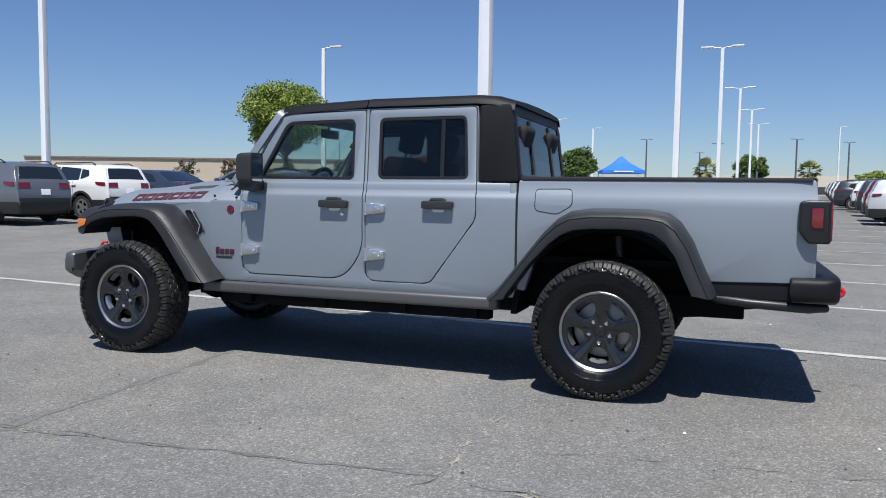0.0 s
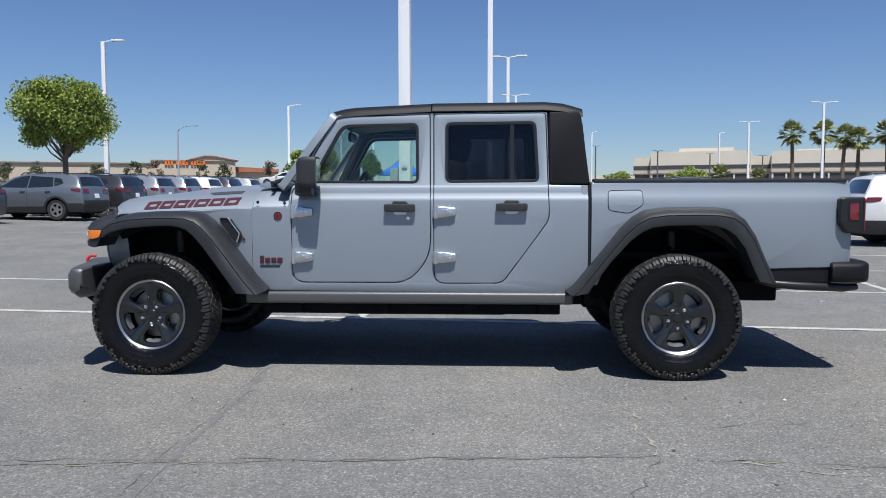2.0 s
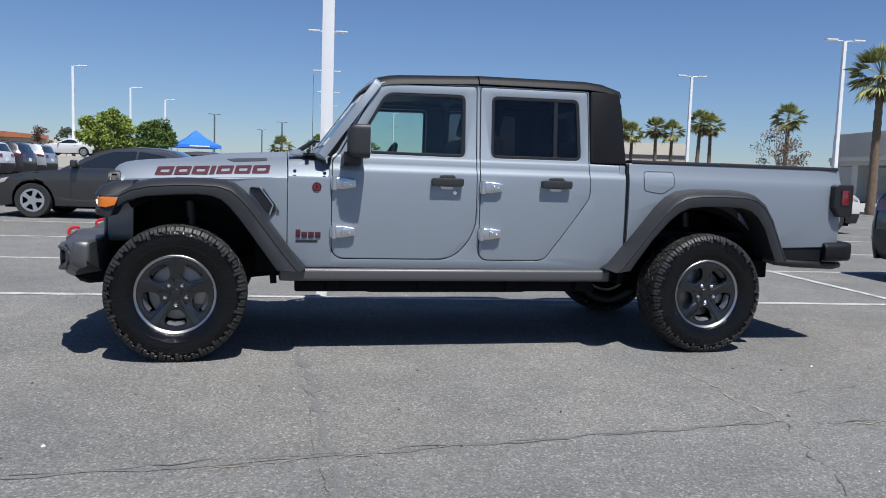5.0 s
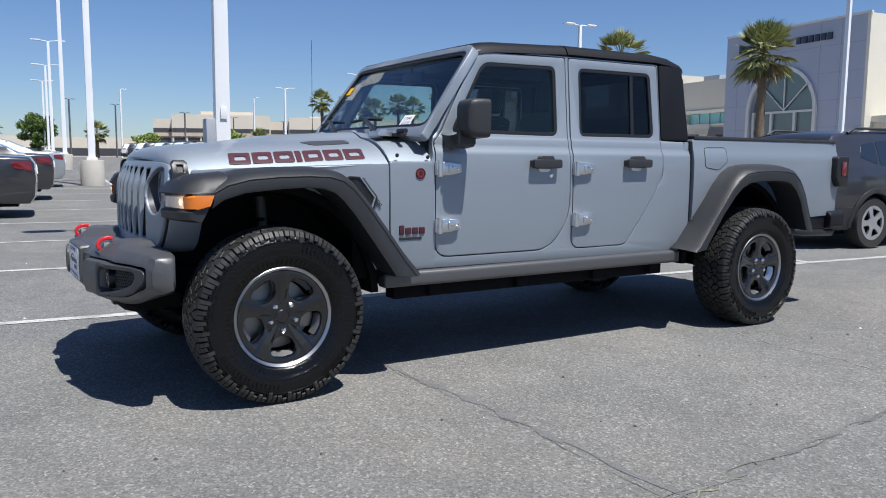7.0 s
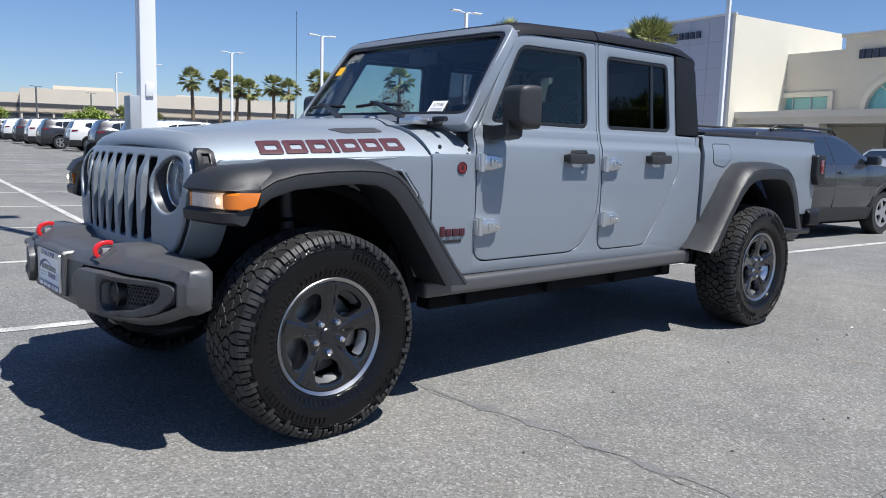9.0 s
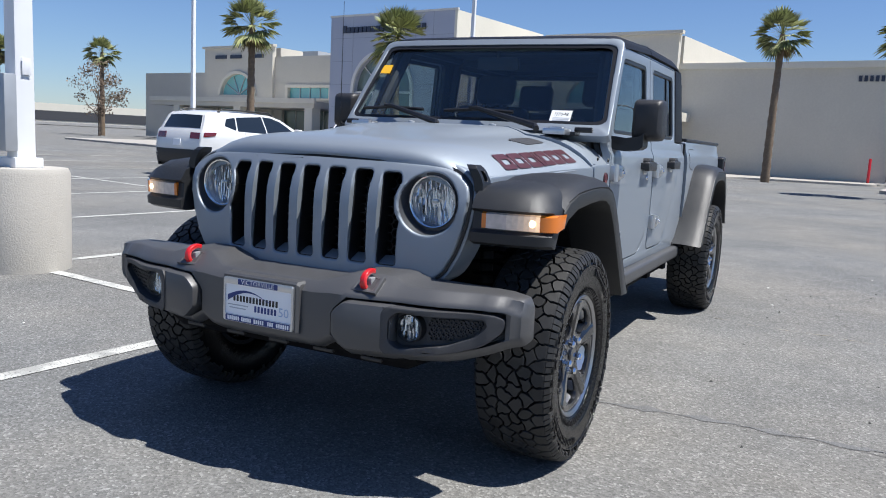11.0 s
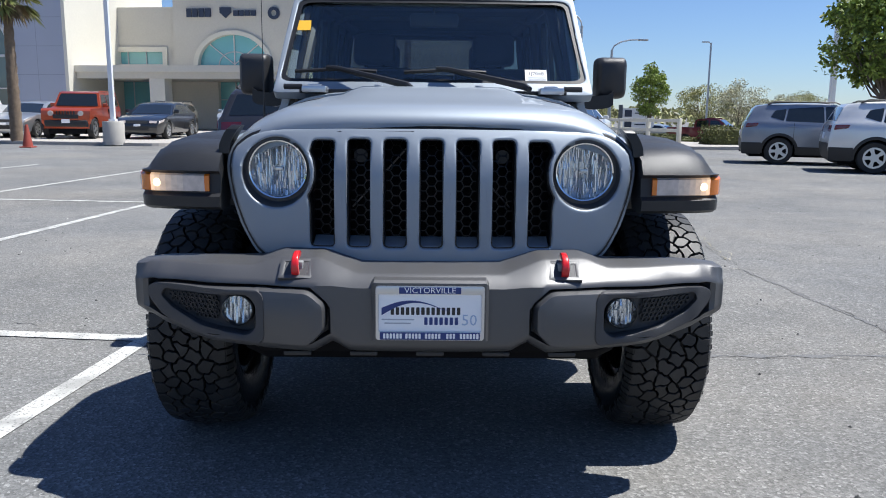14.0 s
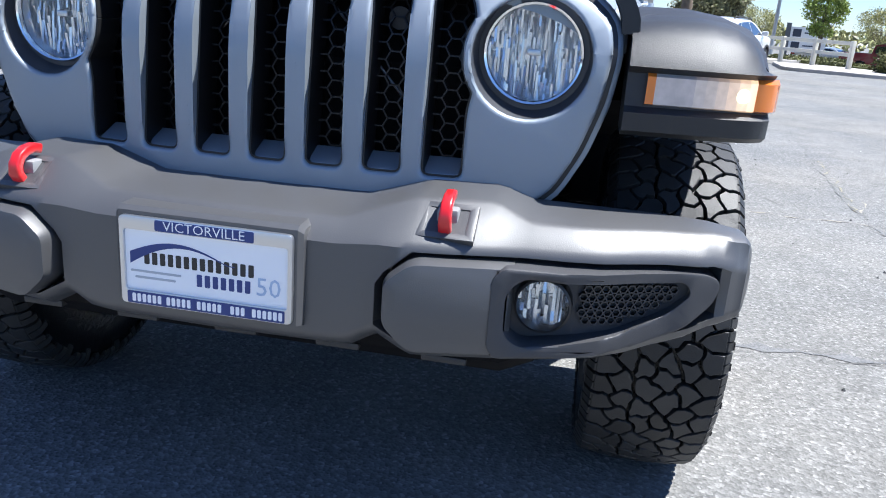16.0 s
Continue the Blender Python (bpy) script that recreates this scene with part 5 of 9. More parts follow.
    b = bmesh.new()
    plate(b, fillet([(-0.050, 0.04), (-0.050, 0.94), (0.050, 0.94), (0.050, 0.04)], 0.012), (fillet([(-0.034, 0.18), (-0.034, 0.80), (0.034, 0.80), (0.034, 0.18)], 0.008),), -0.02, 0.0040, on_slope, bevel=0.0035)
    part("hook_pocket", b, BUMPER, fb, "raised edge of the hook pocket")
    b = bmesh.new()
    plate(b, [(-0.036, 0.16), (-0.036, 0.82), (0.036, 0.82), (0.036, 0.16)], (), -0.02, 0.0022, on_slope)
    part("pocket_floor", b, BEZEL, fb, "", 0)
    b = bmesh.new()
    hook = [(hx + 0.046, 0.698, 0.010), (hx + 0.030, 0.706, 0.011), (hx + 0.020, 0.720, 0.011), (hx + 0.021, 0.736, 0.0105), (hx + 0.030, 0.749, 0.010), (hx + 0.046, 0.757, 0.0095), (hx + 0.066, 0.760, 0.009), (hx + 0.084, 0.756, 0.008)]
    secs = []
    for k, (px, pz, w) in enumerate(hook):
        q0, q1 = hook[max(k - 1, 0)], hook[min(k + 1, len(hook) - 1)]
        d_ = Vector((q1[0] - q0[0], q1[1] - q0[1])).normalized()
        nx, nz = -d_.y, d_.x
        secs.append([(px + nx * v, hy + u, pz + nz * v) for u, v in fillet([(-w, -0.009), (-w, 0.009), (w, 0.009), (w, -0.009)], 0.005, 3)])
    loft(b, secs)
    part("tow_hook", b, RED, fb, "red forged tow hook")
    # added paler block: stands in for sunlight on the pocket's inner wall
    b = bmesh.new()
    box(b, hx + 0.042, hx + 0.086, hy - 0.018, hy + 0.018, 0.708, 0.739, 0.005)
    part("hook_bracket", b, POCKET_LIT, fb, "grey block under the tow hook standing in for the sunlit pocket wall")


def lettering(word, size, to, depth=0.0006):
    """Flat letters of the built-in font, centred at the origin; to(u, v, d) lays them into space."""
    cu = bpy.data.curves.new("letters", "FONT")
    cu.body, cu.size, cu.align_x, cu.align_y = word, size, "CENTER", "CENTER"
    cu.resolution_u = 2
    ob = bpy.data.objects.new("letters", cu)
    me = bpy.data.meshes.new_from_object(ob)
    b = bmesh.new()
    b.from_mesh(me)
    bpy.data.objects.remove(ob)
    bpy.data.curves.remove(cu)
    bpy.data.meshes.remove(me)
    for v in b.verts:
        v.co = Vector(to(v.co.x, v.co.y, depth))
    return b


part("tag_lettering", lettering("1J7048", 0.030, lambda u, v, d: on_screen(-0.4925 - u * 0.93, 0.205 + v * 1.45, -0.0130 + d)), DECAL_BLACK, tag, "black stock number", 0)
# dealer plate on its mount; names as plain bars
b = bmesh.new()
secs = []
for y in (-0.168, -0.160, 0.160, 0.168):
    inn = 0.008 if abs(y) > 0.165 else 0.0
    secs.append([(-0.70, y, 0.520), (-0.70, y, 0.704 - inn), (-0.754 + inn, y, 0.702 - inn), (-0.764 + inn, y, 0.695 - inn), (-0.764 + inn, y, 0.526), (-0.74, y, 0.520)])
loft(b, secs)
part("plate_mount", b, BUMPER, fb, "dark grey plate mount", 30)
PX = -0.765
frame_o = fillet([(-0.155, 0.530), (-0.155, 0.688), (0.155, 0.688), (0.155, 0.530)], 0.010)
frame_i = fillet([(-0.146, 0.556), (-0.146, 0.664), (0.146, 0.664), (0.146, 0.556)], 0.006)
flat = lambda y, z, d: (PX - d, y, z)
b = bmesh.new()
plate(b, frame_o, (frame_i,), 0.0, 0.008, flat, bevel=0.003)
pl = part("number_plate", b, ALLOY, truck, "dealer plate in a chrome frame on the bumper")
b = bmesh.new()
plate(b, frame_i, (), 0.001, 0.003, flat)
part("plate_sheet", b, PLATE_WHITE, pl, "white plate", 0)
for y0, y1, z0, z1 in ((-0.088, 0.088, 0.6665, 0.6855), (-0.143, 0.143, 0.5320, 0.5540)):
    b = bmesh.new()
    plate(b, fillet([(y0, z0), (y0, z1), (y1, z1), (y1, z0)], 0.003), (), 0.008, 0.0088, flat)
    part("frame_band", b, BLUE, pl, "blue band on the frame", 0)


def bar(name, mat, y0, y1, z0, z1, d=0.0035):
    b = bmesh.new()
    plate(b, fillet([(y0, z0), (y0, z1), (y1, z1), (y1, z0)], 0.002, 2), (), d - 0.0005, d, flat)
    return part(name, b, mat, pl, "", 0)


part("frame_lettering", lettering("VICTORVILLE", 0.0235, lambda u, v, d: flat(-u * 1.05, 0.676 + v, 0.0088 + d)), PLATE_WHITE, pl, "white letters on the frame", 0)
for w0, w1 in ((-0.139, -0.082), (-0.072, -0.040), (-0.030, 0.014), (0.026, 0.068), (0.080, 0.139)):
    y = w0
    while y < w1 - 0.004:
        bar("name_bar", PLATE_WHITE, y, y + 0.0066, 0.5355, 0.5505, 0.0093)
        y += 0.0094
for w0, w1, z0, z1, mt in ((-0.086, 0.118, 0.604, 0.626, DECAL_BLACK), (-0.080, 0.026, 0.575, 0.597, BLUE)):
    y = w0
    while y < w1 - 0.008:
        bar("print_bar", mt, y, y + 0.0095, z0, z1)
        y += 0.0145
for w0, w1, z0 in ((0.045, 0.138, 0.588), (0.055, 0.130, 0.577)):
    bar("small_print_bar", GREY_PRINT, w0, w1, z0, z0 + 0.004)
part("plate_number", lettering("50", 0.046, lambda u, v, d: flat(-0.112 - u, 0.588 + v, 0.003 + d)), PALE_BLUE, pl, "pale blue number on the plate", 0)
b = bmesh.new()
sw = [(0.138 - 0.19 * t, 0.612 + 0.034 * math.sin(min(1, 0.12 + t * 0.95) * math.pi * 0.93)) for t in [k / 16 for k in range(17)]]
lo_ = [(p[0], p[1] - 0.020 * (1 - k / 16) ** 2.0 - 0.0015) for k, p in enumerate(sw)]
plate(b, sw + lo_[::-1], (), 0.003, 0.0036, flat)
part("plate_swoosh", b, BLUE, pl, "blue swept shape", 0)
# air dam below the bumper
b = bmesh.new()
secs = []
for y in (-0.56, -0.50, -0.3, 0.3, 0.50, 0.56):
    up = 0.03 if abs(y) > 0.53 else 0.0
    secs.append([(-0.38, y, 0.43), (-0.38, y, 0.50), (-0.66, y, 0.500), (-0.655, y, 0.462 + up), (-0.62, y, 0.430 + up), (-0.57, y, 0.415 + up)])
loft(b, secs)
dam = part("skid_plate", b, UNDER, fb, "black lower air dam", 30)
for y in (-0.40, -0.2, 0, 0.2, 0.40):
    b = bmesh.new()
    box(b, -0.657, -0.628, y - 0.042, y + 0.042, 0.446, 0.460, 0.005)
    part("dam_slot", b, PLASTIC, fb, "slot in the air dam")

# mirrors
for s in (-1, 1):
    b = bmesh.new()
    secs = []
    for x, sc, dz in ((1.005, 0.72, 0), (1.02, 0.90, 0), (1.05, 0.98, 0), (1.10, 1.0, 0), (1.135, 0.99, 0)):
        secs.append([(x, s * (0.890 + sc * 0.076 * cx), 1.355 + sc * 0.105 * cz) for cx, cz in fillet([(-1, -1), (-1, 1), (1, 1), (1, -0.92)], 0.35, 5)])
    loft(b, secs)
    mi = part("mirror", b, PLASTIC, truck, "black door mirror", 45)
    b = bmesh.new()
    plate(b, fillet([(-0.075, -0.09), (-0.075, 0.09), (0.075, 0.09), (0.075, -0.085)], 0.025), (), 0, 0.003, lambda u, v, d: (1.1355 + d, s * (0.890 + u * 0.86), 1.355 + v))
    part("mirror_glass", b, CHROME, mi, "mirror glass", 0)
    b = bmesh.new()
    loft(b, [[(1.03 + px, s * y, z + pz) for px, pz in ((-0.05, -0.035), (-0.05, 0.03), (0.06, 0.03), (0.06, -0.035))] for y, z in ((0.72, 1.245), (0.80, 1.235), (0.87, 1.245), (0.89, 1.26))])
    part("mirror_foot", b, BLACK, mi)

# cab inside
b = bmesh.new()
box(b, 0.90, 1.18, -0.66, 0.66, 1.02, 1.265, 0.04, 3)
box(b, 1.0, 1.2, -0.52, -0.22, 1.20, 1.30, 0.04)
part("dashboard", b, DASH, truck, "black dashboard")
b = bmesh.new()
lathe(b, [(0.185 + 0.015 * math.cos(a), 0.015 * math.sin(a)) for a in [k * math.pi / 4 for k in range(8)]], 28, lambda p, q, h: (1.30 + q * 0.42 + h * 0.9, -0.37 + p, 1.20 + q * 0.9 - h * 0.42))
box(b, 1.25, 1.31, -0.52, -0.22, 1.16, 1.21, 0.015)
part("steering_wheel", b, BLACK, truck, "black steering wheel")


def cab_seat(x, y, w):
    b = bmesh.new()
    box(b, x - 0.25, x + 0.25, y - w, y + w, 0.72, 0.92, 0.06, 3)
    m = Matrix.Translation((x + 0.27, y, 0.86)) @ pose(0, 0, 0, 0, 14, 0)
    box(b, -0.07, 0.07, -w * 0.95, w * 0.95, 0, 0.60, 0.05, 3, m)
    se = part("seat", b, SEAT, truck, "black cloth seat")
    b = bmesh.new()
    for yy in ((0,) if w < 0.4 else (-0.38, 0.38)):
        b = bmesh.new()
        m2 = m @ Matrix.Translation((0, yy, 0.63))
        box(b, -0.05, 0.05, -0.13, 0.13, 0.0, 0.19, 0.045, 3, m2)
        tube(b, [m2 @ Vector((0, -0.05, -0.05)), m2 @ Vector((0, -0.05, 0.03))], 0.007, 6)
        tube(b, [m2 @ Vector((0, 0.05, -0.05)), m2 @ Vector((0, 0.05, 0.03))], 0.007, 6)
        part("headrest", b, SEAT, se)


cab_seat(1.62, -0.37, 0.26)
cab_seat(1.62, 0.37, 0.26)
cab_seat(2.42, 0.0, 0.62)
b = bmesh.new()
for x in (1.92, 2.72):
    for s in (-1, 1):
        tube(b, [(x, s * 0.66, 0.9), (x, s * 0.64, 1.35), (x, s * 0.60, 1.70), (x, s * 0.52, 1.745)], 0.03, 8)
    tube(b, [(x, -0.53, 1.745), (x, 0.53, 1.745)], 0.03, 8)
for s in (-1, 1):
    tube(b, [(0.99, s * 0.66, 1.28), (1.24, s * 0.60, 1.70), (1.3, s * 0.585, 1.74), (2.72, s * 0.56, 1.745)], 0.03, 8)
part("sport_bar", b, DASH, truck, "black padded roll bar")
b = bmesh.new()
box(b, 1.20, 1.23, -0.125, 0.125, 1.61, 1.68, 0.014)
tube(b, [(1.21, 0, 1.67), (1.20, 0, 1.73)], 0.01, 6)
part("inside_mirror", b, BLACK, truck, "black inside mirror")
b = bmesh.new()
box(b, 1.26, 2.84, -0.62, 0.62, 1.748, 1.756)
part("headliner", b, LINING, truck, "dark headliner", 0)
b = bmesh.new()
tube(b, [(0.87, 0.81, 1.12), (0.87, 0.81, 1.4), (0.87, 0.81, 1.95)], [0.006, 0.0020, 0.0012], 6)
part("aerial", b, BLACK, truck, "thin black radio aerial")

# wheels
def make_wheel():
    w = new("wheel")
    b = bmesh.new()
    prof = [(0.228, -0.100), (0.236, -0.118), (0.262, -0.131), (0.284, -0.135), (0.287, -0.138), (0.291, -0.138), (0.294, -0.1375), (0.30, -0.139), (0.335, -0.1415), (0.350, -0.1405), (0.352, -0.1435), (0.357, -0.1435), (0.359, -0.140), (0.362, -0.139), (0.380, -0.128), (0.388, -0.116), (0.392, -0.10), (0.394, 0.0), (0.392, 0.10), (0.388, 0.116), (0.380, 0.128), (0.362, 0.139), (0.30, 0.139), (0.236, 0.118), (0.228, 0.10), (0.215, 0.0)]
    lathe(b, prof, 72)
    part("tyre", b, RUBBER, w, "black all-terrain tyre", 50)
    # tread: many-sided blocks packed close, a shoulder row on either side and three rows between
    N, R, P = 50, 0.4135, 5
    st = 2 * math.pi / N
    pitch = st * R
    rj = random.Random(21)
    seeds = []
    for row, (h0, off) in enumerate(((-0.104, 0.0), (-0.063, 0.5), (-0.021, 0.05), (0.021, 0.55), (0.063, 0.0), (0.104, 0.5))):
        for k in range(P):
            seeds.append((row, k, (k + off + rj.uniform(-0.30, 0.30) * (0.5 if row in (0, 5) else 1)) * pitch, h0 + (0.006 if (k + row) % 2 else -0.006) * (0.3 if row in (0, 5) else 1) + rj.uniform(-0.006, 0.006)))

    def cell(u0, h0):
        """The block round a seed: cut back from the lines half way to its neighbours."""
        poly = [(u0 - 0.09, -0.125), (u0 + 0.09, -0.125), (u0 + 0.09, 0.125), (u0 - 0.09, 0.125)]
        for _, _, u1, h1 in seeds:
            for turn in (-P, 0, P):
                q = Vector((u1 + turn * pitch - u0, h1 - h0))
                if q.length < 1e-6:
                    continue
                n, lim = q.normalized(), q.length / 2 - 0.0032
                out = []
                for i in range(len(poly)):
                    p0, p1 = poly[i], poly[(i + 1) % len(poly)]
                    d0 = (p0[0] - u0) * n.x + (p0[1] - h0) * n.y - lim
                    d1 = (p1[0] - u0) * n.x + (p1[1] - h0) * n.y - lim
                    if d0 <= 0:
                        out.append(p0)
                    if d0 * d1 < 0:
                        t = d0 / (d0 - d1)
                        out.append((p0[0] + (p1[0] - p0[0]) * t, p0[1] + (p1[1] - p0[1]) * t))
                poly = out
        # stepped edges: the cell's outline bent by a wave that all blocks share
        fine = []
        for (ua, ha), (ub, hb) in zip(poly, poly[1:] + poly[:1]):
            m = 3 if math.hypot(ub - ua, hb - ha) > 0.014 else 1
            fine += [(ua + (ub - ua) * k / m, ha + (hb - ha) * k / m) for k in range(m)]
        keep = lambda h: max(0.0, 1 - (abs(h) / 0.122) ** 6)
        return [(u + 0.0050 * math.sin(h * 2 * math.pi / 0.037) * keep(h), h + 0.0042 * math.sin(u * 2 * math.pi / pitch + 0.8) * keep(h)) for u, h in fine]

    def block(pts, u0, shoulder, deep):
        b = bmesh.new()
        n = len(pts)
        c = (sum(p[0] for p in pts) / n, sum(p[1] for p in pts) / n)
        rad = lambda h: R - 0.0095 * (abs(h) / 0.125) ** 3
        put = lambda u, h, r: b.verts.new((r * math.cos((u - u0) / R), h, r * math.sin((u - u0) / R)))
        lo = [put(u, h, 0.384) for u, h in pts]
        mid = [put(c[0] + (u - c[0]) * 0.985, c[1] + (h - c[1]) * 0.985, rad(h) - 0.0022) for u, h in pts]
        hi = [put(c[0] + (u - c[0]) * 0.93, c[1] + (h - c[1]) * 0.93, rad(h)) for u, h in pts]
        b.faces.new(hi)
        for p, q in ((lo, mid), (mid, hi)):
            for i in range(n):
                b.faces.new((p[i], p[(i + 1) % n], q[(i + 1) % n], q[i]))
        if shoulder:
            # the block runs on over the shoulder as a rib on the side wall
            us = [u for u, h in pts if abs(h) > 0.11]
            ua, ub = min(us) + 0.002, max(us) - 0.002
            for k, (v0, v1) in enumerate(((ua, ua + (ub - ua) * 0.46), (ua + (ub - ua) * 0.56, ub))):
                r0 = deep if k == 0 else deep + 0.012
                prof = [(r0, 0.1415), (r0 + 0.006, 0.1450), (0.381, 0.1430), (0.4015, 0.1285), (0.4010, 0.112)]
                rows = [[put(v, shoulder * h, r) for v in (v0, v1)] for r, h in prof]
                for p, q in zip(rows, rows[1:]):
                    b.faces.new((p[0], p[1], q[1], q[0]))
                for t in (0, 1):
                    inn = put((v0, v1)[t], shoulder * 0.118, r0 + 0.006)
                    b.faces.new([row[t] for row in rows] + [inn])
        me = bpy.data.meshes.new("tread_block")
        bmesh.ops.recalc_face_normals(b, faces=b.faces[:])
        b.to_mesh(me)
        b.free()
        me.materials.append(RUBBER_DUSTY)
        return me
    for row, k0, u0, h0 in seeds:
        me = block(cell(u0, h0), u0, -1 if row == 0 else 1 if row == 5 else 0, 0.364 if k0 % 2 == 0 else 0.350)
        for k in range(k0, N, P):
            ob = new("tread_block", me)
            ob.parent = w
            ob.matrix_basis = Matrix.Rotation(-(u0 + (k - k0) * pitch) / R, 4, "Y")
    # raised side wall marks: plain bars, a toothed ring by the rim, scallops under the shoulder
    b = bmesh.new()

    def raised(q, h0, h1, inset=0.30):
        """A low block on the side wall with sloping edges; q: (radius, angle), h0 and h1 out of the wheel at its foot and top."""
        cr, ct = sum(p[0] for p in q) / 4, sum(p[1] for p in q) / 4
        top = [b.verts.new((rr * math.cos(tt), -(h1(r) if callable(h1) else h1), rr * math.sin(tt))) for r, rr, tt in ((r, r + (cr - r) * inset, t + (ct - t) * inset) for r, t in q)]
        bot = [b.verts.new((r * math.cos(t), -(h0(r) if callable(h0) else h0), r * math.sin(t))) for r, t in q]
        b.faces.new(top)
        for i in range(4):
            b.faces.new((top[i], top[(i + 1) % 4], bot[(i + 1) % 4], bot[i]))
    for base, count, rr, hgt in ((0.6, 6, 0.312, 0.034), (math.pi + 0.5, 8, 0.314, 0.030), (2.6, 4, 0.330, 0.014), (5.3, 4, 0.330, 0.014)):
        for k in range(count):
            a = base + k * 0.13
            for da in (-0.040, 0.03):
                raised([(rr, a + da), (rr, a + da + 0.026), (rr + hgt, a + da + 0.034), (rr + hgt, a + da + 0.008)], 0.138, 0.1462)
            raised([(rr + hgt * 0.75, a - 0.03), (rr + hgt * 0.75, a + 0.05), (rr + hgt, a + 0.055), (rr + hgt, a - 0.025)], 0.138, 0.1460)
    for k in range(72):
        a = k * 2 * math.pi / 72
        raised([(0.246, a), (0.246, a + 0.066), (0.270, a + 0.040), (0.270, a + 0.026)], lambda r: 0.128 if r > 0.25 else 0.121, lambda r: 0.1365 if r > 0.25 else 0.1275, 0.2)
    for k in range(150):
        if k % 3 != 2:
            a = k * 2 * math.pi / 150
            raised([(0.358, a), (0.358, a + 0.030), (0.378, a + 0.026), (0.378, a + 0.004)], lambda r: 0.138 if r < 0.37 else 0.127, lambda r: 0.1465 if r < 0.37 else 0.1375, 0.25)
    part("side_wall_mark", b, RUBBER, w, "raised marks on the side wall as bars", 0)["kind"] = "stuff"
    # rim: barrel, lip, five broad spokes
    b = bmesh.new()
    lathe(b, [(0.224, -0.112), (0.214, -0.105), (0.200, -0.06), (0.195, 0.09), (0.205, 0.10), (0.226, 0.10), (0.226, -0.108)], 48)
    part("rim", b, RIM, w, "dark grey five-spoke alloy rim")
    b = bmesh.new()
    lathe(b, [(0.2375, -0.112), (0.237, -0.120), (0.234, -0.1225), (0.2305, -0.120), (0.221, -0.114), (0.221, -0.108)], 64)
    part("rim_lip", b, RIM_EDGE, w, "machined bright rim edge")
    holes = []
    for k in range(5):
        a = -math.pi / 2 + k * 2 * math.pi / 5
        loc = [(0.100, -0.20), (0.100, 0.20), (0.128, 0.38), (0.176, 0.365), (0.190, 0.25), (0.192, 0.0), (0.190, -0.25), (0.176, -0.365), (0.128, -0.38)]
        holes.append(fillet([(r * math.cos(a + da), r * math.sin(a + da)) for r, da in loc], 0.010, 2))

    def dish(u, v, d):
        r = math.hypot(u, v)
        return (u, -(lerp([(0, 0.086), (0.045, 0.088), (0.10, 0.096), (0.17, 0.108), (0.215, 0.114), (0.23, 0.115)], r) + d), v)
    b = bmesh.new()
    plate(b, circle(0, 0, 0.2205, 60), holes, -0.045, 0.0, dish, bevel=0.014, seg=2)
    part("spokes", b, RIM, w, "broad dark grey spokes", 35)
    for k in range(5):
        a = -math.pi / 2 + k * 2 * math.pi / 5
        c0, c1 = math.cos(a), math.sin(a)
        b = bmesh.new()
        lathe(b, [(0.0, -0.118), (0.009, -0.118), (0.0140, -0.111), (0.0155, -0.082), (0.0, -0.082)], 8, lambda p, q, h: (0.0635 * c0 + p, h, 0.0635 * c1 + q), closed=False)
        part("wheel_nut", b, CHROME, w, "chrome wheel nut", 20)
        # slanting foot of each window; bright alloy stands in for sun on it
        b = bmesh.new()
        loft(b, [[(r * math.cos(a + da), -h, r * math.sin(a + da)) for r, h in ((0.1935, 0.100), (0.198, 0.100), (0.203, 0.05), (0.170, 0.058))] for da in (-0.28, -0.14, 0.0, 0.14, 0.28)])
        part("window_foot", b, ALLOY, w, "slanting edge of a rim window, sun gleam put in as bright alloy", 20)
        # raised rib down each spoke
        a2 = a + math.pi / 5
        b = bmesh.new()
        loft(b, [[(r * math.cos(a2 + da / r), -(lerp([(0.03, 0.086), (0.10, 0.096), (0.17, 0.108), (0.215, 0.114)], r) + h), r * math.sin(a2 + da / r)) for da, h in ((-wd, -0.004), (-wd * 0.45, 0.0055), (wd * 0.45, 0.0055), (wd, -0.004))] for r, wd in ((0.050, 0.010), (0.09, 0.024), (0.14, 0.034), (0.19, 0.038), (0.214, 0.036))])
        part("spoke_rib", b, RIM, w, "", 20)
    b = bmesh.new()
    lathe(b, [(0.0, -0.102), (0.028, -0.101), (0.033, -0.096), (0.034, -0.082)], 24, closed=False)
    part("centre_cap", b, RIM, w, "dark centre cap")
    b = bmesh.new()
    lathe(b, [(0.165, -0.012), (0.165, 0.012), (0.075, 0.012), (0.07, -0.04), (0.0, -0.04), (0.075, -0.012)], 36, closed=True)
    part("brake_disc", b, STEEL, w, "dark steel brake disc")
    b = bmesh.new()
    box(b, 0.09, 0.175, -0.045, 0.04, -0.075, 0.075, 0.015)
    part("brake_caliper", b, STEEL, w, "bare steel brake caliper")
    b = bmesh.new()
    lathe(b, [(0.193, 0.02), (0.0, 0.03), (0.0, 0.05), (0.193, 0.04)], 24)
    part("dust_shield", b, UNDER, w, "black dust shield")
    return w


wheel = make_wheel()
wheel.parent = truck
wheel["label"] = "dark alloy wheel with an all-terrain tyre"
wheel.matrix_basis = pose(0, -0.812, 0.408, 0, 0, 0)
for m in (pose(3.487, -0.812, 0.408, 0, 2, 0), pose(0, 0.812, 0.408, 0, 40, 180), pose(3.487, 0.812, 0.408, 0, 10, 180)):
    copy_thing(wheel, m)

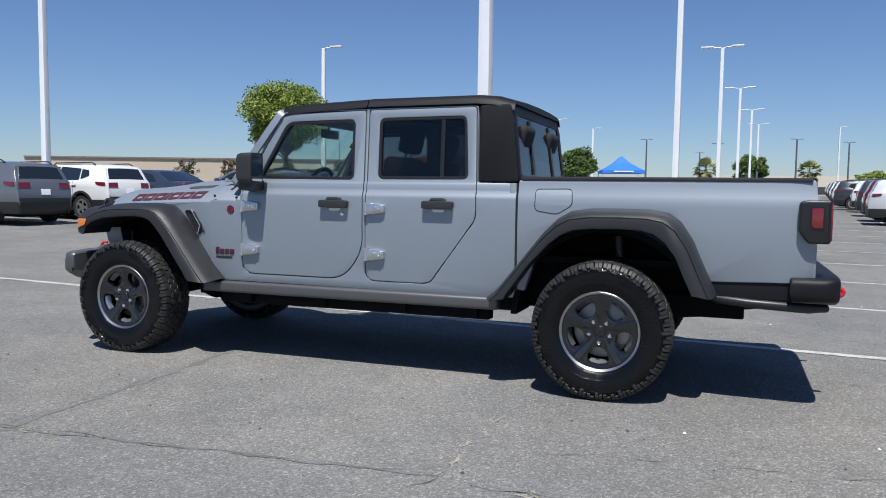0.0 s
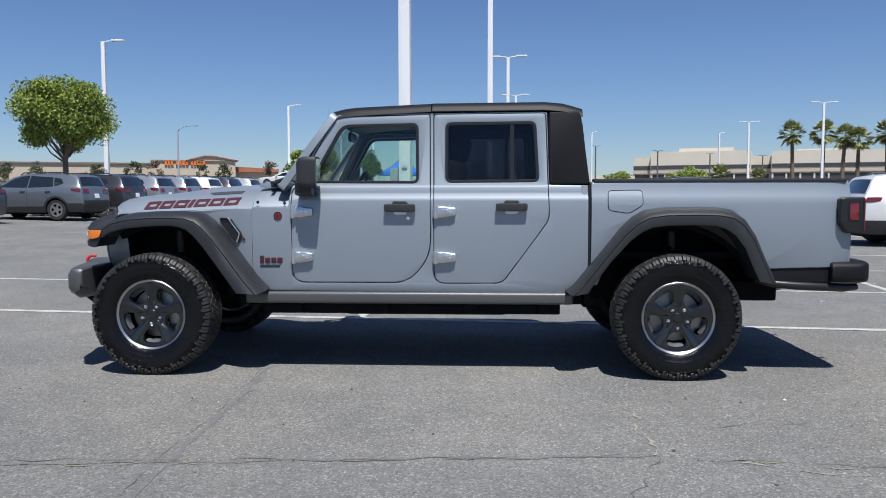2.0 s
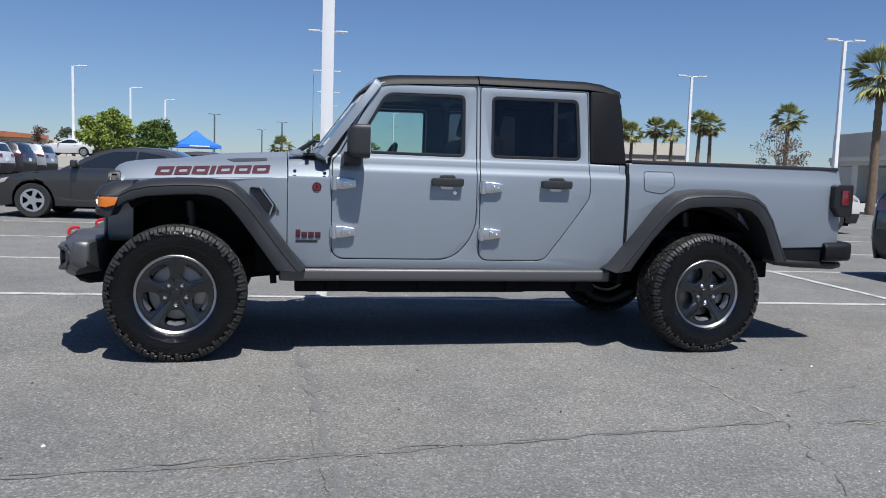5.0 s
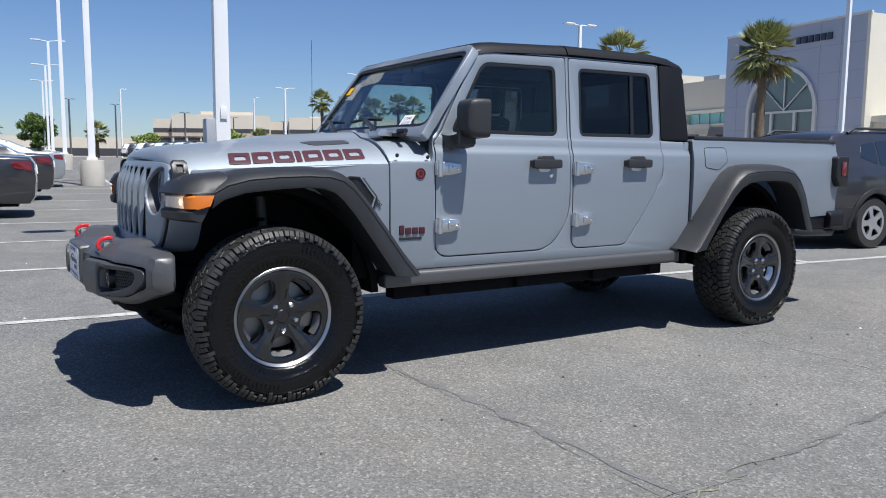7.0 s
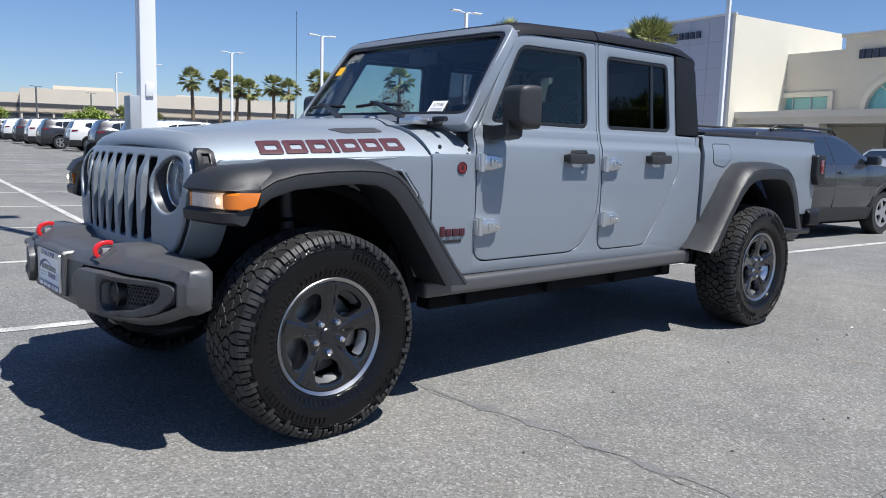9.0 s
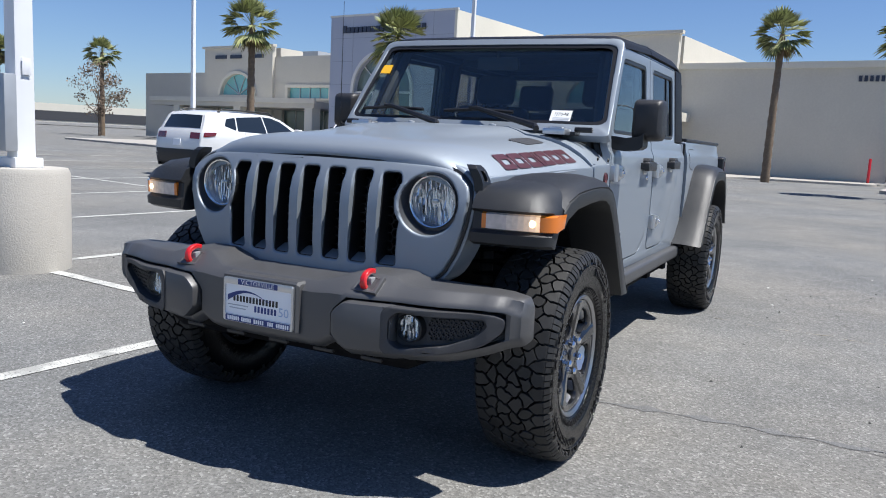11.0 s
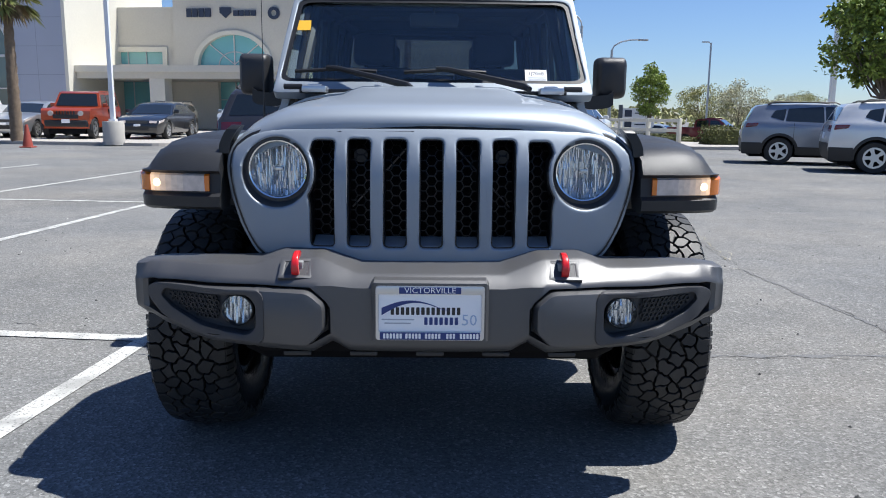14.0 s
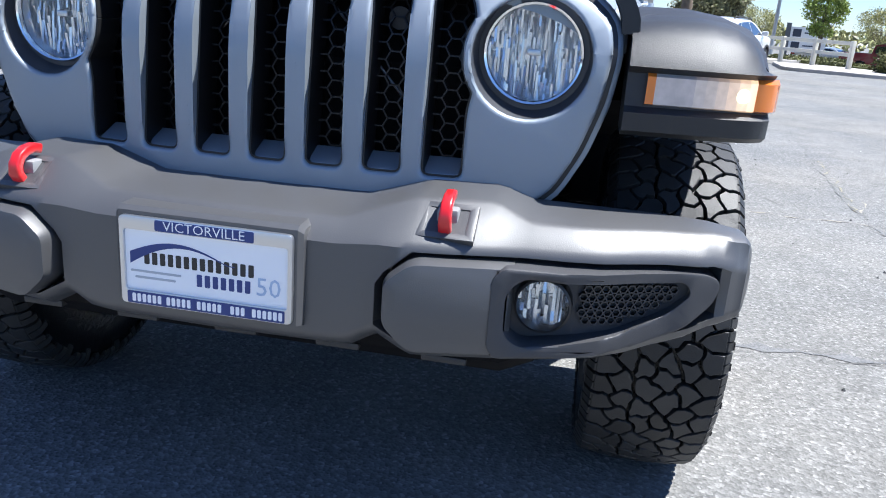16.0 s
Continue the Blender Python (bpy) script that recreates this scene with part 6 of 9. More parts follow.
# ---- parked vehicles ----
CAR_GLASS = material("dark car glass", (0.012, 0.016, 0.018), 0.06, coat=1.0)
CAR_TRIM = material("black car trim", (0.022, 0.022, 0.023), 0.55)
CAR_TYRE = material("car tyre", (0.022, 0.022, 0.022), 0.8)
CAR_RIM = material("silver car wheel", (0.55, 0.56, 0.57), 0.3, 0.8)
PAINTS = {}


def car_paint(color, metal=0.3):
    key = (color, metal)
    if key not in PAINTS:
        PAINTS[key] = material("car paint", color, 0.28, metal, coat=0.9, coat_rough=0.03, vary=0.015, vary_scale=3)
    return PAINTS[key]


def arch(cx, r, z0, n=9):
    return [(cx + r * math.cos(math.pi - math.pi * k / n), z0 + r * math.sin(math.pi - math.pi * k / n)) for k in range(n + 1)]


STYLES = {
    # length, width, front and rear axle, wheel radius, body outline over the sills, glasshouse outline, panes
    "pickup": dict(L=5.75, W=2.0, ax=(1.95, -1.62), r=0.40,
                   body=[(-2.85, 0.60), (-2.87, 0.80), (-2.86, 1.28), (-1.12, 1.30), (0.9, 1.30), (1.2, 1.28), (2.55, 1.18), (2.80, 1.05), (2.87, 0.75), (2.82, 0.48)],
                   top=[(-1.10, 1.26), (-0.98, 1.82), (-0.6, 1.90), (0.30, 1.90), (0.55, 1.84), (1.22, 1.26)],
                   panes=[[(-0.92, 1.36), (-0.88, 1.75), (-0.12, 1.79), (-0.12, 1.35)], [(-0.02, 1.35), (-0.02, 1.79), (0.46, 1.76), (0.88, 1.35)]],
                   back=((-1.10, 1.38), (-1.0, 1.76)), screen=((1.16, 1.34), (0.60, 1.82)), clad=False, rails=False),
    "boxy": dict(L=4.6, W=1.86, ax=(1.50, -1.42), r=0.40,
                 body=[(-2.10, 0.62), (-2.12, 0.80), (-2.10, 1.24), (0.75, 1.24), (0.82, 1.20), (1.9, 1.16), (2.0, 1.08), (2.04, 0.70), (1.98, 0.55)],
                 top=[(-2.06, 1.20), (-1.98, 1.80), (-1.90, 1.85), (0.20, 1.85), (0.34, 1.80), (0.72, 1.20)],
                 panes=[[(-1.88, 1.30), (-1.84, 1.72), (-1.12, 1.74), (-1.12, 1.30)], [(-1.02, 1.30), (-1.02, 1.74), (-0.36, 1.75), (-0.36, 1.30)], [(-0.26, 1.30), (-0.26, 1.75), (0.22, 1.74), (0.46, 1.30)]],
                 back=((-2.085, 1.30), (-2.01, 1.74)), screen=((0.68, 1.28), (0.38, 1.76)), clad=False, rails=False),
}


def car(style, color, label, category, x, y, heading, z=0.0, metal=0.3, group="parked cars", rear_lamp=True):
    if style in SMOOTH:
        return smooth_car(style, color, label, category, x, y, heading, z, metal, group)
    S = STYLES[style]
    paint = car_paint(color, metal)
    W = S["W"] / 2
    L = S["L"] / 2
    name = {"suv": "compact_suv", "sedan": "sedan", "coupe": "coupe", "pickup": "parked_pickup", "boxy": "off_road_suv"}[style]
    root = thing(name, label, category, group, x, y, z, heading)

    def shape(px, d, pz, inset=0.0):
        """d: -1..1 across; narrows to the ends and upwards."""
        e = max(0.0, (abs(px) - L * 0.70) / (L * 0.30))
        w = W * (1 - 0.10 * e * e)
        if pz > 1.0:
            belt = S["top"][0][1]
            w -= max(0, pz - belt) * 0.24
        else:
            w -= 0.02 * ((pz - 0.75) / 0.4) ** 2
        return (px, d * (w - inset), pz)

    # body with wheel openings
    lower = list(S["body"])
    zb = min(p[1] for p in lower)
    r = S["r"]
    outline = lower + arch(S["ax"][0], -(r + 0.07), r)[::1] + arch(S["ax"][1], -(r + 0.07), r)
    fixed = lower[:]
    front, rear = S["ax"]
    fixed.append((front + r + 0.07, zb - 0.02))
    fixed += [(front + (r + 0.07) * math.cos(a), r + (r + 0.07) * math.sin(a)) for a in [math.pi * k / 9 for k in range(10)]]
    fixed.append((front - r - 0.07, zb - 0.10))
    fixed.append((rear + r + 0.07, zb - 0.10))
    fixed += [(rear + (r + 0.07) * math.cos(a), r + (r + 0.07) * math.sin(a)) for a in [math.pi * k / 9 for k in range(10)]]
    fixed.append((rear - r - 0.07, zb - 0.02))
    b = bmesh.new()
    plate(b, fixed, (), -1.0, 1.0, None)
    bmesh.ops.bisect_plane(b, geom=b.verts[:] + b.edges[:] + b.faces[:], plane_co=(0, 0, 0), plane_no=(0, 0, 1))
    rim_e = [e for e in b.edges if len(e.link_faces) == 2 and abs(e.verts[0].co.z) > 0.99 and abs(e.verts[1].co.z) > 0.99 and e.calc_face_angle(0) > 1.0]
    for v in b.verts:
        v.co = Vector(shape(v.co.x, v.co.z, v.co.y))
    bmesh.ops.bevel(b, geom=rim_e, offset=0.07, segments=3, affect="EDGES", profile=0.6, clamp_overlap=True)
    body = part("body", b, paint, root, "", 38)
    # glasshouse in body colour with panes set on it
    b = bmesh.new()
    plate(b, S["top"], (), -0.97, 0.97, None)
    rim_e = [e for e in b.edges if abs(e.verts[0].co.z) > 0.9 and abs(e.verts[1].co.z) > 0.9 and e.verts[0].co.z * e.verts[1].co.z > 0 and min(e.verts[0].co.y, e.verts[1].co.y) > S["top"][0][1] + 0.02]
    for v in b.verts:
        v.co = Vector(shape(v.co.x, v.co.z, v.co.y))
    bmesh.ops.bevel(b, geom=rim_e, offset=0.05, segments=3, affect="EDGES", profile=0.6)
    part("roof", b, paint, root, "", 38)
    for s in (-1, 1):
        for pane in S["panes"]:
            b = bmesh.new()
            plate(b, fillet(pane, 0.05, 3), (), -0.02, 0.006, lambda u, v, d: (u, s * (abs(shape(u, 0.97, v)[1]) + d), v))
            part("window", b, CAR_GLASS, root, "", 0)

    def cross(p0, p1, w0, w1, name_, push):
        (x0, z0), (x1, z1) = p0, p1
        nx, nz = (z1 - z0), -(x1 - x0)
        l = math.hypot(nx, nz) * (1 if push > 0 else -1)
        nx, nz = nx / l, nz / l
        b = bmesh.new()
        o = fillet([(-w0, 0), (-w1, 1), (w1, 1), (w0, 0)], 0.08, 3)
        k = abs(push)
        plate(b, o, (), -0.015, 0.012, lambda u, v, d: (x0 + (x1 - x0) * v + nx * d, u, z0 + (z1 - z0) * v + nz * d))
        part(name_, b, CAR_GLASS, root, "", 0)
    cross(S["screen"][0], S["screen"][1], W * 0.86, W * 0.74, "windscreen", 1)
    cross(S["back"][0], S["back"][1], W * 0.80, W * 0.70, "rear_window", -1)
    # lower cladding, bumpers, lamps
    clad = CAR_TRIM if S["clad"] or style in ("boxy", "pickup") else paint
    b = bmesh.new()
    e = 0.02
    box(b, rear + r + 0.05, front - r - 0.05, -W + 0.015, W - 0.015, zb - 0.11, zb + 0.04, 0.03)
    part("sill", b, clad, root)
    b = bmesh.new()
    fx = max(p[0] for p in lower)
    rx = min(p[0] for p in lower)
    box(b, fx - 0.35, fx + 0.03, -W * 0.86, W * 0.86, zb - 0.08, zb + 0.17, 0.05, 3)
    part("front_bumper", b, clad, root)
    b = bmesh.new()
    box(b, rx - 0.03, rx + 0.35, -W * 0.86, W * 0.86, zb - 0.06, zb + 0.19, 0.05, 3)
    part("rear_bumper", b, clad, root)
    if S["clad"] or style in ("boxy",):
        for cx in S["ax"]:
            for s in (-1, 1):
                b = bmesh.new()
                lathe(b, [(r + 0.065, W - 0.06), (r + 0.065, W + 0.012), (r + 0.125, W + 0.008), (r + 0.125, W - 0.06)], 14, lambda p, q, h: (cx + p, s * (h - 0.02), r + q), -0.12, math.pi + 0.12)
                part("arch_trim", b, CAR_TRIM, root)
    lz = S["top"][0][1] - 0.16
    for s in (-1, 1):
        b = bmesh.new()
        xf = lerp(sorted([(p[1], p[0]) for p in lower if p[0] > 0.5]), lz - 0.12)
        if style == "boxy":
            lathe(b, [(0.0, 0.03), (0.10, 0.02), (0.11, -0.05)], 16, lambda p, q, h: (2.02 + h, s * 0.55 + p, 0.98 + q), closed=False)
        else:
            box(b, xf - 0.26, xf + 0.012, min(s * W * 0.56, s * W * 0.915), max(s * W * 0.56, s * W * 0.915), lz - 0.20, lz - 0.08, 0.03)
        part("headlamp", b, LAMP_PALE, root, "clear headlamp")
        b = bmesh.new()
        xr = lerp(sorted([(p[1], p[0]) for p in lower if p[0] < -0.5]), lz)
        if style in ("boxy", "pickup"):
            box(b, xr - 0.02, xr + 0.12, min(s * W * 0.80, s * W * 0.965), max(s * W * 0.80, s * W * 0.965), lz - 0.28, lz + 0.05, 0.02)
        else:
            box(b, xr - 0.02, xr + 0.28, min(s * W * 0.50, s * W * 0.945), max(s * W * 0.50, s * W * 0.945), lz - 0.10, lz + 0.04, 0.035)
        part("tail_lamp", b, LENS_RED, root, "red tail lamp")
        b = bmesh.new()
        mx = S["panes"][-1 if style != "suv" else 1][-1][0] - 0.06
        box(b, mx - 0.05, mx + 0.08, min(s * (W - 0.02), s * (W + 0.17)), max(s * (W - 0.02), s * (W + 0.17)), S["top"][0][1] + 0.03, S["top"][0][1] + 0.19, 0.04, 3)
        part("mirror", b, paint if style != "pickup" else CAR_TRIM, root)
        for pane in S["panes"][:2]:
            b = bmesh.new()
            hx = (pane[0][0] + pane[-1][0]) / 2 - 0.25
            box(b, hx - 0.09, hx + 0.09, min(s * (W - 0.03), s * (W + 0.028)), max(s * (W - 0.03), s * (W + 0.028)), S["top"][0][1] - 0.12, S["top"][0][1] - 0.085, 0.012)
            part("handle", b, paint, root)
        # door gaps
        for gx in sorted({round(p[0], 2) for pane in S["panes"][:2] for p in (pane[-1],)}) + [S["panes"][1 if len(S["panes"]) > 1 else 0][-1][0] + 0.1]:
            b = bmesh.new()
            box(b, gx - 0.004, gx + 0.004, min(s * (W - 0.03), s * (W - 0.004)), max(s * (W - 0.03), s * (W - 0.004)), zb + 0.05, S["top"][0][1] - 0.03)
            part("door_gap", b, CAR_TRIM, root, "", 0)
        if S["rails"]:
            b = bmesh.new()
            tube(b, [(-1.6, s * W * 0.70, 1.58), (-1.45, s * W * 0.70, 1.645), (0.0, s * W * 0.70, 1.655), (0.15, s * W * 0.70, 1.59)], 0.018, 6)
            part("roof_rail", b, CAR_TRIM, root)
    b = bmesh.new()
    box(b, fx - 0.02, fx + 0.015, -W * 0.50, W * 0.50, lz - 0.26, lz - 0.10, 0.01)
    part("grille", b, CAR_TRIM, root)
    for px, nm in ((fx + 0.032, "front_plate"), (rx - 0.036, "rear_plate")):
        b = bmesh.new()
        zz = zb + 0.22 if nm == "rear_plate" else zb + 0.06
        box(b, px - 0.006, px + 0.006, -0.15, 0.15, zz, zz + 0.15)
        part(nm, b, PLATE_WHITE, root, "blank white plate", 0)
    if style == "boxy":
        b = bmesh.new()
        for k in range(7):
            box(b, 2.035, 2.06, -0.34 + k * 0.105, -0.29 + k * 0.105, 0.80, 1.06, 0.008)
        part("grille_slot", b, CAR_TRIM, root, "", 0)
    if style == "pickup":
        b = bmesh.new()
        box(b, -2.80, -1.16, -W * 0.84, W * 0.84, 1.29, 1.312)
        part("bed_cover", b, CAR_TRIM, root)
    b = bmesh.new()
    box(b, rear - 0.55, front + 0.45, -W * 0.72, W * 0.72, 0.20, 0.75)
    part("underbody", b, UNDER, root, "", 0)
    # wheels
    for cx in S["ax"]:
        for s in (-1, 1):
            b = bmesh.new()
            lathe(b, [(r - 0.115, -0.10), (r - 0.06, -0.115), (r - 0.015, -0.105), (r, -0.08), (r, 0.08), (r - 0.015, 0.105), (r - 0.115, 0.10)], 28, lambda p, q, h: (cx + p, s * (W - 0.115 + h), r + q))
            wh = part("wheel", b, CAR_TYRE, root, "black tyre on an alloy wheel")
            b = bmesh.new()
            R = r - 0.112
            holes = [fillet([(0.38 * R * math.cos(a - 0.28), 0.38 * R * math.sin(a - 0.28)), (0.86 * R * math.cos(a - 0.40), 0.86 * R * math.sin(a - 0.40)), (0.86 * R * math.cos(a + 0.40), 0.86 * R * math.sin(a + 0.40)), (0.38 * R * math.cos(a + 0.28), 0.38 * R * math.sin(a + 0.28))], 0.02, 2) for a in [2 * math.pi * k / 5 for k in range(5)]]
            plate(b, circle(0, 0, R + 0.005, 28), holes, 0.075, 0.10, lambda u, v, d: (cx + u, s * (W - 0.115 + d), r + v))
            part("rim", b, CAR_RIM, wh, "silver five-spoke rim", 0)
            b = bmesh.new()
            lathe(b, [(R, 0.05), (0.0, 0.04)], 20, lambda p, q, h: (cx + p, s * (W - 0.115 + h), r + q), closed=False)
            part("brake", b, UNDER, wh, "", 0)
    return root


SMOOTH = {
    # silhouette from the nose over the roof to the tail; indices of the windscreen's and the rear window's ends; side panes
    "suv": dict(L=2.20, W=0.91, ax=(1.36, -1.28), r=0.345, belt=1.06, sill=0.30, name="compact_suv",
                sil=[(2.08, 0.24), (2.18, 0.36), (2.20, 0.62), (2.14, 0.84), (1.98, 0.94), (1.60, 1.03), (1.25, 1.07), (0.98, 1.10), (0.34, 1.45), (0.10, 1.52), (-0.35, 1.56), (-0.9, 1.57), (-1.5, 1.545), (-1.86, 1.50), (-1.93, 1.44), (-2.08, 1.12), (-2.15, 1.03), (-2.19, 0.78), (-2.20, 0.55), (-2.16, 0.34), (-2.06, 0.26)],
                screen=(7, 8), back=(14, 15),
                panes=[[(-1.16, 1.11), (-1.10, 1.43), (-0.27, 1.485), (-0.25, 1.08)], [(-0.21, 1.08), (-0.23, 1.487), (0.05, 1.47), (0.32, 1.39), (0.80, 1.10)], [(-1.52, 1.22), (-1.42, 1.38), (-1.14, 1.425), (-1.20, 1.12)]],
                tail=[(-2.12, 0.94), (-2.09, 1.05), (-1.80, 1.06), (-1.84, 0.98)], head=[(2.10, 0.80), (2.04, 0.90), (1.74, 0.98), (1.80, 0.88)], clad=True, rails=True),
    "sedan": dict(L=2.47, W=0.94, ax=(1.55, -1.48), r=0.345, belt=1.00, sill=0.27, name="sedan",
                  sil=[(2.34, 0.20), (2.46, 0.34), (2.47, 0.56), (2.40, 0.72), (2.20, 0.80), (1.70, 0.90), (1.30, 0.94), (1.02, 0.97), (0.30, 1.36), (0.06, 1.42), (-0.35, 1.465), (-0.80, 1.45), (-1.08, 1.40), (-1.76, 1.07), (-2.10, 1.05), (-2.38, 1.04), (-2.45, 0.94), (-2.47, 0.66), (-2.44, 0.36), (-2.36, 0.24)],
                  screen=(7, 8), back=(12, 13),
                  panes=[[(-1.26, 1.07), (-0.95, 1.31), (-0.46, 1.38), (-0.42, 1.03)], [(-0.38, 1.03), (-0.42, 1.38), (0.02, 1.36), (0.25, 1.29), (0.76, 1.02)]],
                  tail=[(-2.42, 0.80), (-2.40, 0.98), (-2.10, 0.96), (-2.14, 0.86)], head=[(2.40, 0.60), (2.36, 0.70), (1.98, 0.80), (2.06, 0.70)], clad=False, rails=False),
    "coupe": dict(L=2.50, W=0.96, ax=(1.50, -1.45), r=0.36, belt=0.98, sill=0.27, name="coupe",
                  sil=[(2.38, 0.20), (2.48, 0.34), (2.50, 0.60), (2.46, 0.76), (2.25, 0.85), (1.70, 0.92), (1.20, 0.96), (0.86, 0.99), (0.08, 1.36), (-0.12, 1.41), (-0.45, 1.445), (-0.80, 1.42), (-0.98, 1.37), (-1.68, 1.06), (-2.10, 1.05), (-2.40, 1.05), (-2.48, 0.94), (-2.50, 0.66), (-2.46, 0.36), (-2.38, 0.24)],
                  screen=(7, 8), back=(12, 13), panes=[[(-0.98, 1.05), (-0.80, 1.26), (-0.40, 1.35), (-0.10, 1.34), (0.08, 1.27), (0.58, 1.02), (-0.5, 1.02)]],
                  tail=[(-2.46, 0.82), (-2.44, 0.98), (-2.20, 0.97), (-2.22, 0.86)], head=[(2.46, 0.64), (2.43, 0.74), (2.16, 0.81), (2.18, 0.70)], clad=False, rails=False),
}


def smooth_car(style, color, label, category, x, y, heading, z, metal, group):
    S = SMOOTH[style]
    L, W, r, belt, sill = S["L"], S["W"], S["r"], S["belt"], S["sill"]
    front, rear = S["ax"]
    paint = car_paint(color, metal)
    root = thing(S["name"], label, category, group, x, y, z, heading)
    R = r + 0.055

    def wide(px, pz):
        e = max(0.0, (abs(px) - L * 0.66) / (L * 0.34))
        w = W * (1 - 0.17 * e * e) - 0.015 * ((pz - 0.75) / 0.3) ** 2
        if pz > belt:
            w -= (pz - belt) * 0.30 + 0.02 * min(1.0, (pz - belt) / 0.06)
        if pz < 0.55:
            w -= 0.10 * (0.55 - pz)
        return w

    def side(s, lift=0.0):
        return lambda u, v, d: (u, s * (wide(u, v) + lift + d), v)
    sil = S["sil"]
    low = [(rear - R - 0.03, sill - 0.02), (rear - R, sill)] + [(rear + R * math.cos(a), r + R * math.sin(a)) for a in [math.pi - math.pi * k / 9 for k in range(10)]] + [(rear + R, sill - 0.03), (front - R, sill - 0.03)]
    low += [(front + R * math.cos(a), r + R * math.sin(a)) for a in [math.pi - math.pi * k / 9 for k in range(10)]] + [(front + R, sill), (front + R + 0.03, sill - 0.02)]
    CU = (-2.1, -1.9, -1.7, -1.5, -1.0, -0.5, 0.0, 0.5, 1.0, 1.5, 1.7, 1.9, 2.1)
    CV = (0.45, 0.6, 0.75, 0.9, belt, belt + 0.06, belt + 0.2, belt + 0.38)
    for s in (-1, 1):
        b = bmesh.new()
        plate(b, sil + low, (), -0.05, 0.0, side(s), CV, CU, bevel=0.032, seg=2)
        part("body_side", b, paint, root, "", 50)
        for pane in S["panes"]:
            b = bmesh.new()
            plate(b, fillet(pane, 0.035, 3), (), -0.012, 0.004, side(s), (belt + 0.2,))
            part("window", b, CAR_GLASS, root, "", 0)
        for nm, poly, mat in (("tail_lamp", S["tail"], LENS_RED), ("headlamp", S["head"], LAMP_PALE)):
            b = bmesh.new()
            plate(b, fillet(poly, 0.025, 3), (), -0.02, 0.012, side(s), (), (-2.0, -1.9, 1.9, 2.0), bevel=0.008)
            part(nm, b, mat, root)
        gaps = [S["panes"][0][-1 if style != "coupe" else 0][0] + 0.02, S["panes"][min(1, len(S["panes"]) - 1)][-1 if style != "coupe" else 5][0] + 0.06] + ([rear + 0.33] if style == "suv" else [])
        for gx in gaps:
            b = bmesh.new()
            plate(b, [(gx - 0.005, sill + 0.12), (gx - 0.005, belt + 0.02), (gx + 0.005, belt + 0.02), (gx + 0.005, sill + 0.12)], (), -0.01, 0.0012, side(s), CV)
            part("door_gap", b, CAR_TRIM, root, "", 0)
        for pane in S["panes"][:2]:
            hx = min(p[0] for p in pane) + 0.16
            b = bmesh.new()
            plate(b, fillet([(hx - 0.09, belt - 0.105), (hx - 0.09, belt - 0.075), (hx + 0.09, belt - 0.075), (hx + 0.09, belt - 0.105)], 0.012, 2), (), 0.012, 0.034, side(s), bevel=0.006)
            part("handle", b, paint, root)
        mx = max(p[0] for p in S["panes"][min(1, len(S["panes"]) - 1)]) - 0.05
        b = bmesh.new()
        box(b, mx - 0.05, mx + 0.07, min(s * (W - 0.05), s * (W + 0.15)), max(s * (W - 0.05), s * (W + 0.15)), belt + 0.03, belt + 0.17, 0.04, 3)
        part("mirror", b, paint, root)
        if S["clad"]:
            b = bmesh.new()
            plate(b, fillet([(rear + R + 0.02, sill - 0.05), (rear + R + 0.02, sill + 0.16), (front - R - 0.02, sill + 0.14), (front - R - 0.02, sill - 0.05)], 0.02, 2), (), -0.04, 0.014, side(s), (0.42,), CU, bevel=0.01)
            part("sill_trim", b, CAR_TRIM, root)
            for cx in S["ax"]:
                b = bmesh.new()
                ring = [(cx + q * math.cos(a), r + q * math.sin(a)) for q, a in [(R - 0.005, -0.15 + (math.pi + 0.3) * k / 14) for k in range(15)] + [(R + 0.065, math.pi + 0.15 - (math.pi + 0.3) * k / 14) for k in range(15)]]
                plate(b, ring, (), -0.06, 0.016, side(s), (0.45, 0.6), bevel=0.006)
                part("arch_trim", b, CAR_TRIM, root)
            for x0, x1, zt in ((-L * 1.0, rear - R - 0.03, 0.56), (front + R + 0.03, L * 1.0, 0.50)):
                b = bmesh.new()
                plate(b, [(x0 + (0.03 if x0 < 0 else 0), sill - 0.04), (x0 + (0.01 if x0 < 0 else 0), zt), (x1 - (0.01 if x1 > 0 else 0), zt), (x1 - (0.06 if x1 > 0 else 0), sill - 0.04)], (), -0.04, 0.012, side(s), (0.42,), CU, bevel=0.006)
                part("bumper_corner", b, CAR_TRIM, root)
        if S["rails"]:
            b = bmesh.new()
            tube(b, [(-1.6, s * 0.65, 1.535), (-1.45, s * 0.65, 1.60), (0.0, s * 0.65, 1.59), (0.15, s * 0.64, 1.52)], 0.018, 6)
            part("roof_rail", b, CAR_TRIM, root)

    # skin across the car, bulging a little
    def skin(k, t, lift=0.0):
        """k: place along the silhouette, t: -1..1 across."""
        i = min(int(k), len(sil) - 2)
        f = k - i
        a, c = Vector(sil[i]), Vector(sil[i + 1])
        q = a.lerp(c, f)
        w = wide(q.x, q.y) - 0.026

        def nrm(j):
            u = Vector(sil[min(j + 1, len(sil) - 1)]) - Vector(sil[max(j - 1, 0)])
            return Vector((u.y, -u.x)).normalized()
        n = (nrm(i).lerp(nrm(i + 1), f)).normalized()
        q = q + n * (0.022 * (1 - t * t) + lift - 0.012 * t * t)
        return (q.x, t * w, q.y)
    ts = (-1, -0.92, -0.75, -0.5, -0.2, 0.2, 0.5, 0.75, 0.92, 1)
    b = bmesh.new()
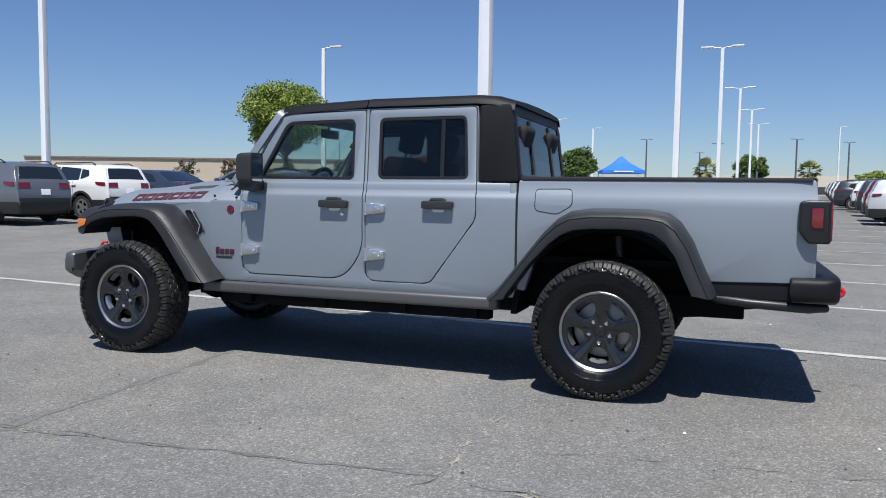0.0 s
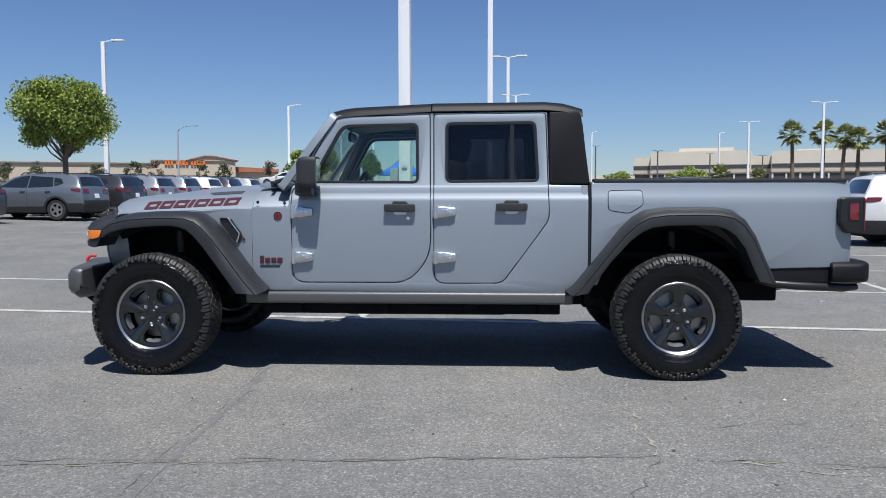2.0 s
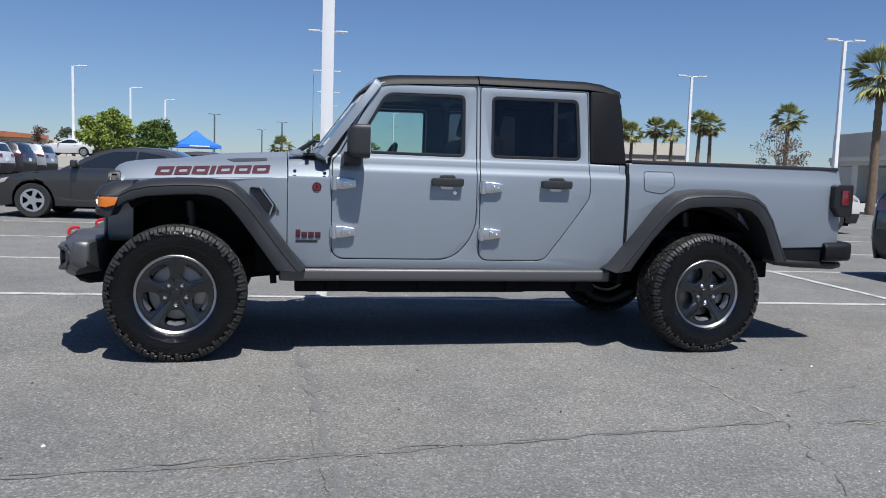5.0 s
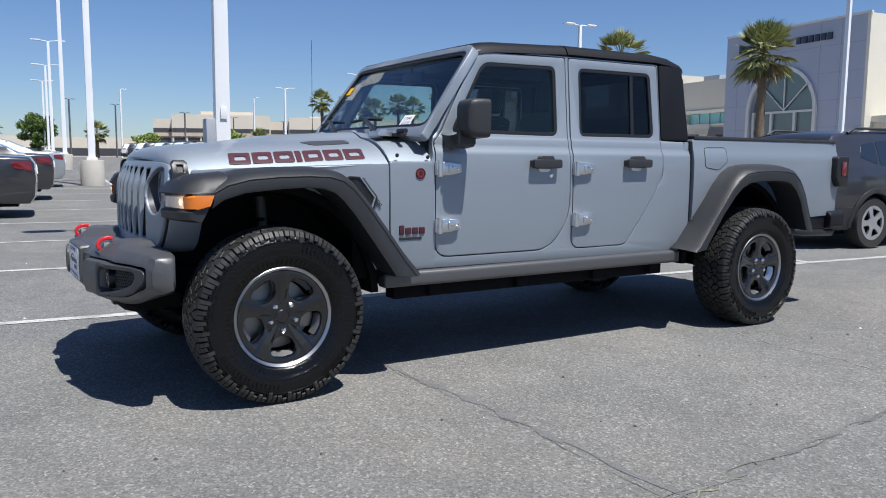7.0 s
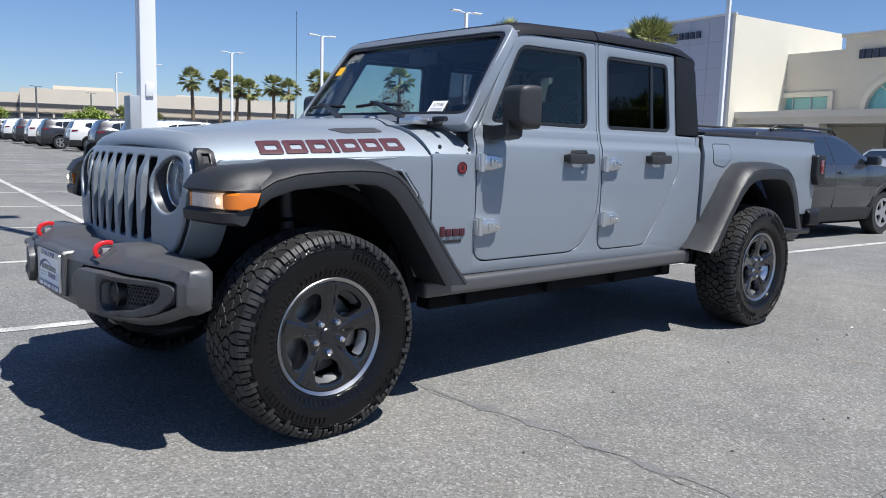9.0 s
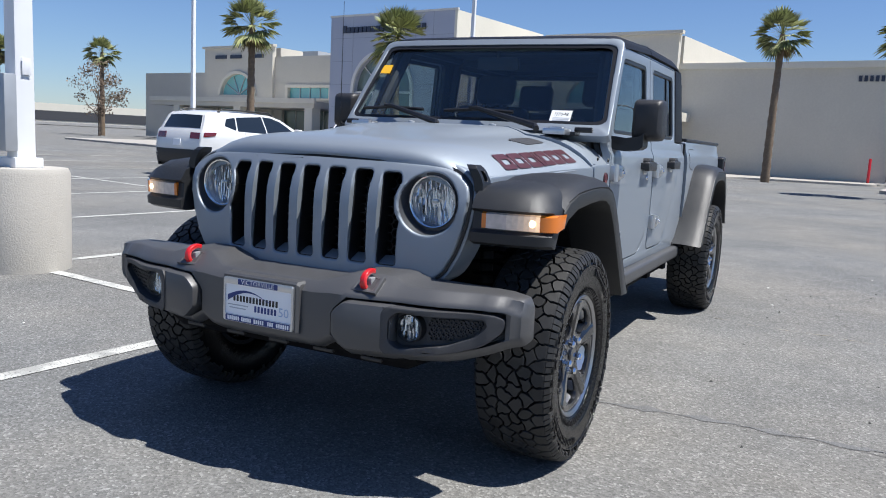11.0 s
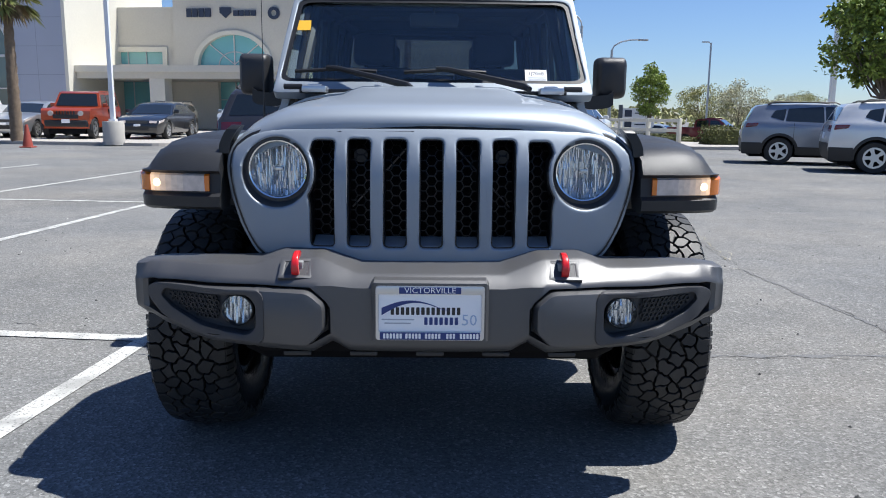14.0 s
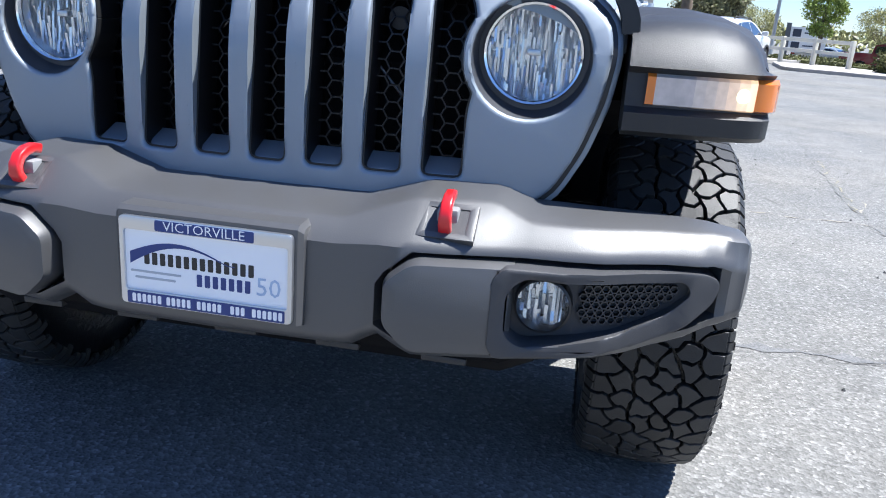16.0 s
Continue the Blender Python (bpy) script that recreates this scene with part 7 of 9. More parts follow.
    loft(b, [[skin(k, t) for t in ts] for k in range(len(sil))], closed=False, caps=False)
    part("body", b, paint, root, "", 40)

    def sheet(nm, k0, k1, t0, t1, mat, lift=0.006, label=""):
        b = bmesh.new()
        n, m = max(2, int((k1 - k0) * 4)), 8
        rows = [[skin(k0 + (k1 - k0) * a / n, t0 + (t1 - t0) * c / m, lift) for c in range(m + 1)] for a in range(n + 1)]
        under = [[skin(k0 + (k1 - k0) * a / n, t0 + (t1 - t0) * c / m, lift - 0.02) for c in range(m + 1)] for a in range(n + 1)]
        top = [[b.verts.new(q) for q in row] for row in rows]
        bot = [[b.verts.new(q) for q in row] for row in under]
        for a in range(n):
            for c in range(m):
                b.faces.new((top[a][c], top[a][c + 1], top[a + 1][c + 1], top[a + 1][c]))
        for a in range(n):
            for c in (0, m):
                b.faces.new((top[a][c], top[a + 1][c], bot[a + 1][c], bot[a][c]))
        for c in range(m):
            for a in (0, n):
                b.faces.new((top[a][c], top[a][c + 1], bot[a][c + 1], bot[a][c]))
        return part(nm, b, mat, root, label, 40)
    s0, s1 = S["screen"]
    sheet("windscreen", s0 + 0.04, s1 - 0.03, -0.90, 0.90, CAR_GLASS)
    s0, s1 = S["back"]
    sheet("rear_window", s0 + 0.02, s1 - 0.05, -0.88, 0.88, CAR_GLASS)
    e = len(sil) - 1
    clad = CAR_TRIM if S["clad"] else paint
    if S["clad"]:
        sheet("rear_bumper", e - 2.45, e, -1.0, 1.0, CAR_TRIM, 0.012)
        sheet("front_bumper", 0.0, 1.5, -1.0, 1.0, CAR_TRIM, 0.012)
    k = e - 4.1 if style == "suv" else e - 3.6
    for s in (-1, 1):
        sheet("tail_lamp", k, k + 0.62, s * 0.56, s * 0.97, LENS_RED, 0.010, "red tail lamp")
        sheet("headlamp", 2.45, 3.0, s * 0.60, s * 0.97, LAMP_PALE, 0.010, "clear headlamp")
    sheet("grille", 2.3, 2.9, -0.52, 0.52, CAR_TRIM, 0.008)
    sheet("lower_grille", 1.1, 1.8, -0.62, 0.62, CAR_TRIM, 0.016)
    sheet("rear_plate", k + 0.72, k + 1.30, -0.17, 0.17, PLATE_WHITE, 0.012, "blank white plate")
    sheet("front_plate", 1.75, 2.15, -0.17, 0.17, PLATE_WHITE, 0.022, "blank white plate")
    b = bmesh.new()
    box(b, rear - 0.70, front + 0.60, -W * 0.74, W * 0.74, 0.19, 0.80)
    part("underbody", b, UNDER, root, "", 0)
    for cx in S["ax"]:
        for s in (-1, 1):
            b = bmesh.new()
            lathe(b, [(r - 0.115, -0.10), (r - 0.06, -0.115), (r - 0.015, -0.105), (r, -0.08), (r, 0.08), (r - 0.015, 0.105), (r - 0.115, 0.10)], 28, lambda p, q, h: (cx + p, s * (W - 0.125 + h), r + q))
            wh = part("wheel", b, CAR_TYRE, root, "black tyre on an alloy wheel")
            b = bmesh.new()
            Q = r - 0.112
            holes = [fillet([(0.38 * Q * math.cos(a - 0.28), 0.38 * Q * math.sin(a - 0.28)), (0.86 * Q * math.cos(a - 0.40), 0.86 * Q * math.sin(a - 0.40)), (0.86 * Q * math.cos(a + 0.40), 0.86 * Q * math.sin(a + 0.40)), (0.38 * Q * math.cos(a + 0.28), 0.38 * Q * math.sin(a + 0.28))], 0.02, 2) for a in [2 * math.pi * j / 5 for j in range(5)]]
            plate(b, circle(0, 0, Q + 0.005, 28), holes, 0.075, 0.10, lambda u, v, d: (cx + u, s * (W - 0.125 + d), r + v))
            part("rim", b, CAR_RIM, wh, "silver five-spoke rim", 0)
            b = bmesh.new()
            lathe(b, [(Q, 0.05), (0.0, 0.04)], 20, lambda p, q, h: (cx + p, s * (W - 0.125 + h), r + q), closed=False)
            part("brake", b, UNDER, wh, "", 0)
    return root


LOT_DEG = math.degrees(LOT)


def bay_car(u, v, flip=False, z=0.0, **kw):
    """u, v: the car's middle in bay coordinates; flip: nose towards smaller u."""
    p = lot(u, v)
    return car(x=p.x, y=p.y, z=z + rise(p.x, p.y), heading=LOT_DEG + (180 if flip else 0) + kw.pop("turn", 0), **kw)


C_SILVER, C_WHITE, C_GREY, C_DARK, C_BLUE, C_MAROON, C_ORANGE = (0.42, 0.445, 0.47), (0.70, 0.70, 0.69), (0.052, 0.052, 0.058), (0.022, 0.024, 0.028), (0.045, 0.06, 0.085), (0.16, 0.012, 0.02), (0.40, 0.058, 0.015)
# row to the far left, tails to the aisle
for v, st, c, lab, m in ((6.8, "suv", (0.15, 0.165, 0.185), "steel-grey compact SUV with black lower trim, parked", 0.4), (9.5, "suv", C_WHITE, "white compact SUV with black lower trim, parked", 0.0),
                         (13.7, "sedan", C_BLUE, "dark blue-grey sedan, parked", 0.4), (17.3, "suv", (0.15, 0.17, 0.195), "steel-grey compact SUV with roof rails, parked", 0.4), (19.9, "suv", C_GREY, "dark grey compact SUV, parked", 0.5),
                         (22.4, "suv", (0.27, 0.29, 0.315), "silver-grey compact SUV, parked", 0.4), (24.7, "suv", (0.27, 0.29, 0.315), "silver-grey compact SUV, parked", 0.4), (27.0, "suv", C_WHITE, "white compact SUV, parked", 0.0), (29.3, "suv", C_GREY, "dark grey compact SUV, parked", 0.5),
                         (31.9, "suv", C_SILVER, "silver compact SUV with roof rails, parked", 0.4)):
    L_ = SMOOTH[st]["L"]
    bay_car(-13.8 - L_ - (1.2 if st == "sedan" else 0), v, True, style=st, color=c, label=lab, category="car", metal=m)
# beside the row of lamp posts, tails to the posts
for u, v, st, c, lab, m in ((-4.45, 10.0, "sedan", C_GREY, "dark grey sedan with a yellow strip at its lip, parked", 0.5), (-4.16, 14.8, "sedan", C_GREY, "dark grey sedan, parked in a bay", 0.5), (-3.88, 21.0, "coupe", C_SILVER, "silver coupe parked in a bay", 0.6)):
    sedan_ = bay_car(u, v, True, style=st, color=c, label=lab, category="car", metal=m)
    if v == 10.0:
        b = bmesh.new()
        box(b, 2.36, 2.56, -0.72, 0.72, 0.20, 0.228, 0.008)
        part("lip_guard", b, material("yellow plastic strip", (0.70, 0.72, 0.03), 0.5), sedan_, "yellow strip along the front lip")
# row on the other side, noses away
for v, st, c, lab, m in ((23.5, "suv", (0.60, 0.61, 0.62), "pale silver SUV with roof rails, parked", 0.2), (26.3, "suv", C_MAROON, "maroon compact SUV, parked", 0.4), (31.4, "suv", C_GREY, "dark grey compact SUV, parked", 0.5), (36.8, "suv", C_WHITE, "white compact SUV, parked", 0.0),
                         (40.4, "suv", C_GREY, "dark grey compact SUV, parked", 0.5), (44.6, "suv", C_WHITE, "white compact SUV, parked", 0.0), (49.3, "suv", C_GREY, "dark grey compact SUV, parked", 0.5), (54.8, "suv", C_WHITE, "white compact SUV, parked", 0.0),
                         (61.6, "suv", C_GREY, "dark grey compact SUV, parked", 0.5), (68.2, "suv", (0.60, 0.61, 0.62), "pale silver SUV with roof rails, parked", 0.2), (75.0, "suv", C_GREY, "dark grey compact SUV, parked", 0.5), (82.0, "suv", C_WHITE, "white compact SUV, parked", 0.0)):
    bay_car(7.6 if v < 38 else 6.9, v, False, style=st, color=c, label=lab, category="car", metal=m)
car("suv", C_WHITE, "white compact SUV with black lower trim, parked in a bay", "car", 12.5, 11.6, LOT_DEG, rise(12.5, 11.6), metal=0.0)
car("suv", C_GREY, "dark grey compact SUV parked in the next bay", "car", 10.45, 2.15, LOT_DEG, metal=0.5)
# in front of the dealership, noses to the car park
car("pickup", C_WHITE, "white full-size pickup truck parked by the showroom", "pickup truck", 27.9, 18.3, 190, 0.12, metal=0.0)
car("sedan", C_SILVER, "silver sedan parked by the showroom", "car", 30.2, 16.9, 182, 0.12, metal=0.6)
car("boxy", C_ORANGE, "orange boxy off-road SUV parked by the showroom", "car", 29.4, 14.4, 186, 0.12, metal=0.3)
car("sedan", C_DARK, "black sedan parked by the showroom", "car", 30.2, 11.6, 180, 0.12, metal=0.3)
car("suv", (0.20, 0.18, 0.15), "brown SUV parked by the showroom", "car", 35.2, 12.8, 183, 0.12, metal=0.4)
car("suv", C_SILVER, "silver minivan parked by the showroom", "car", 35.7, 9.4, 183, 0.12, metal=0.5)
car("pickup", C_DARK, "dark pickup truck with a chrome grille by the showroom", "pickup truck", 43.8, 10.6, 200, 0.12, metal=0.3)
car("suv", (0.085, 0.088, 0.095), "grey SUV standing beside the showroom apron", "car", 27.6, 5.0, 12, metal=0.5)
car("suv", C_WHITE, "white SUV with roof rails standing in the aisle", "car", 26.2, -5.2, -28, metal=0.1)
car("suv", (0.24, 0.265, 0.31), "steel-grey compact SUV with roof rails, parked", "car", 17.6, -10.4, -109, metal=0.4)
car("suv", C_WHITE, "pale silver SUV, parked", "car", 14.4, -11.1, -109, metal=0.3)
car("pickup", C_MAROON, "dark red pickup truck on the street", "pickup truck", 49.8, -18.8, -122, rise(49.8, -18.8), metal=0.3)
car("sedan", C_SILVER, "silver sedan on the street", "car", 53.2, -16.3, -125, rise(53.2, -16.3), metal=0.6)
car("pickup", C_WHITE, "white pickup truck on the street", "pickup truck", 56.3, -3.0, -120, metal=0.1)
# the show car on its stand
sx, sy = -15.9, 64.0
b = bmesh.new()
loft(b, [[(-2.6, -1.2, 0), (-2.6, 1.2, 0), (-2.3, 1.1, 0.90), (-2.3, -1.1, 0.90)], [(2.6, -1.2, 0), (2.6, 1.2, 0), (2.3, 1.1, 0.90), (2.3, -1.1, 0.90)]])
st = thing("display_stand", "grey stand under a show car", "stand", "", sx, sy, rise(sx, sy), 0)
part("deck", b, CONCRETE, st, "", 0)
car("coupe", C_WHITE, "white coupe raised on a display stand", "car", sx, sy, 170, 0.90 + rise(sx, sy), metal=0.0)

# ---- lamp posts ----
def lamp_post(x, y, height=8.6, heads=2, rz=0.0, thick=0.10, base=True, box_on=False, group="lamp posts", mat=None, arm=0.25):
    mat = mat or POLE
    root = thing("lamp_post", "white steel lamp post on a concrete base" if base else "lamp post in the car park", "lamp post", group, x, y, rise(x, y), rz)
    z0 = 0.0
    if base:
        b = bmesh.new()
        lathe(b, [(0.0, 0.0), (0.36, 0.0), (0.36, 0.78), (0.34, 0.82), (0.0, 0.82)], 28, lambda p, q, h: (p, q, h), closed=False)
        part("base", b, CONCRETE, root, "pale concrete base")
        z0 = 0.80
        b = bmesh.new()
        box(b, -thick * 1.5, thick * 1.5, -thick * 1.5, thick * 1.5, 0.82, 0.90, 0.01)
        part("foot_plate", b, mat, root)
    b = bmesh.new()
    loft(b, [[(sx * w, sy * w, z) for sx, sy in fillet([(-1, -1), (-1, 1), (1, 1), (1, -1)], 0.15, 2)] for z, w in ((z0, thick), (height, thick * 0.82))])
    part("post", b, mat, root)
    for s in ((1, -1) if heads == 2 else (1,)):
        b = bmesh.new()
        tube(b, [(0, 0, height - 0.12), (s * 0.12, 0, height + 0.01), (s * (arm + 0.05), 0, height + 0.05)], 0.035, 8)
        part("arm", b, mat, root)
        b = bmesh.new()
        box(b, min(s * arm * 0.75, s * (arm + 0.5)), max(s * arm * 0.75, s * (arm + 0.5)), -0.17, 0.17, height + 0.02, height + 0.10, 0.025)
        part("lamp_head", b, mat, root)
    if box_on:
        b = bmesh.new()
        box(b, -0.185, -0.085, -0.11, 0.11, 0.95, 1.55, 0.012)
        part("switch_box", b, GALV, root, "grey electrical box on the post")
        b = bmesh.new()
        box(b, -0.03, 0.04, -0.094, -0.086, 1.55, 1.68, 0.003)
        part("cover_plate", b, POLE, root)
    return root


lamp_post(1.20, 4.12, 9.2, 2, LOT_DEG, 0.078, box_on=True)
for x, y in ((2.4, 22.6), (3.55, 40.5), (4.7, 58.4), (5.95, 75.0), (7.1, 91.6)):
    lamp_post(x, y, 9.22 - rise(x, y), 2, LOT_DEG, 0.105, arm=0.62)
for x, y in ((-17.9, 34.4), (-15.75, 64.5), (-14.05, 81.0), (-12.3, 94.0)):
    lamp_post(x, y, 9.22 - rise(x, y), 1, 5, 0.115, arm=0.62)
lamp_post(-17.87, 14.92, 9.2, 2, 0, 0.11)
for x, y in ((31.1, 32.0), (31.35, 48.4), (32.25, 65.3), (32.0, 84.2)):
    lamp_post(x, y, 9.22, 2, LOT_DEG, 0.11, arm=0.62)
lamp_post(24.5, 11.2, 9.0, 1, 90, 0.075)
lamp_post(16.7, 101.5, 8.6, 1, 10, 0.09, base=False)
lamp_post(32.7, 97.7, 9.0, 1, 10, 0.09, base=False)
for x, y, h in ((-9, 128, 9), (2, 140, 9), (14, 130, 9), (24, 150, 10), (34, 140, 9), (-2, 170, 9), (52, 170, 10), (60, 160, 9)):
    lamp_post(x, y, h, 2, 20, 0.12, base=False, group="far lamp posts", mat=POLE_DARK, arm=0.5)
lamp_post(31.5, -17.4, 10.5, 2, 0, 0.11)
lamp_post(62.0, -22.5, 8.0, 1, 90, 0.07, base=False, group="street lamps", mat=GALV)
# street lamps with bent arms
def street_lamp(x, y, h, reach, rz, mat):
    root = thing("street_lamp", "grey steel street lamp with a curved arm", "street lamp", "street lamps", x, y, rise(x, y), rz)
    b = bmesh.new()
    tube(b, [(0, 0, 0), (0, 0, h * 0.85), (0, 0, h - 0.5)], [0.13, 0.09, 0.085], 8)
    part("post", b, mat, root)
    b = bmesh.new()
    tube(b, [(0, 0, h - 0.5)] + [(reach * (1 - math.cos(a)) * 0.9, 0, h - 0.5 + 0.7 * math.sin(a)) for a in (0.4, 0.8, 1.2, 1.57)], 0.05, 6)
    part("arm", b, mat, root)
    b = bmesh.new()
    box(b, reach * 0.88, reach * 1.2, -0.16, 0.16, h + 0.13, h + 0.24, 0.03)
    part("lamp_head", b, mat, root)


street_lamp(48.0, -11.3, 6.2, 2.0, -80, GALV)
street_lamp(48.0, -9.3, 7.4, 0.7, 90, GALV)
street_lamp(-35.0, 86.5, 8.1, 2.4, -15, GALV)

# ---- leaves ----
def leaf_material(name, color, rough=0.55):
    m = material(name, color, rough, island=0.55, vary=0.22, vary_scale=1.3, spec=0.35)
    p = m.node_tree.nodes["Principled BSDF"]
    return m


LEAF = leaf_material("green leaves", (0.205, 0.265, 0.048))
LEAF_DARK = leaf_material("dark green leaves", (0.095, 0.150, 0.032))
LEAF_HEDGE = leaf_material("dull hedge leaves", (0.105, 0.110, 0.032))
LEAF_PINE = leaf_material("dull green needles", (0.085, 0.098, 0.048))
LEAF_OLIVE = leaf_material("dull olive leaves", (0.175, 0.175, 0.090))
LEAF_PALE = leaf_material("pale young leaves", (0.33, 0.32, 0.13))
LEAF_WHITE = leaf_material("white blossom", (0.46, 0.44, 0.28))
LEAF_RUST = leaf_material("rusty dry leaves", (0.18, 0.13, 0.09))
FROND = leaf_material("palm fronds", (0.27, 0.285, 0.115))
FROND_DRY = leaf_material("dry palm fronds", (0.22, 0.16, 0.08))
BARK = material("bark", (0.14, 0.11, 0.085), 0.9, vary=0.25, vary_scale=12, bump=0.01, bump_scale=30)
PALM_BARK = material("palm trunk bark", (0.17, 0.125, 0.085), 0.9, vary=0.3, vary_scale=9, bump=0.02, bump_scale=22)


def leaves(name, centres, sizes, leaf, material_, parent, rng, droop=0.3, flat=0.0):
    """One mesh of many small bent leaves: two triangles each."""
    n = len(centres)
    d = rng.normal(size=(n, 3))
    d[:, 2] = d[:, 2] * (1 - flat) - droop
    d /= np.linalg.norm(d, axis=1)[:, None]
    w = np.cross(d, rng.normal(size=(n, 3)))
    w /= np.linalg.norm(w, axis=1)[:, None]
    l = (leaf * sizes * rng.uniform(0.7, 1.3, n))[:, None]
    a, c = centres, centres + d * l
    mid = centres + d * l * 0.5
    nn = np.cross(d, w) * l * 0.12
    p1, p2 = mid + w * l * 0.32 + nn, mid - w * l * 0.32 + nn
    verts = np.stack([a, p1, c, p2], 1).reshape(-1, 3)
    i = np.arange(n) * 4
    faces = np.concatenate([np.stack([i, i + 1, i + 2], 1), np.stack([i, i + 2, i + 3], 1)])
    me = bpy.data.meshes.new(name)
    me.from_pydata(verts.tolist(), [], faces.tolist())
    me.materials.append(material_)
    ob = new(name, me)
    ob.parent = parent
    return ob


def tree(x, y, height, crown_r, crown_h, leaf_mat, label, seed, clumps=38, per=170, leaf=0.16, trunk=0.13, fork=None, z=0.0, category="tree", group="", squash=1.0, open_=0.0, limb_mat=None):
    rng = np.random.default_rng(seed)
    rnd = random.Random(seed)
    root = thing("tree", label, category, group, x, y, z + rise(x, y))
    base = height - crown_h
    fork = fork or base * 0.9
    b = bmesh.new()
    lean = Vector((rnd.uniform(-0.1, 0.1), rnd.uniform(-0.1, 0.1), 0))
    top = Vector((0, 0, base + crown_h * 0.45)) + lean
    tube(b, [(0, 0, 0), (0.01, 0, fork * 0.5), (lean.x * 0.5, lean.y * 0.5, fork), tuple(top)], [trunk, trunk * 0.8, trunk * 0.7, trunk * 0.25], 9)
    # clumps lie through the crown, denser to its skin
    pts = []
    for k in range(clumps):
        v = Vector(rng.normal(size=3)).normalized()
        r = rnd.uniform(0.35, 0.92) ** 0.6
        q = Vector((v.x * crown_r * r, v.y * crown_r * r, base + crown_h * 0.5 + v.z * crown_h * 0.48 * r))
        f = 1.0 - open_ * 0.2
        if squash != 1.0 and q.z > base + crown_h * 0.5:
            t = (q.z - base - crown_h * 0.5) / (crown_h * 0.5)
            q.x *= 1 - (1 - squash) * t
            q.y *= 1 - (1 - squash) * t
        pts.append(q)
    for q in pts[::2]:
        s = Vector((lean.x * 0.5, lean.y * 0.5, rnd.uniform(fork * 0.85, base + crown_h * 0.3)))
        m = s.lerp(q, 0.5) + Vector((0, 0, -0.08 * crown_h))
        tube(b, [s, m, q], [trunk * 0.32, trunk * 0.2, trunk * 0.06], 5)
    part("trunk", b, limb_mat or BARK, root, "brown trunk and limbs")
    cs, sz = [], []
    for q in pts:
        rr = crown_r * rnd.uniform(0.22, 0.40)
        n = int(per * rnd.uniform(0.6, 1.3))
        v = rng.normal(size=(n, 3))
        v /= np.linalg.norm(v, axis=1)[:, None]
        v *= (rng.uniform(0.15, 1, n) ** 0.5)[:, None] * rr
        v[:, 2] *= 0.75
        cs.append(v + np.array(q))
        sz.append(np.ones(n))
    c = np.concatenate(cs)
    leaves("crown", c, np.ones(len(c)), leaf, leaf_mat, root, rng)
    return root


def palm(x, y, height, crown, seed, z=0.0, trunk=0.17, lean=0.0):
    rnd = random.Random(seed)
    root = thing("palm_tree", "fan palm with a rough brown trunk and green fronds", "palm tree", "palms", x, y, z + rise(x, y), rnd.uniform(0, 360))
    b = bmesh.new()
    n = 26
    ring = []
    for k in range(n + 1):
        t = k / n
        r = trunk * (1.25 - 0.45 * t) * (1.08 if k % 2 else 0.94)
        ring.append(((lean * t * t, 0, t * height), r))
    tube(b, [p for p, _ in ring], [r for _, r in ring], 10)
    part("trunk", b, PALM_BARK, root)
    verts, faces, dverts, dfaces = [], [], [], []

    def frond(V, F, az, el, stem, size, fold):
        o = Vector((lean, 0, height))
        d = Vector((math.cos(az) * math.cos(el), math.sin(az) * math.cos(el), math.sin(el)))
        side = Vector((-math.sin(az), math.cos(az), 0))
        up = side.cross(d) * -1
        hub = o + d * stem + Vector((0, 0, -0.12 * stem))
        i = len(V)
        w = 0.02
        V += [o + side * w, o - side * w, hub - side * w, hub + side * w]
        F.append((i, i + 1, i + 2, i + 3))
        m = 13
        for k in range(m):
            a = (k / (m - 1) - 0.5) * 2.5
            l = size * (1 - 0.25 * abs(a) / 1.25) * rnd.uniform(0.85, 1.1)
            q = d * math.cos(a) + side * math.sin(a)
            tip = hub + q * l + Vector((0, 0, -fold * l * rnd.uniform(0.5, 1.0)))
            mid = hub + q * l * 0.55 + Vector((0, 0, -fold * l * 0.15))
            ww = (side * math.cos(a) - d * math.sin(a)) * size * 0.062
            i = len(V)
            V += [hub, mid + ww, tip, mid - ww]
            F += [(i, i + 1, i + 2), (i, i + 2, i + 3)]
    for k in range(54):
        el = -0.75 + 2.25 * ((k * 0.7548777) % 1.0) ** 0.85
        frond(verts, faces, k * 2.39996 + rnd.uniform(-0.2, 0.2), el, crown * rnd.uniform(0.42, 0.60), crown * rnd.uniform(0.42, 0.56), 0.10 if el > 0.4 else 0.4)
    for k in range(7):
        frond(dverts, dfaces, k * 2.39996 + 0.5, rnd.uniform(-1.25, -0.75), crown * 0.35, crown * 0.42, 0.5)
    for nm, V, F, mat in (("crown", verts, faces, FROND), ("dry_fronds", dverts, dfaces, FROND_DRY)):
        me = bpy.data.meshes.new(nm)
        me.from_pydata([tuple(v) for v in V], [], F)
        me.materials.append(mat)
        o = new(nm, me)
        o.parent = root
    return root


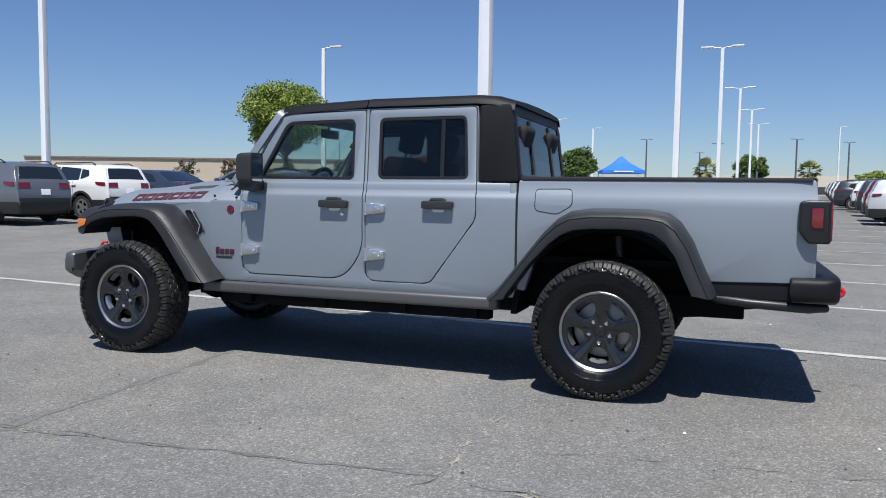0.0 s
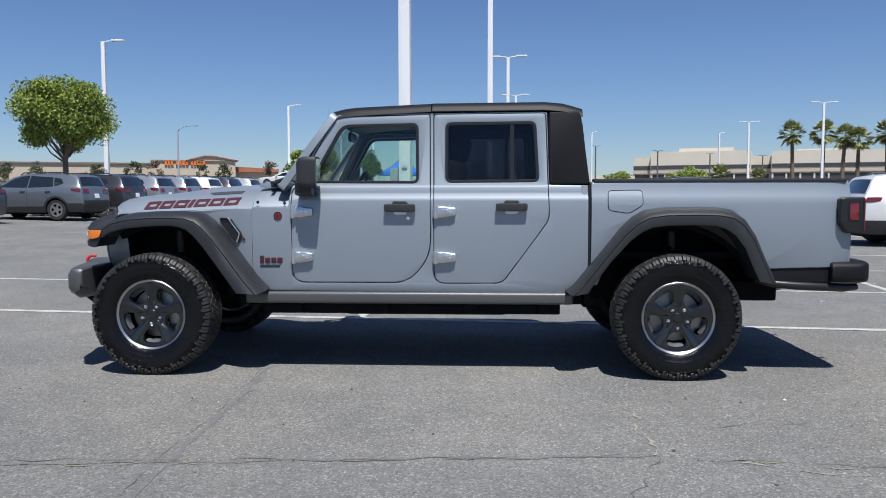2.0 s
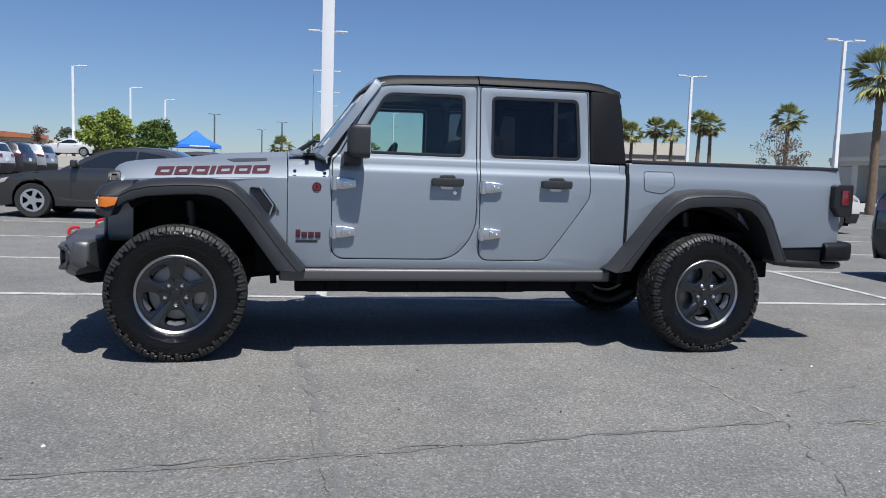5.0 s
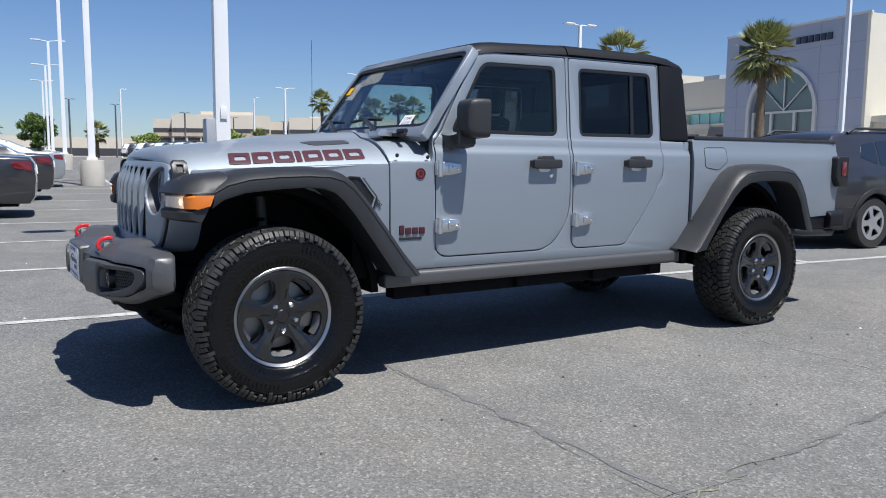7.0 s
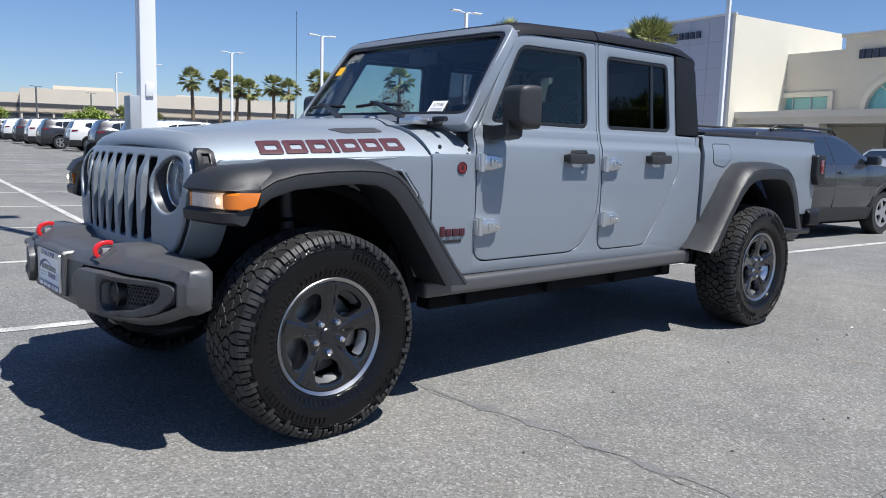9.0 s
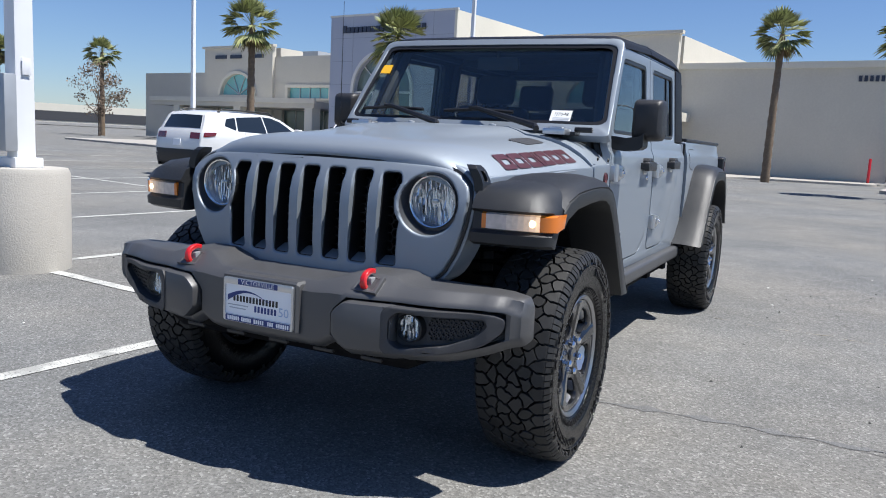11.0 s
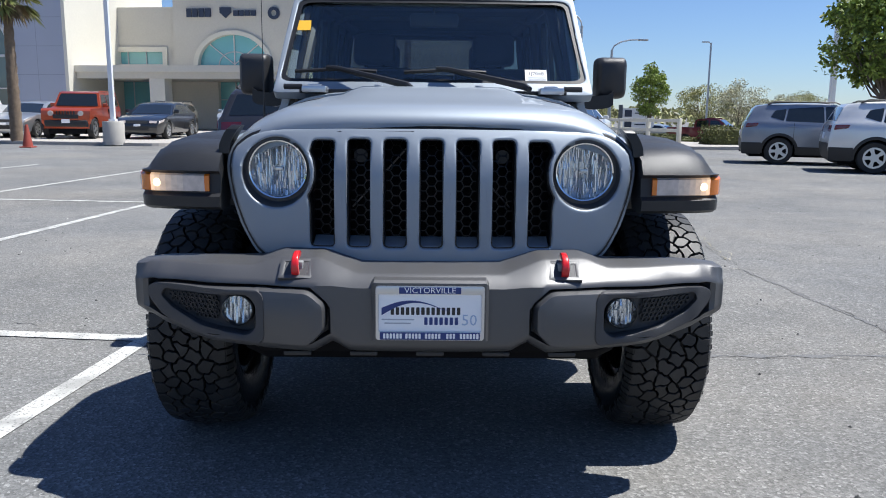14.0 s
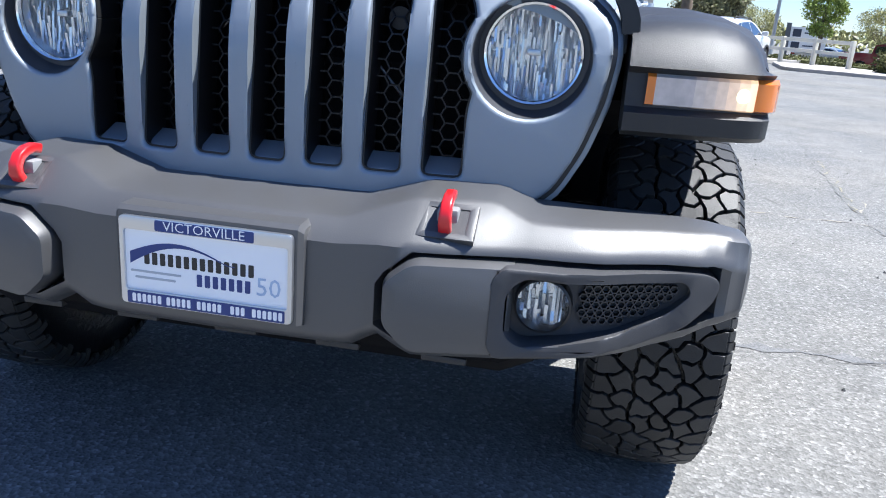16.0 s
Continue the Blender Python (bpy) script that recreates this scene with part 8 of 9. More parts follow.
tree(-17.95, 30.4, 6.35, 2.15, 3.55, LEAF, "round-crowned broadleaf tree in full leaf", 11, 90, 520, 0.13, 0.17)
tree(-11.3, 54.9, 4.6, 1.75, 3.9, LEAF, "broadleaf tree with a loose green crown", 12, 56, 300, 0.19, 0.16)
tree(-11.4, 78.2, 5.1, 1.95, 4.1, LEAF_DARK, "broadleaf tree with a dense dark crown", 13, 50, 300, 0.22, 0.16)
tree(6.6, 92.5, 4.8, 1.9, 3.8, LEAF_DARK, "broadleaf tree with a dense dark crown", 14, 44, 260, 0.24, 0.16)
tree(23.0, 118.0, 4.2, 1.9, 3.2, LEAF, "low broadleaf tree by a building", 15, 26, 150, 0.26, 0.16)
tree(26.2, 87.2, 4.0, 2.3, 3.7, LEAF, "wide low green bush beyond the parked cars", 16, 44, 220, 0.24, 0.14)
tree(48.3, 61.0, 7.0, 2.5, 5.0, LEAF_RUST, "thinly leaved tree beside the car park", 17, 30, 60, 0.2, 0.13)
tree(45.2, -13.2, 5.2, 1.15, 3.7, LEAF, "young upright green tree by the street", 18, 40, 150, 0.14, 0.10, squash=0.35)
tree(26.4, -16.8, 6.3, 2.1, 4.0, LEAF, "broadleaf tree overhanging the parked cars", 19, 54, 260, 0.19, 0.18)
tree(46.6, -7.3, 4.5, 2.1, 4.1, LEAF_OLIVE, "dull green tree behind a parked SUV", 20, 60, 260, 0.20, 0.15, squash=0.7, z=0.13)
for k, (x, y, h, r, m, lab) in enumerate(((65.2, -22.3, 4.9, 2.1, LEAF_PALE, "pale budding tree by the street"), (64.2, -25.2, 5.4, 2.1, LEAF_WHITE, "white blossoming tree by the street"), (74, -33, 4.2, 2.0, LEAF_WHITE, "white blossoming tree by the street"), (72, -14, 4.4, 2.2, LEAF_PALE, "pale budding tree by the street"), (74, -9.0, 4.2, 2.2, LEAF_PALE, "pale budding tree by the street"), (84, -40, 5, 2.6, LEAF_PALE, "pale budding tree by the street"))):
    tree(x, y - 0.8, h * 0.86 + 0.6, r, h * 0.68, m, lab, 30 + k, 46, 150, 0.12, 0.10)
for k, (x, y, h) in enumerate(((38.6, 88.4, 8.2), (41.6, 87.4, 8.2), (45.0, 90.0, 7.9), (47.0, 90.4, 7.7), (48.4, 86.2, 8.1), (51.4, 87.8, 7.9), (48.8, 76.8, 8.3), (51.0, 77.8, 8.1), (51.6, 64.6, 8.2))):
    palm(x, y, h - rise(x, y), 1.80, 50 + k, trunk=0.22, lean=random.Random(k).uniform(-0.3, 0.3))
for k, (x, y, h) in enumerate(((25.3, 15.0, 5.25), (25.9, 23.2, 6.0), (27.8, -3.9, 5.5), (38.9, 1.5, 7.2))):
    palm(x, y, h, 1.5, 60 + k, trunk=0.17, lean=random.Random(k + 11).uniform(-0.3, 0.3))
for k, (x, y, h) in enumerate(((1.5, 92.0, 3.2), (13.0, 96.0, 3.0), (29.6, 86.6, 3.2), (40.0, 104.0, 3.4))):
    palm(x, y, h, 1.6, 90 + k, trunk=0.2)

# small pines before the store
for k in range(15):
    a = -104 + k * 5.6
    tree(a + random.Random(k).uniform(-1.5, 1.5), 128 + random.Random(k + 40).uniform(-6, 6), 5.6 + 1.3 * random.Random(k + 7).random(), 1.6, 5.0, LEAF_PINE if k % 3 else LEAF_RUST, "small sparse conifer before a store", 120 + k, 22, 40, 0.34, 0.10, group="conifers", squash=0.35)

# hedges
def hedge(x, y, l, w, h, rz, seed):
    rng = np.random.default_rng(seed)
    root = thing("hedge", "clipped green hedge beside the car park", "hedge", "hedges", x, y, 0.12 if x < 31 else rise(x, y), rz)
    b = bmesh.new()
    box(b, -l / 2 + 0.1, l / 2 - 0.1, -w / 2 + 0.1, w / 2 - 0.1, 0, h - 0.1, 0.1)
    part("twig_core", b, LEAF_HEDGE, root)
    n = int(l * 420)
    c = rng.uniform(-0.5, 0.5, (n, 3)) * np.array([l, w, h]) + np.array([0, 0, h / 2])
    ax = rng.integers(0, 3, n)
    for i, L3 in enumerate((l, w)):
        mk = ax == i
        c[mk, i] = np.sign(c[mk, i]) * L3 / 2 * rng.uniform(0.9, 1.03, mk.sum())
    mk = ax == 2
    c[mk, 2] = h * rng.uniform(0.92, 1.06, mk.sum())
    leaves("foliage", c, np.ones(n), 0.12, LEAF_HEDGE, root, rng)


for x, y, l, rz, hgt in ((29.1, -13.1, 4.2, -82, 0.70), (38.0, -11.0, 4.0, -60, 0.36), (48.0, -14.6, 5.0, -75, 0.6)):
    hedge(x, y, l, 1.2, hgt, rz, int(l * 10))

# ---- kerbed islands ----
def island(name, pts, h, label):
    b = bmesh.new()
    plate(b, fillet(pts, 0.8, 5), (), 0.0, h, lambda u, v, d: (u, v, d), bevel=0.02)
    ob = part(name, b, KERB, None, "", 0)
    return tagged(ob, label, "kerb", kind="structure")


F_DIR, N_DIR = Vector((0.15, 0.989, 0)).normalized(), Vector((0.989, -0.15, 0)).normalized()
FO, FS = Vector((48.9, 14.6, 0)), 1.075


def fac(s, d, z=0.0):
    """Showroom coordinates: s along its front, d into it."""
    return FO + (F_DIR * s + N_DIR * d) * FS + Vector((0, 0, z * FS))


island("pavement", [(24.2, 9.6), (25.6, 18.0), (33, 46), (70, 46), (70, -3), (43.2, -3.6), (41.5, 3.0), (33, 7.5)], 0.12, "pale concrete display apron before the showroom")
island("pavement_strip", [(31.5, -6.5), (33.0, -3.2), (42.0, -4.4), (43.5, -9.0), (38, -11.0)], 0.14, "concrete kerb island with trees")
island("pavement_far", [(27.0, -7.3), (26.2, -10.0), (26.3, -13.0), (27.0, -22.0), (30.5, -22.0), (30.6, -12.4), (32.8, -10.6), (33.0, -8.2)], 0.12, "concrete kerb island by the street")

# ---- showroom ----
STUCCO = material("cream stucco", (0.56, 0.53, 0.46), 0.9, vary=0.04, vary_scale=0.6, grain=0.05, grain_scale=9)
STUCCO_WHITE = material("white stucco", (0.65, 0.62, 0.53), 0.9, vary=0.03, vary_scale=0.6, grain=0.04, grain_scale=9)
PANEL = material("grey-blue metal panels", (0.38, 0.405, 0.48), 0.5, 0.2, vary=0.03, vary_scale=0.5)
TRIM = material("white stone trim", (0.62, 0.61, 0.585), 0.8, vary=0.04)
SHOP_GLASS = material("green-blue shop glass", (0.16, 0.42, 0.44), 0.12, 0.0, coat=1.0, vary=0.15, vary_scale=0.4)
SHOP_DARK = material("dark green glass of entrance and shaded shop front", (0.10, 0.14, 0.13), 0.15, coat=1.0, vary=0.2, vary_scale=0.3)
SIGN = material("dark sign letters", (0.03, 0.04, 0.07), 0.4)
showroom = thing("car_showroom", "cream stucco car showroom with a grey-blue entrance tower and arched windows", "building")


def f_plate(name, outer, holes, d0, d1, mat, parent=showroom, label="", bevel=0.0):
    b = bmesh.new()
    plate(b, outer, holes, d0, d1, lambda s, z, d: fac(s, d, z), bevel=bevel)
    return part(name, b, mat, parent, label, 0)


def f_box(name, s0, s1, d0, d1, z0, z1, mat, parent=showroom, label="", bevel=0.0):
    b = bmesh.new()
    plate(b, [(s0, z0), (s0, z1), (s1, z1), (s1, z0)], (), d0, d1, lambda s, z, d: fac(s, d, z), bevel=bevel)
    return part(name, b, mat, parent, label, 0)


def f_bars(name, bars, label, mat=None):
    """Upright bars (s, z, d) to (s, z, d), each an object of its own."""
    for p, q, r in bars:
        b = bmesh.new()
        tube(b, [fac(p[0], p[2], p[1]), fac(q[0], q[2], q[1])], r, 4)
        part(name, b, mat or TRIM, showroom, label, 0)


def arch_loop(c, w, z0, zspring, n=16):
    return [(c - w, z0)] + [(c + w * math.cos(math.pi - math.pi * k / n), zspring + w * math.sin(math.pi - math.pi * k / n)) for k in range(n + 1)] + [(c + w, z0)]


GZ = 0.12
# main volume with the half-round window
AC, AR = -1.42, 2.2
half = [(AC + AR * math.cos(math.pi - math.pi * k / 18), 3.95 + 1.78 * math.sin(math.pi - math.pi * k / 18)) for k in range(19)]
f_plate("wall_front", [(-6.2, GZ), (-6.2, 8.1), (2.3, 8.1), (2.3, GZ)], (half, [(-4.4, GZ + 0.1), (-4.4, 3.2), (-0.4, 3.2), (-0.4, GZ + 0.1)]), 0.0, 0.4, STUCCO)
f_box("wall_body", -6.2, 2.3, 0.9, 22.0, GZ, 8.0, STUCCO)
f_box("cornice", -6.4, 2.5, -0.15, 0.3, 8.0, 8.2, STUCCO, label="plain roof cornice")
f_plate("arch_glass", half, (), 0.25, 0.30, SHOP_GLASS, label="half-round green-blue window")
ring = [(AC + (AR + 0.3) * math.cos(math.pi - math.pi * k / 20), 3.9 + 2.08 * math.sin(math.pi - math.pi * k / 20)) for k in range(21)]
f_plate("arch_trim", ring + half[::-1], (), -0.14, 0.0, STUCCO_WHITE)
for a in (0.78, 1.57, 2.36):
    f_bars("glazing_bar", [((AC, 4.0, 0.2), (AC + AR * 0.98 * math.cos(a), 3.95 + 1.75 * math.sin(a), 0.2), 0.045)], "white glazing bar")
b = bmesh.new()
tube(b, [fac(AC + 1.0 * math.cos(a), 0.2, 3.95 + 0.8 * math.sin(a)) for a in [math.pi * k / 12 for k in range(13)]], 0.045, 4)
part("glazing_bar", b, GALV, showroom, "curved glazing bar")
f_box("shop_front", -4.4, -0.4, 0.35, 0.42, GZ, 3.2, SHOP_GLASS, label="green-blue shop window")
f_bars("mullion", [((s_, GZ, 0.3), (s_, 3.2, 0.3), 0.045) for s_ in (-3.4, -2.4, -1.4)] + [((-4.4, 1.9, 0.3), (-0.4, 1.9, 0.3), 0.045)], "", GALV)
# lower wing to the street, and its blank wall
b = bmesh.new()
loft(b, [[fac(-17.5, 0.5, z), fac(-6.2, 0.5, z), fac(-6.2, 20.0, z), fac(-10.5, 20.0, z)] for z in (GZ, 6.2)])
part("wing_wall", b, STUCCO, showroom, "lower cream wing", 0)
f_box("wing_cornice", -17.7, -6.2, 0.35, 0.5, 6.0, 6.35, STUCCO_WHITE)
for k in range(5):
    f_box("wall_bar", -16.9 + k * 0.26, -16.74 + k * 0.26, 0.44, 0.5, 5.3, 5.6, SIGN)
# lower middle volume
f_plate("wall_middle", [(2.3, GZ), (2.3, 7.4), (9.2, 7.4), (9.2, GZ)], ([(3.2, 4.0), (3.2, 4.75), (7.9, 4.75), (7.9, 4.0)], [(3.0, GZ + 0.1), (3.0, 3.2), (6.6, 3.2), (6.6, GZ + 0.1)]), 0.3, 0.7, STUCCO)
f_box("wall_middle_body", 2.3, 9.2, 1.3, 22.0, GZ, 7.35, STUCCO)
f_box("strip_window", 3.2, 7.9, 0.5, 0.56, 4.0, 4.75, SHOP_GLASS, label="green-blue strip window")
f_plate("window_surround", [(2.9, 3.85), (2.9, 5.05), (8.2, 5.05), (8.2, 3.85)], ([(3.2, 4.0), (3.2, 4.75), (7.9, 4.75), (7.9, 4.0)],), 0.16, 0.3, STUCCO_WHITE)
f_box("shop_front_middle", 3.0, 6.6, 0.62, 0.68, GZ, 3.2, SHOP_GLASS)
f_bars("mullion", [((s_, 4.0, 0.45), (s_, 4.75, 0.45), 0.045) for s_ in (4.4, 5.6, 6.8)] + [((s_, GZ, 0.6), (s_, 3.2, 0.6), 0.045) for s_ in (4.2, 5.4)], "", GALV)
# colonnade before the front
f_box("canopy", -7.1, 8.5, -4.3, 0.3, 2.95, 3.45, STUCCO, label="flat canopy over the walk")
f_box("canopy_edge", -7.3, 8.7, -4.45, -4.3, 3.3, 3.65, STUCCO_WHITE)
for s_ in (-6.6, 1.3, 8.1):
    f_box("column", s_ - 0.45, s_ + 0.45, -4.25, -3.4, GZ, 2.95, STUCCO_WHITE, label="square stucco column")
PANEL_JOINT = material("grey panel joint", (0.23, 0.25, 0.28), 0.7)
# entrance tower
TC, TS0, TS1, TZ, TR, TSP = 12.0, 6.3, 16.6, 9.2, 2.5, 4.2
aw = arch_loop(TC, TR, GZ, TSP)
f_plate("tower_front", [(TS0, GZ), (TS0, TZ), (TS1, TZ), (TS1, GZ)], (aw,), -5.0, -4.6, PANEL, label="grey-blue panelled tower front")
# sun on this side is put into its colour: white against the panelled front
f_box("tower_side", TS0 - 0.2, TS0, -5.0, 6.0, GZ, TZ, STUCCO_WHITE, label="tower side, its sunlit brightness put in as white")
f_box("tower_far_side", TS1, TS1 + 0.2, -5.0, 6.0, GZ, TZ, PANEL)
f_box("tower_roof", TS0, TS1, -4.6, 6.0, TZ - 0.35, TZ - 0.15, PANEL)
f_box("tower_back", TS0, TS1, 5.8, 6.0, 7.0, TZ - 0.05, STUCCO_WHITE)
f_plate("tower_arch_trim", arch_loop(TC, TR + 0.22, GZ, TSP), (aw,), -5.14, -4.96, TRIM, label="pale arch surround")
f_plate("tower_glass", aw, (), -4.66, -4.6, SHOP_DARK, label="dark green arched glazing")
f_bars("glazing_frame", [((s_, GZ, -4.75), (s_, TSP, -4.75), 0.13) for s_ in (TC - TR + 0.1, TC - 0.9, TC + 0.9, TC + TR - 0.1)] + [((TC - TR, TSP - 0.05, -4.75), (TC + TR, TSP - 0.05, -4.75), 0.10), ((TC - TR, 2.35, -4.75), (TC + TR, 2.35, -4.75), 0.05)], "white frame of the arched entrance")
f_bars("glazing_bar", [((TC, TSP + 0.05, -4.75), (TC + TR * 0.97 * math.cos(a), TSP + TR * 0.97 * math.sin(a), -4.75), 0.045) for a in (0.75, 1.57, 2.39)], "white glazing bar")
for z in (1.55, 3.1, 4.65, 6.2, 7.75):
    for s0, s1 in ((TS0, TC - TR - 0.25), (TC + TR + 0.25, TS1)) if z < 6.9 else ((TS0, TS1),):
        f_box("panel_joint", s0, s1, -5.006, -5.0, z, z + 0.018, PANEL_JOINT)
for s_ in (7.9, 9.3, 14.7, 15.7):
    f_box("panel_joint", s_, s_ + 0.018, -5.006, -5.0, GZ, TZ, PANEL_JOINT)
f_box("tower_coping", TS0 - 0.25, TS1 + 0.25, -5.05, -4.9, TZ, TZ + 0.12, TRIM, label="thin metal coping")
# left wing
f_plate("wall_left", [(16.8, GZ), (16.8, 7.4), (28.3, 7.4), (28.3, GZ)], ([(21.9, 4.0), (21.9, 4.85), (26.6, 4.85), (26.6, 4.0)], [(19.6, GZ + 0.1), (19.6, 3.0), (27.4, 3.0), (27.4, GZ + 0.1)]), 0.3, 0.7, STUCCO)
f_plate("window_surround", [(21.6, 3.85), (21.6, 5.1), (26.9, 5.1), (26.9, 3.85)], ([(21.9, 4.0), (21.9, 4.85), (26.6, 4.85), (26.6, 4.0)],), 0.16, 0.3, STUCCO_WHITE)
f_bars("mullion", [((s_, 4.0, 0.45), (s_, 4.85, 0.45), 0.045) for s_ in (23.1, 24.25, 25.4)] + [((s_, GZ, 0.6), (s_, 3.0, 0.6), 0.045) for s_ in (21.2, 22.8, 24.4, 26.0)], "", GALV)
LC = 32.7
half_l = [(u + LC - AC, v + 0.25) for u, v in half]
f_plate("wall_left_block", [(28.3, GZ), (28.3, 8.3), (37.2, 8.3), (37.2, GZ)], (half_l, [(30.3, GZ + 0.1), (30.3, 3.0), (35.3, 3.0), (35.3, GZ + 0.1)]), 0.0, 0.4, STUCCO)
f_box("wall_left_block_body", 28.3, 37.2, 0.9, 20.0, GZ, 8.2, STUCCO)
f_box("cornice", 28.1, 37.4, -0.15, 0.3, 8.2, 8.4, STUCCO)
f_plate("arch_glass", half_l, (), 0.25, 0.30, SHOP_GLASS, label="half-round green-blue window")
f_plate("arch_trim", [(LC + 2.5 * math.cos(math.pi - math.pi * k / 18), 4.15 + 2.08 * math.sin(math.pi - math.pi * k / 18)) for k in range(19)] + half_l[::-1], (), -0.14, 0.0, STUCCO_WHITE)
f_bars("glazing_bar", [((LC, 4.25, 0.2), (LC + 2.1 * math.cos(a), 4.2 + 1.7 * math.sin(a), 0.2), 0.045) for a in (0.6, 1.2, 1.95, 2.55)], "", GALV)
f_box("shop_front_left", 30.3, 35.3, 0.35, 0.42, GZ, 3.0, SHOP_GLASS)
for s0 in (29.4, 32.2, 34.2):
    f_box("brand_sign", s0, s0 + 1.4, -0.12, 0.0, 7.3, 7.6, SIGN)
f_box("wall_left_body", 16.8, 28.3, 1.3, 20.0, GZ, 7.35, STUCCO)
f_box("wall_left_wing", 37.2, 47.0, 0.5, 20.0, GZ, 6.2, STUCCO)
f_box("strip_window_left", 21.9, 26.6, 0.5, 0.56, 4.0, 4.85, SHOP_GLASS)
f_box("canopy_left", 19.0, 39.0, -4.3, 0.0, 3.0, 3.5, STUCCO)
f_box("canopy_edge", 18.8, 39.0, -4.45, -4.3, 3.35, 3.7, STUCCO_WHITE)
for s_ in (19.6, 27.6, 35.4):
    f_box("column", s_ - 0.4, s_ + 0.4, -4.25, -3.4, GZ, 3.0, STUCCO_WHITE)
# shade under the canopy is put in as darker glass here
f_box("shop_front_left", 19.6, 27.4, 0.62, 0.68, GZ, 3.0, SHOP_DARK)
f_box("roof_unit", 25.0, 26.8, 2, 4, 7.35, 8.0, GALV)
# sign marks as plain bars
x = 15.6
for k in range(11):
    f_box("tower_sign", x - 0.27, x, -5.1, -5.0, 8.1, 8.48 if k else 8.58, SIGN, label="" if k else "dark sign as plain bars")
    x -= 0.37
x = 11.0
for k in range(6):
    f_box("tower_sign", x - 0.30, x, -5.1, -5.0, 8.1, 8.5, SIGN)
    x -= 0.44
x = 1.4
for w in (0.3, 0.32, 0.32, 0.34):
    f_box("brand_sign", x - w, x, -0.12, 0.0, 6.75, 7.25, SIGN)
    x -= w + 0.08
f_plate("brand_sign", [(-0.7, 7.3), (-0.7, 7.0), (-1.05, 6.68), (-1.4, 7.0), (-1.4, 7.3)], (), -0.12, 0.0, SIGN, label="dark shield sign")
x = -1.55
for w in (0.3, 0.3, 0.3, 0.3):
    f_box("brand_sign", x - w, x, -0.12, 0.0, 6.8, 7.12, SIGN)
    x -= w + 0.06
f_plate("brand_sign", circle(-4.05, 6.95, 0.36, 18), (circle(-4.05, 6.95, 0.18, 14),), -0.12, 0.0, SIGN, label="round dark sign")

# ---- far buildings ----
BEIGE = material("beige wall", (0.50, 0.42, 0.325), 0.9, vary=0.04, vary_scale=0.3, grain=0.03, grain_scale=3)
BEIGE_PALE = material("pale beige wall", (0.62, 0.56, 0.465), 0.9, vary=0.04, vary_scale=0.3)
BAND = material("dark window band", (0.06, 0.06, 0.065), 0.3)
TILE = material("orange roof tiles", (0.40, 0.14, 0.075), 0.85, vary=0.15, vary_scale=1)
ORANGE = material("orange sign", (0.75, 0.16, 0.02), 0.5)


def block(root, name, x0, x1, y0, y1, z0, z1, mat, label=""):
    b = bmesh.new()
    box(b, x0, x1, y0, y1, z0, z1)
    return part(name, b, mat, root, label, 0)


office = thing("office_building", "low beige office building with dark window bands", "building", "", 44.2, 194.9, 0.9, -20)
block(office, "wall", 0, 23.6, 0, 30, 0, 10.7, BEIGE_PALE)
block(office, "wall", -4.6, 0, 2, 30, 0, 9.6, BEIGE_PALE)
block(office, "wall", 23.6, 28.4, 4, 30, 0, 9.4, BEIGE_PALE)
block(office, "wall", 28.4, 62.0, -2, 30, 0, 10.3, BEIGE_PALE)
block(office, "roof_block", 6.5, 19.5, 4, 16, 10.7, 11.7, BEIGE_PALE)
block(office, "roof_block", 34.0, 44.0, 6, 16, 10.3, 11.0, BEIGE_PALE)
for x0, x1, y0 in ((-4.7, 0.0, 2.0), (0.0, 23.6, 0.0), (23.7, 28.3, 4.0), (28.4, 62.0, -2.0)):
    block(office, "window_band", x0 + 0.1, x1 - 0.1, y0 - 0.12, y0 + 0.1, 6.3, 7.3, BAND, "dark strip of windows")
    block(office, "window_band", x0 + 0.3, x1 - 0.3, y0 - 0.12, y0 + 0.1, 2.6, 5.0, BAND)
    block(office, "ledge", x0, x1, y0 - 0.5, y0 + 0.1, 5.3, 5.9, BEIGE, "projecting beige ledge")
    n_ = max(1, int((x1 - x0) / 3.0))
    for k in range(n_ + 1):
        px = x0 + 0.1 + (x1 - x0 - 0.6) * k / n_
        block(office, "pilaster", px, px + 0.4, y0 - 0.3, y0 + 0.1, 0, 5.3, BEIGE_PALE)
store = thing("retail_store", "long beige retail store with an orange sign and tiled gable", "building", "", -64.2, 150.8, 0.9, 21)
store.scale = (1.08, 1.08, 1.03)
block(store, "wall", -75, -2, 0, 40, 0, 6.4, BEIGE)
block(store, "wall", -2, 13.3, -2.0, 40, 0, 7.0, BEIGE)
block(store, "cornice", -75, -2, -0.3, 0.1, 6.2, 6.5, material("brown cornice", (0.20, 0.15, 0.11), 0.8))
block(store, "cornice", -2.2, 13.5, -2.3, -2.0, 6.9, 7.06, material("tan cornice", (0.42, 0.28, 0.20), 0.8))
b = bmesh.new()
plate(b, [(4.6, 7.06), (7.6, 7.8), (9.2, 7.8), (13.6, 7.06)], (), -2.2, 6.0, lambda u, v, d: (u, d, v))
part("gable", b, BEIGE, store, "", 0)
b = bmesh.new()
plate(b, [(4.2, 7.06), (7.5, 7.98), (9.3, 7.98), (14.0, 7.06), (13.6, 7.02), (9.2, 7.8), (7.6, 7.8), (4.6, 7.02)], (), -2.5, 6.0, lambda u, v, d: (u, d, v))
part("gable_roof", b, TILE, store, "thin tiled gable roof", 0)
b = bmesh.new()
x = 0.4
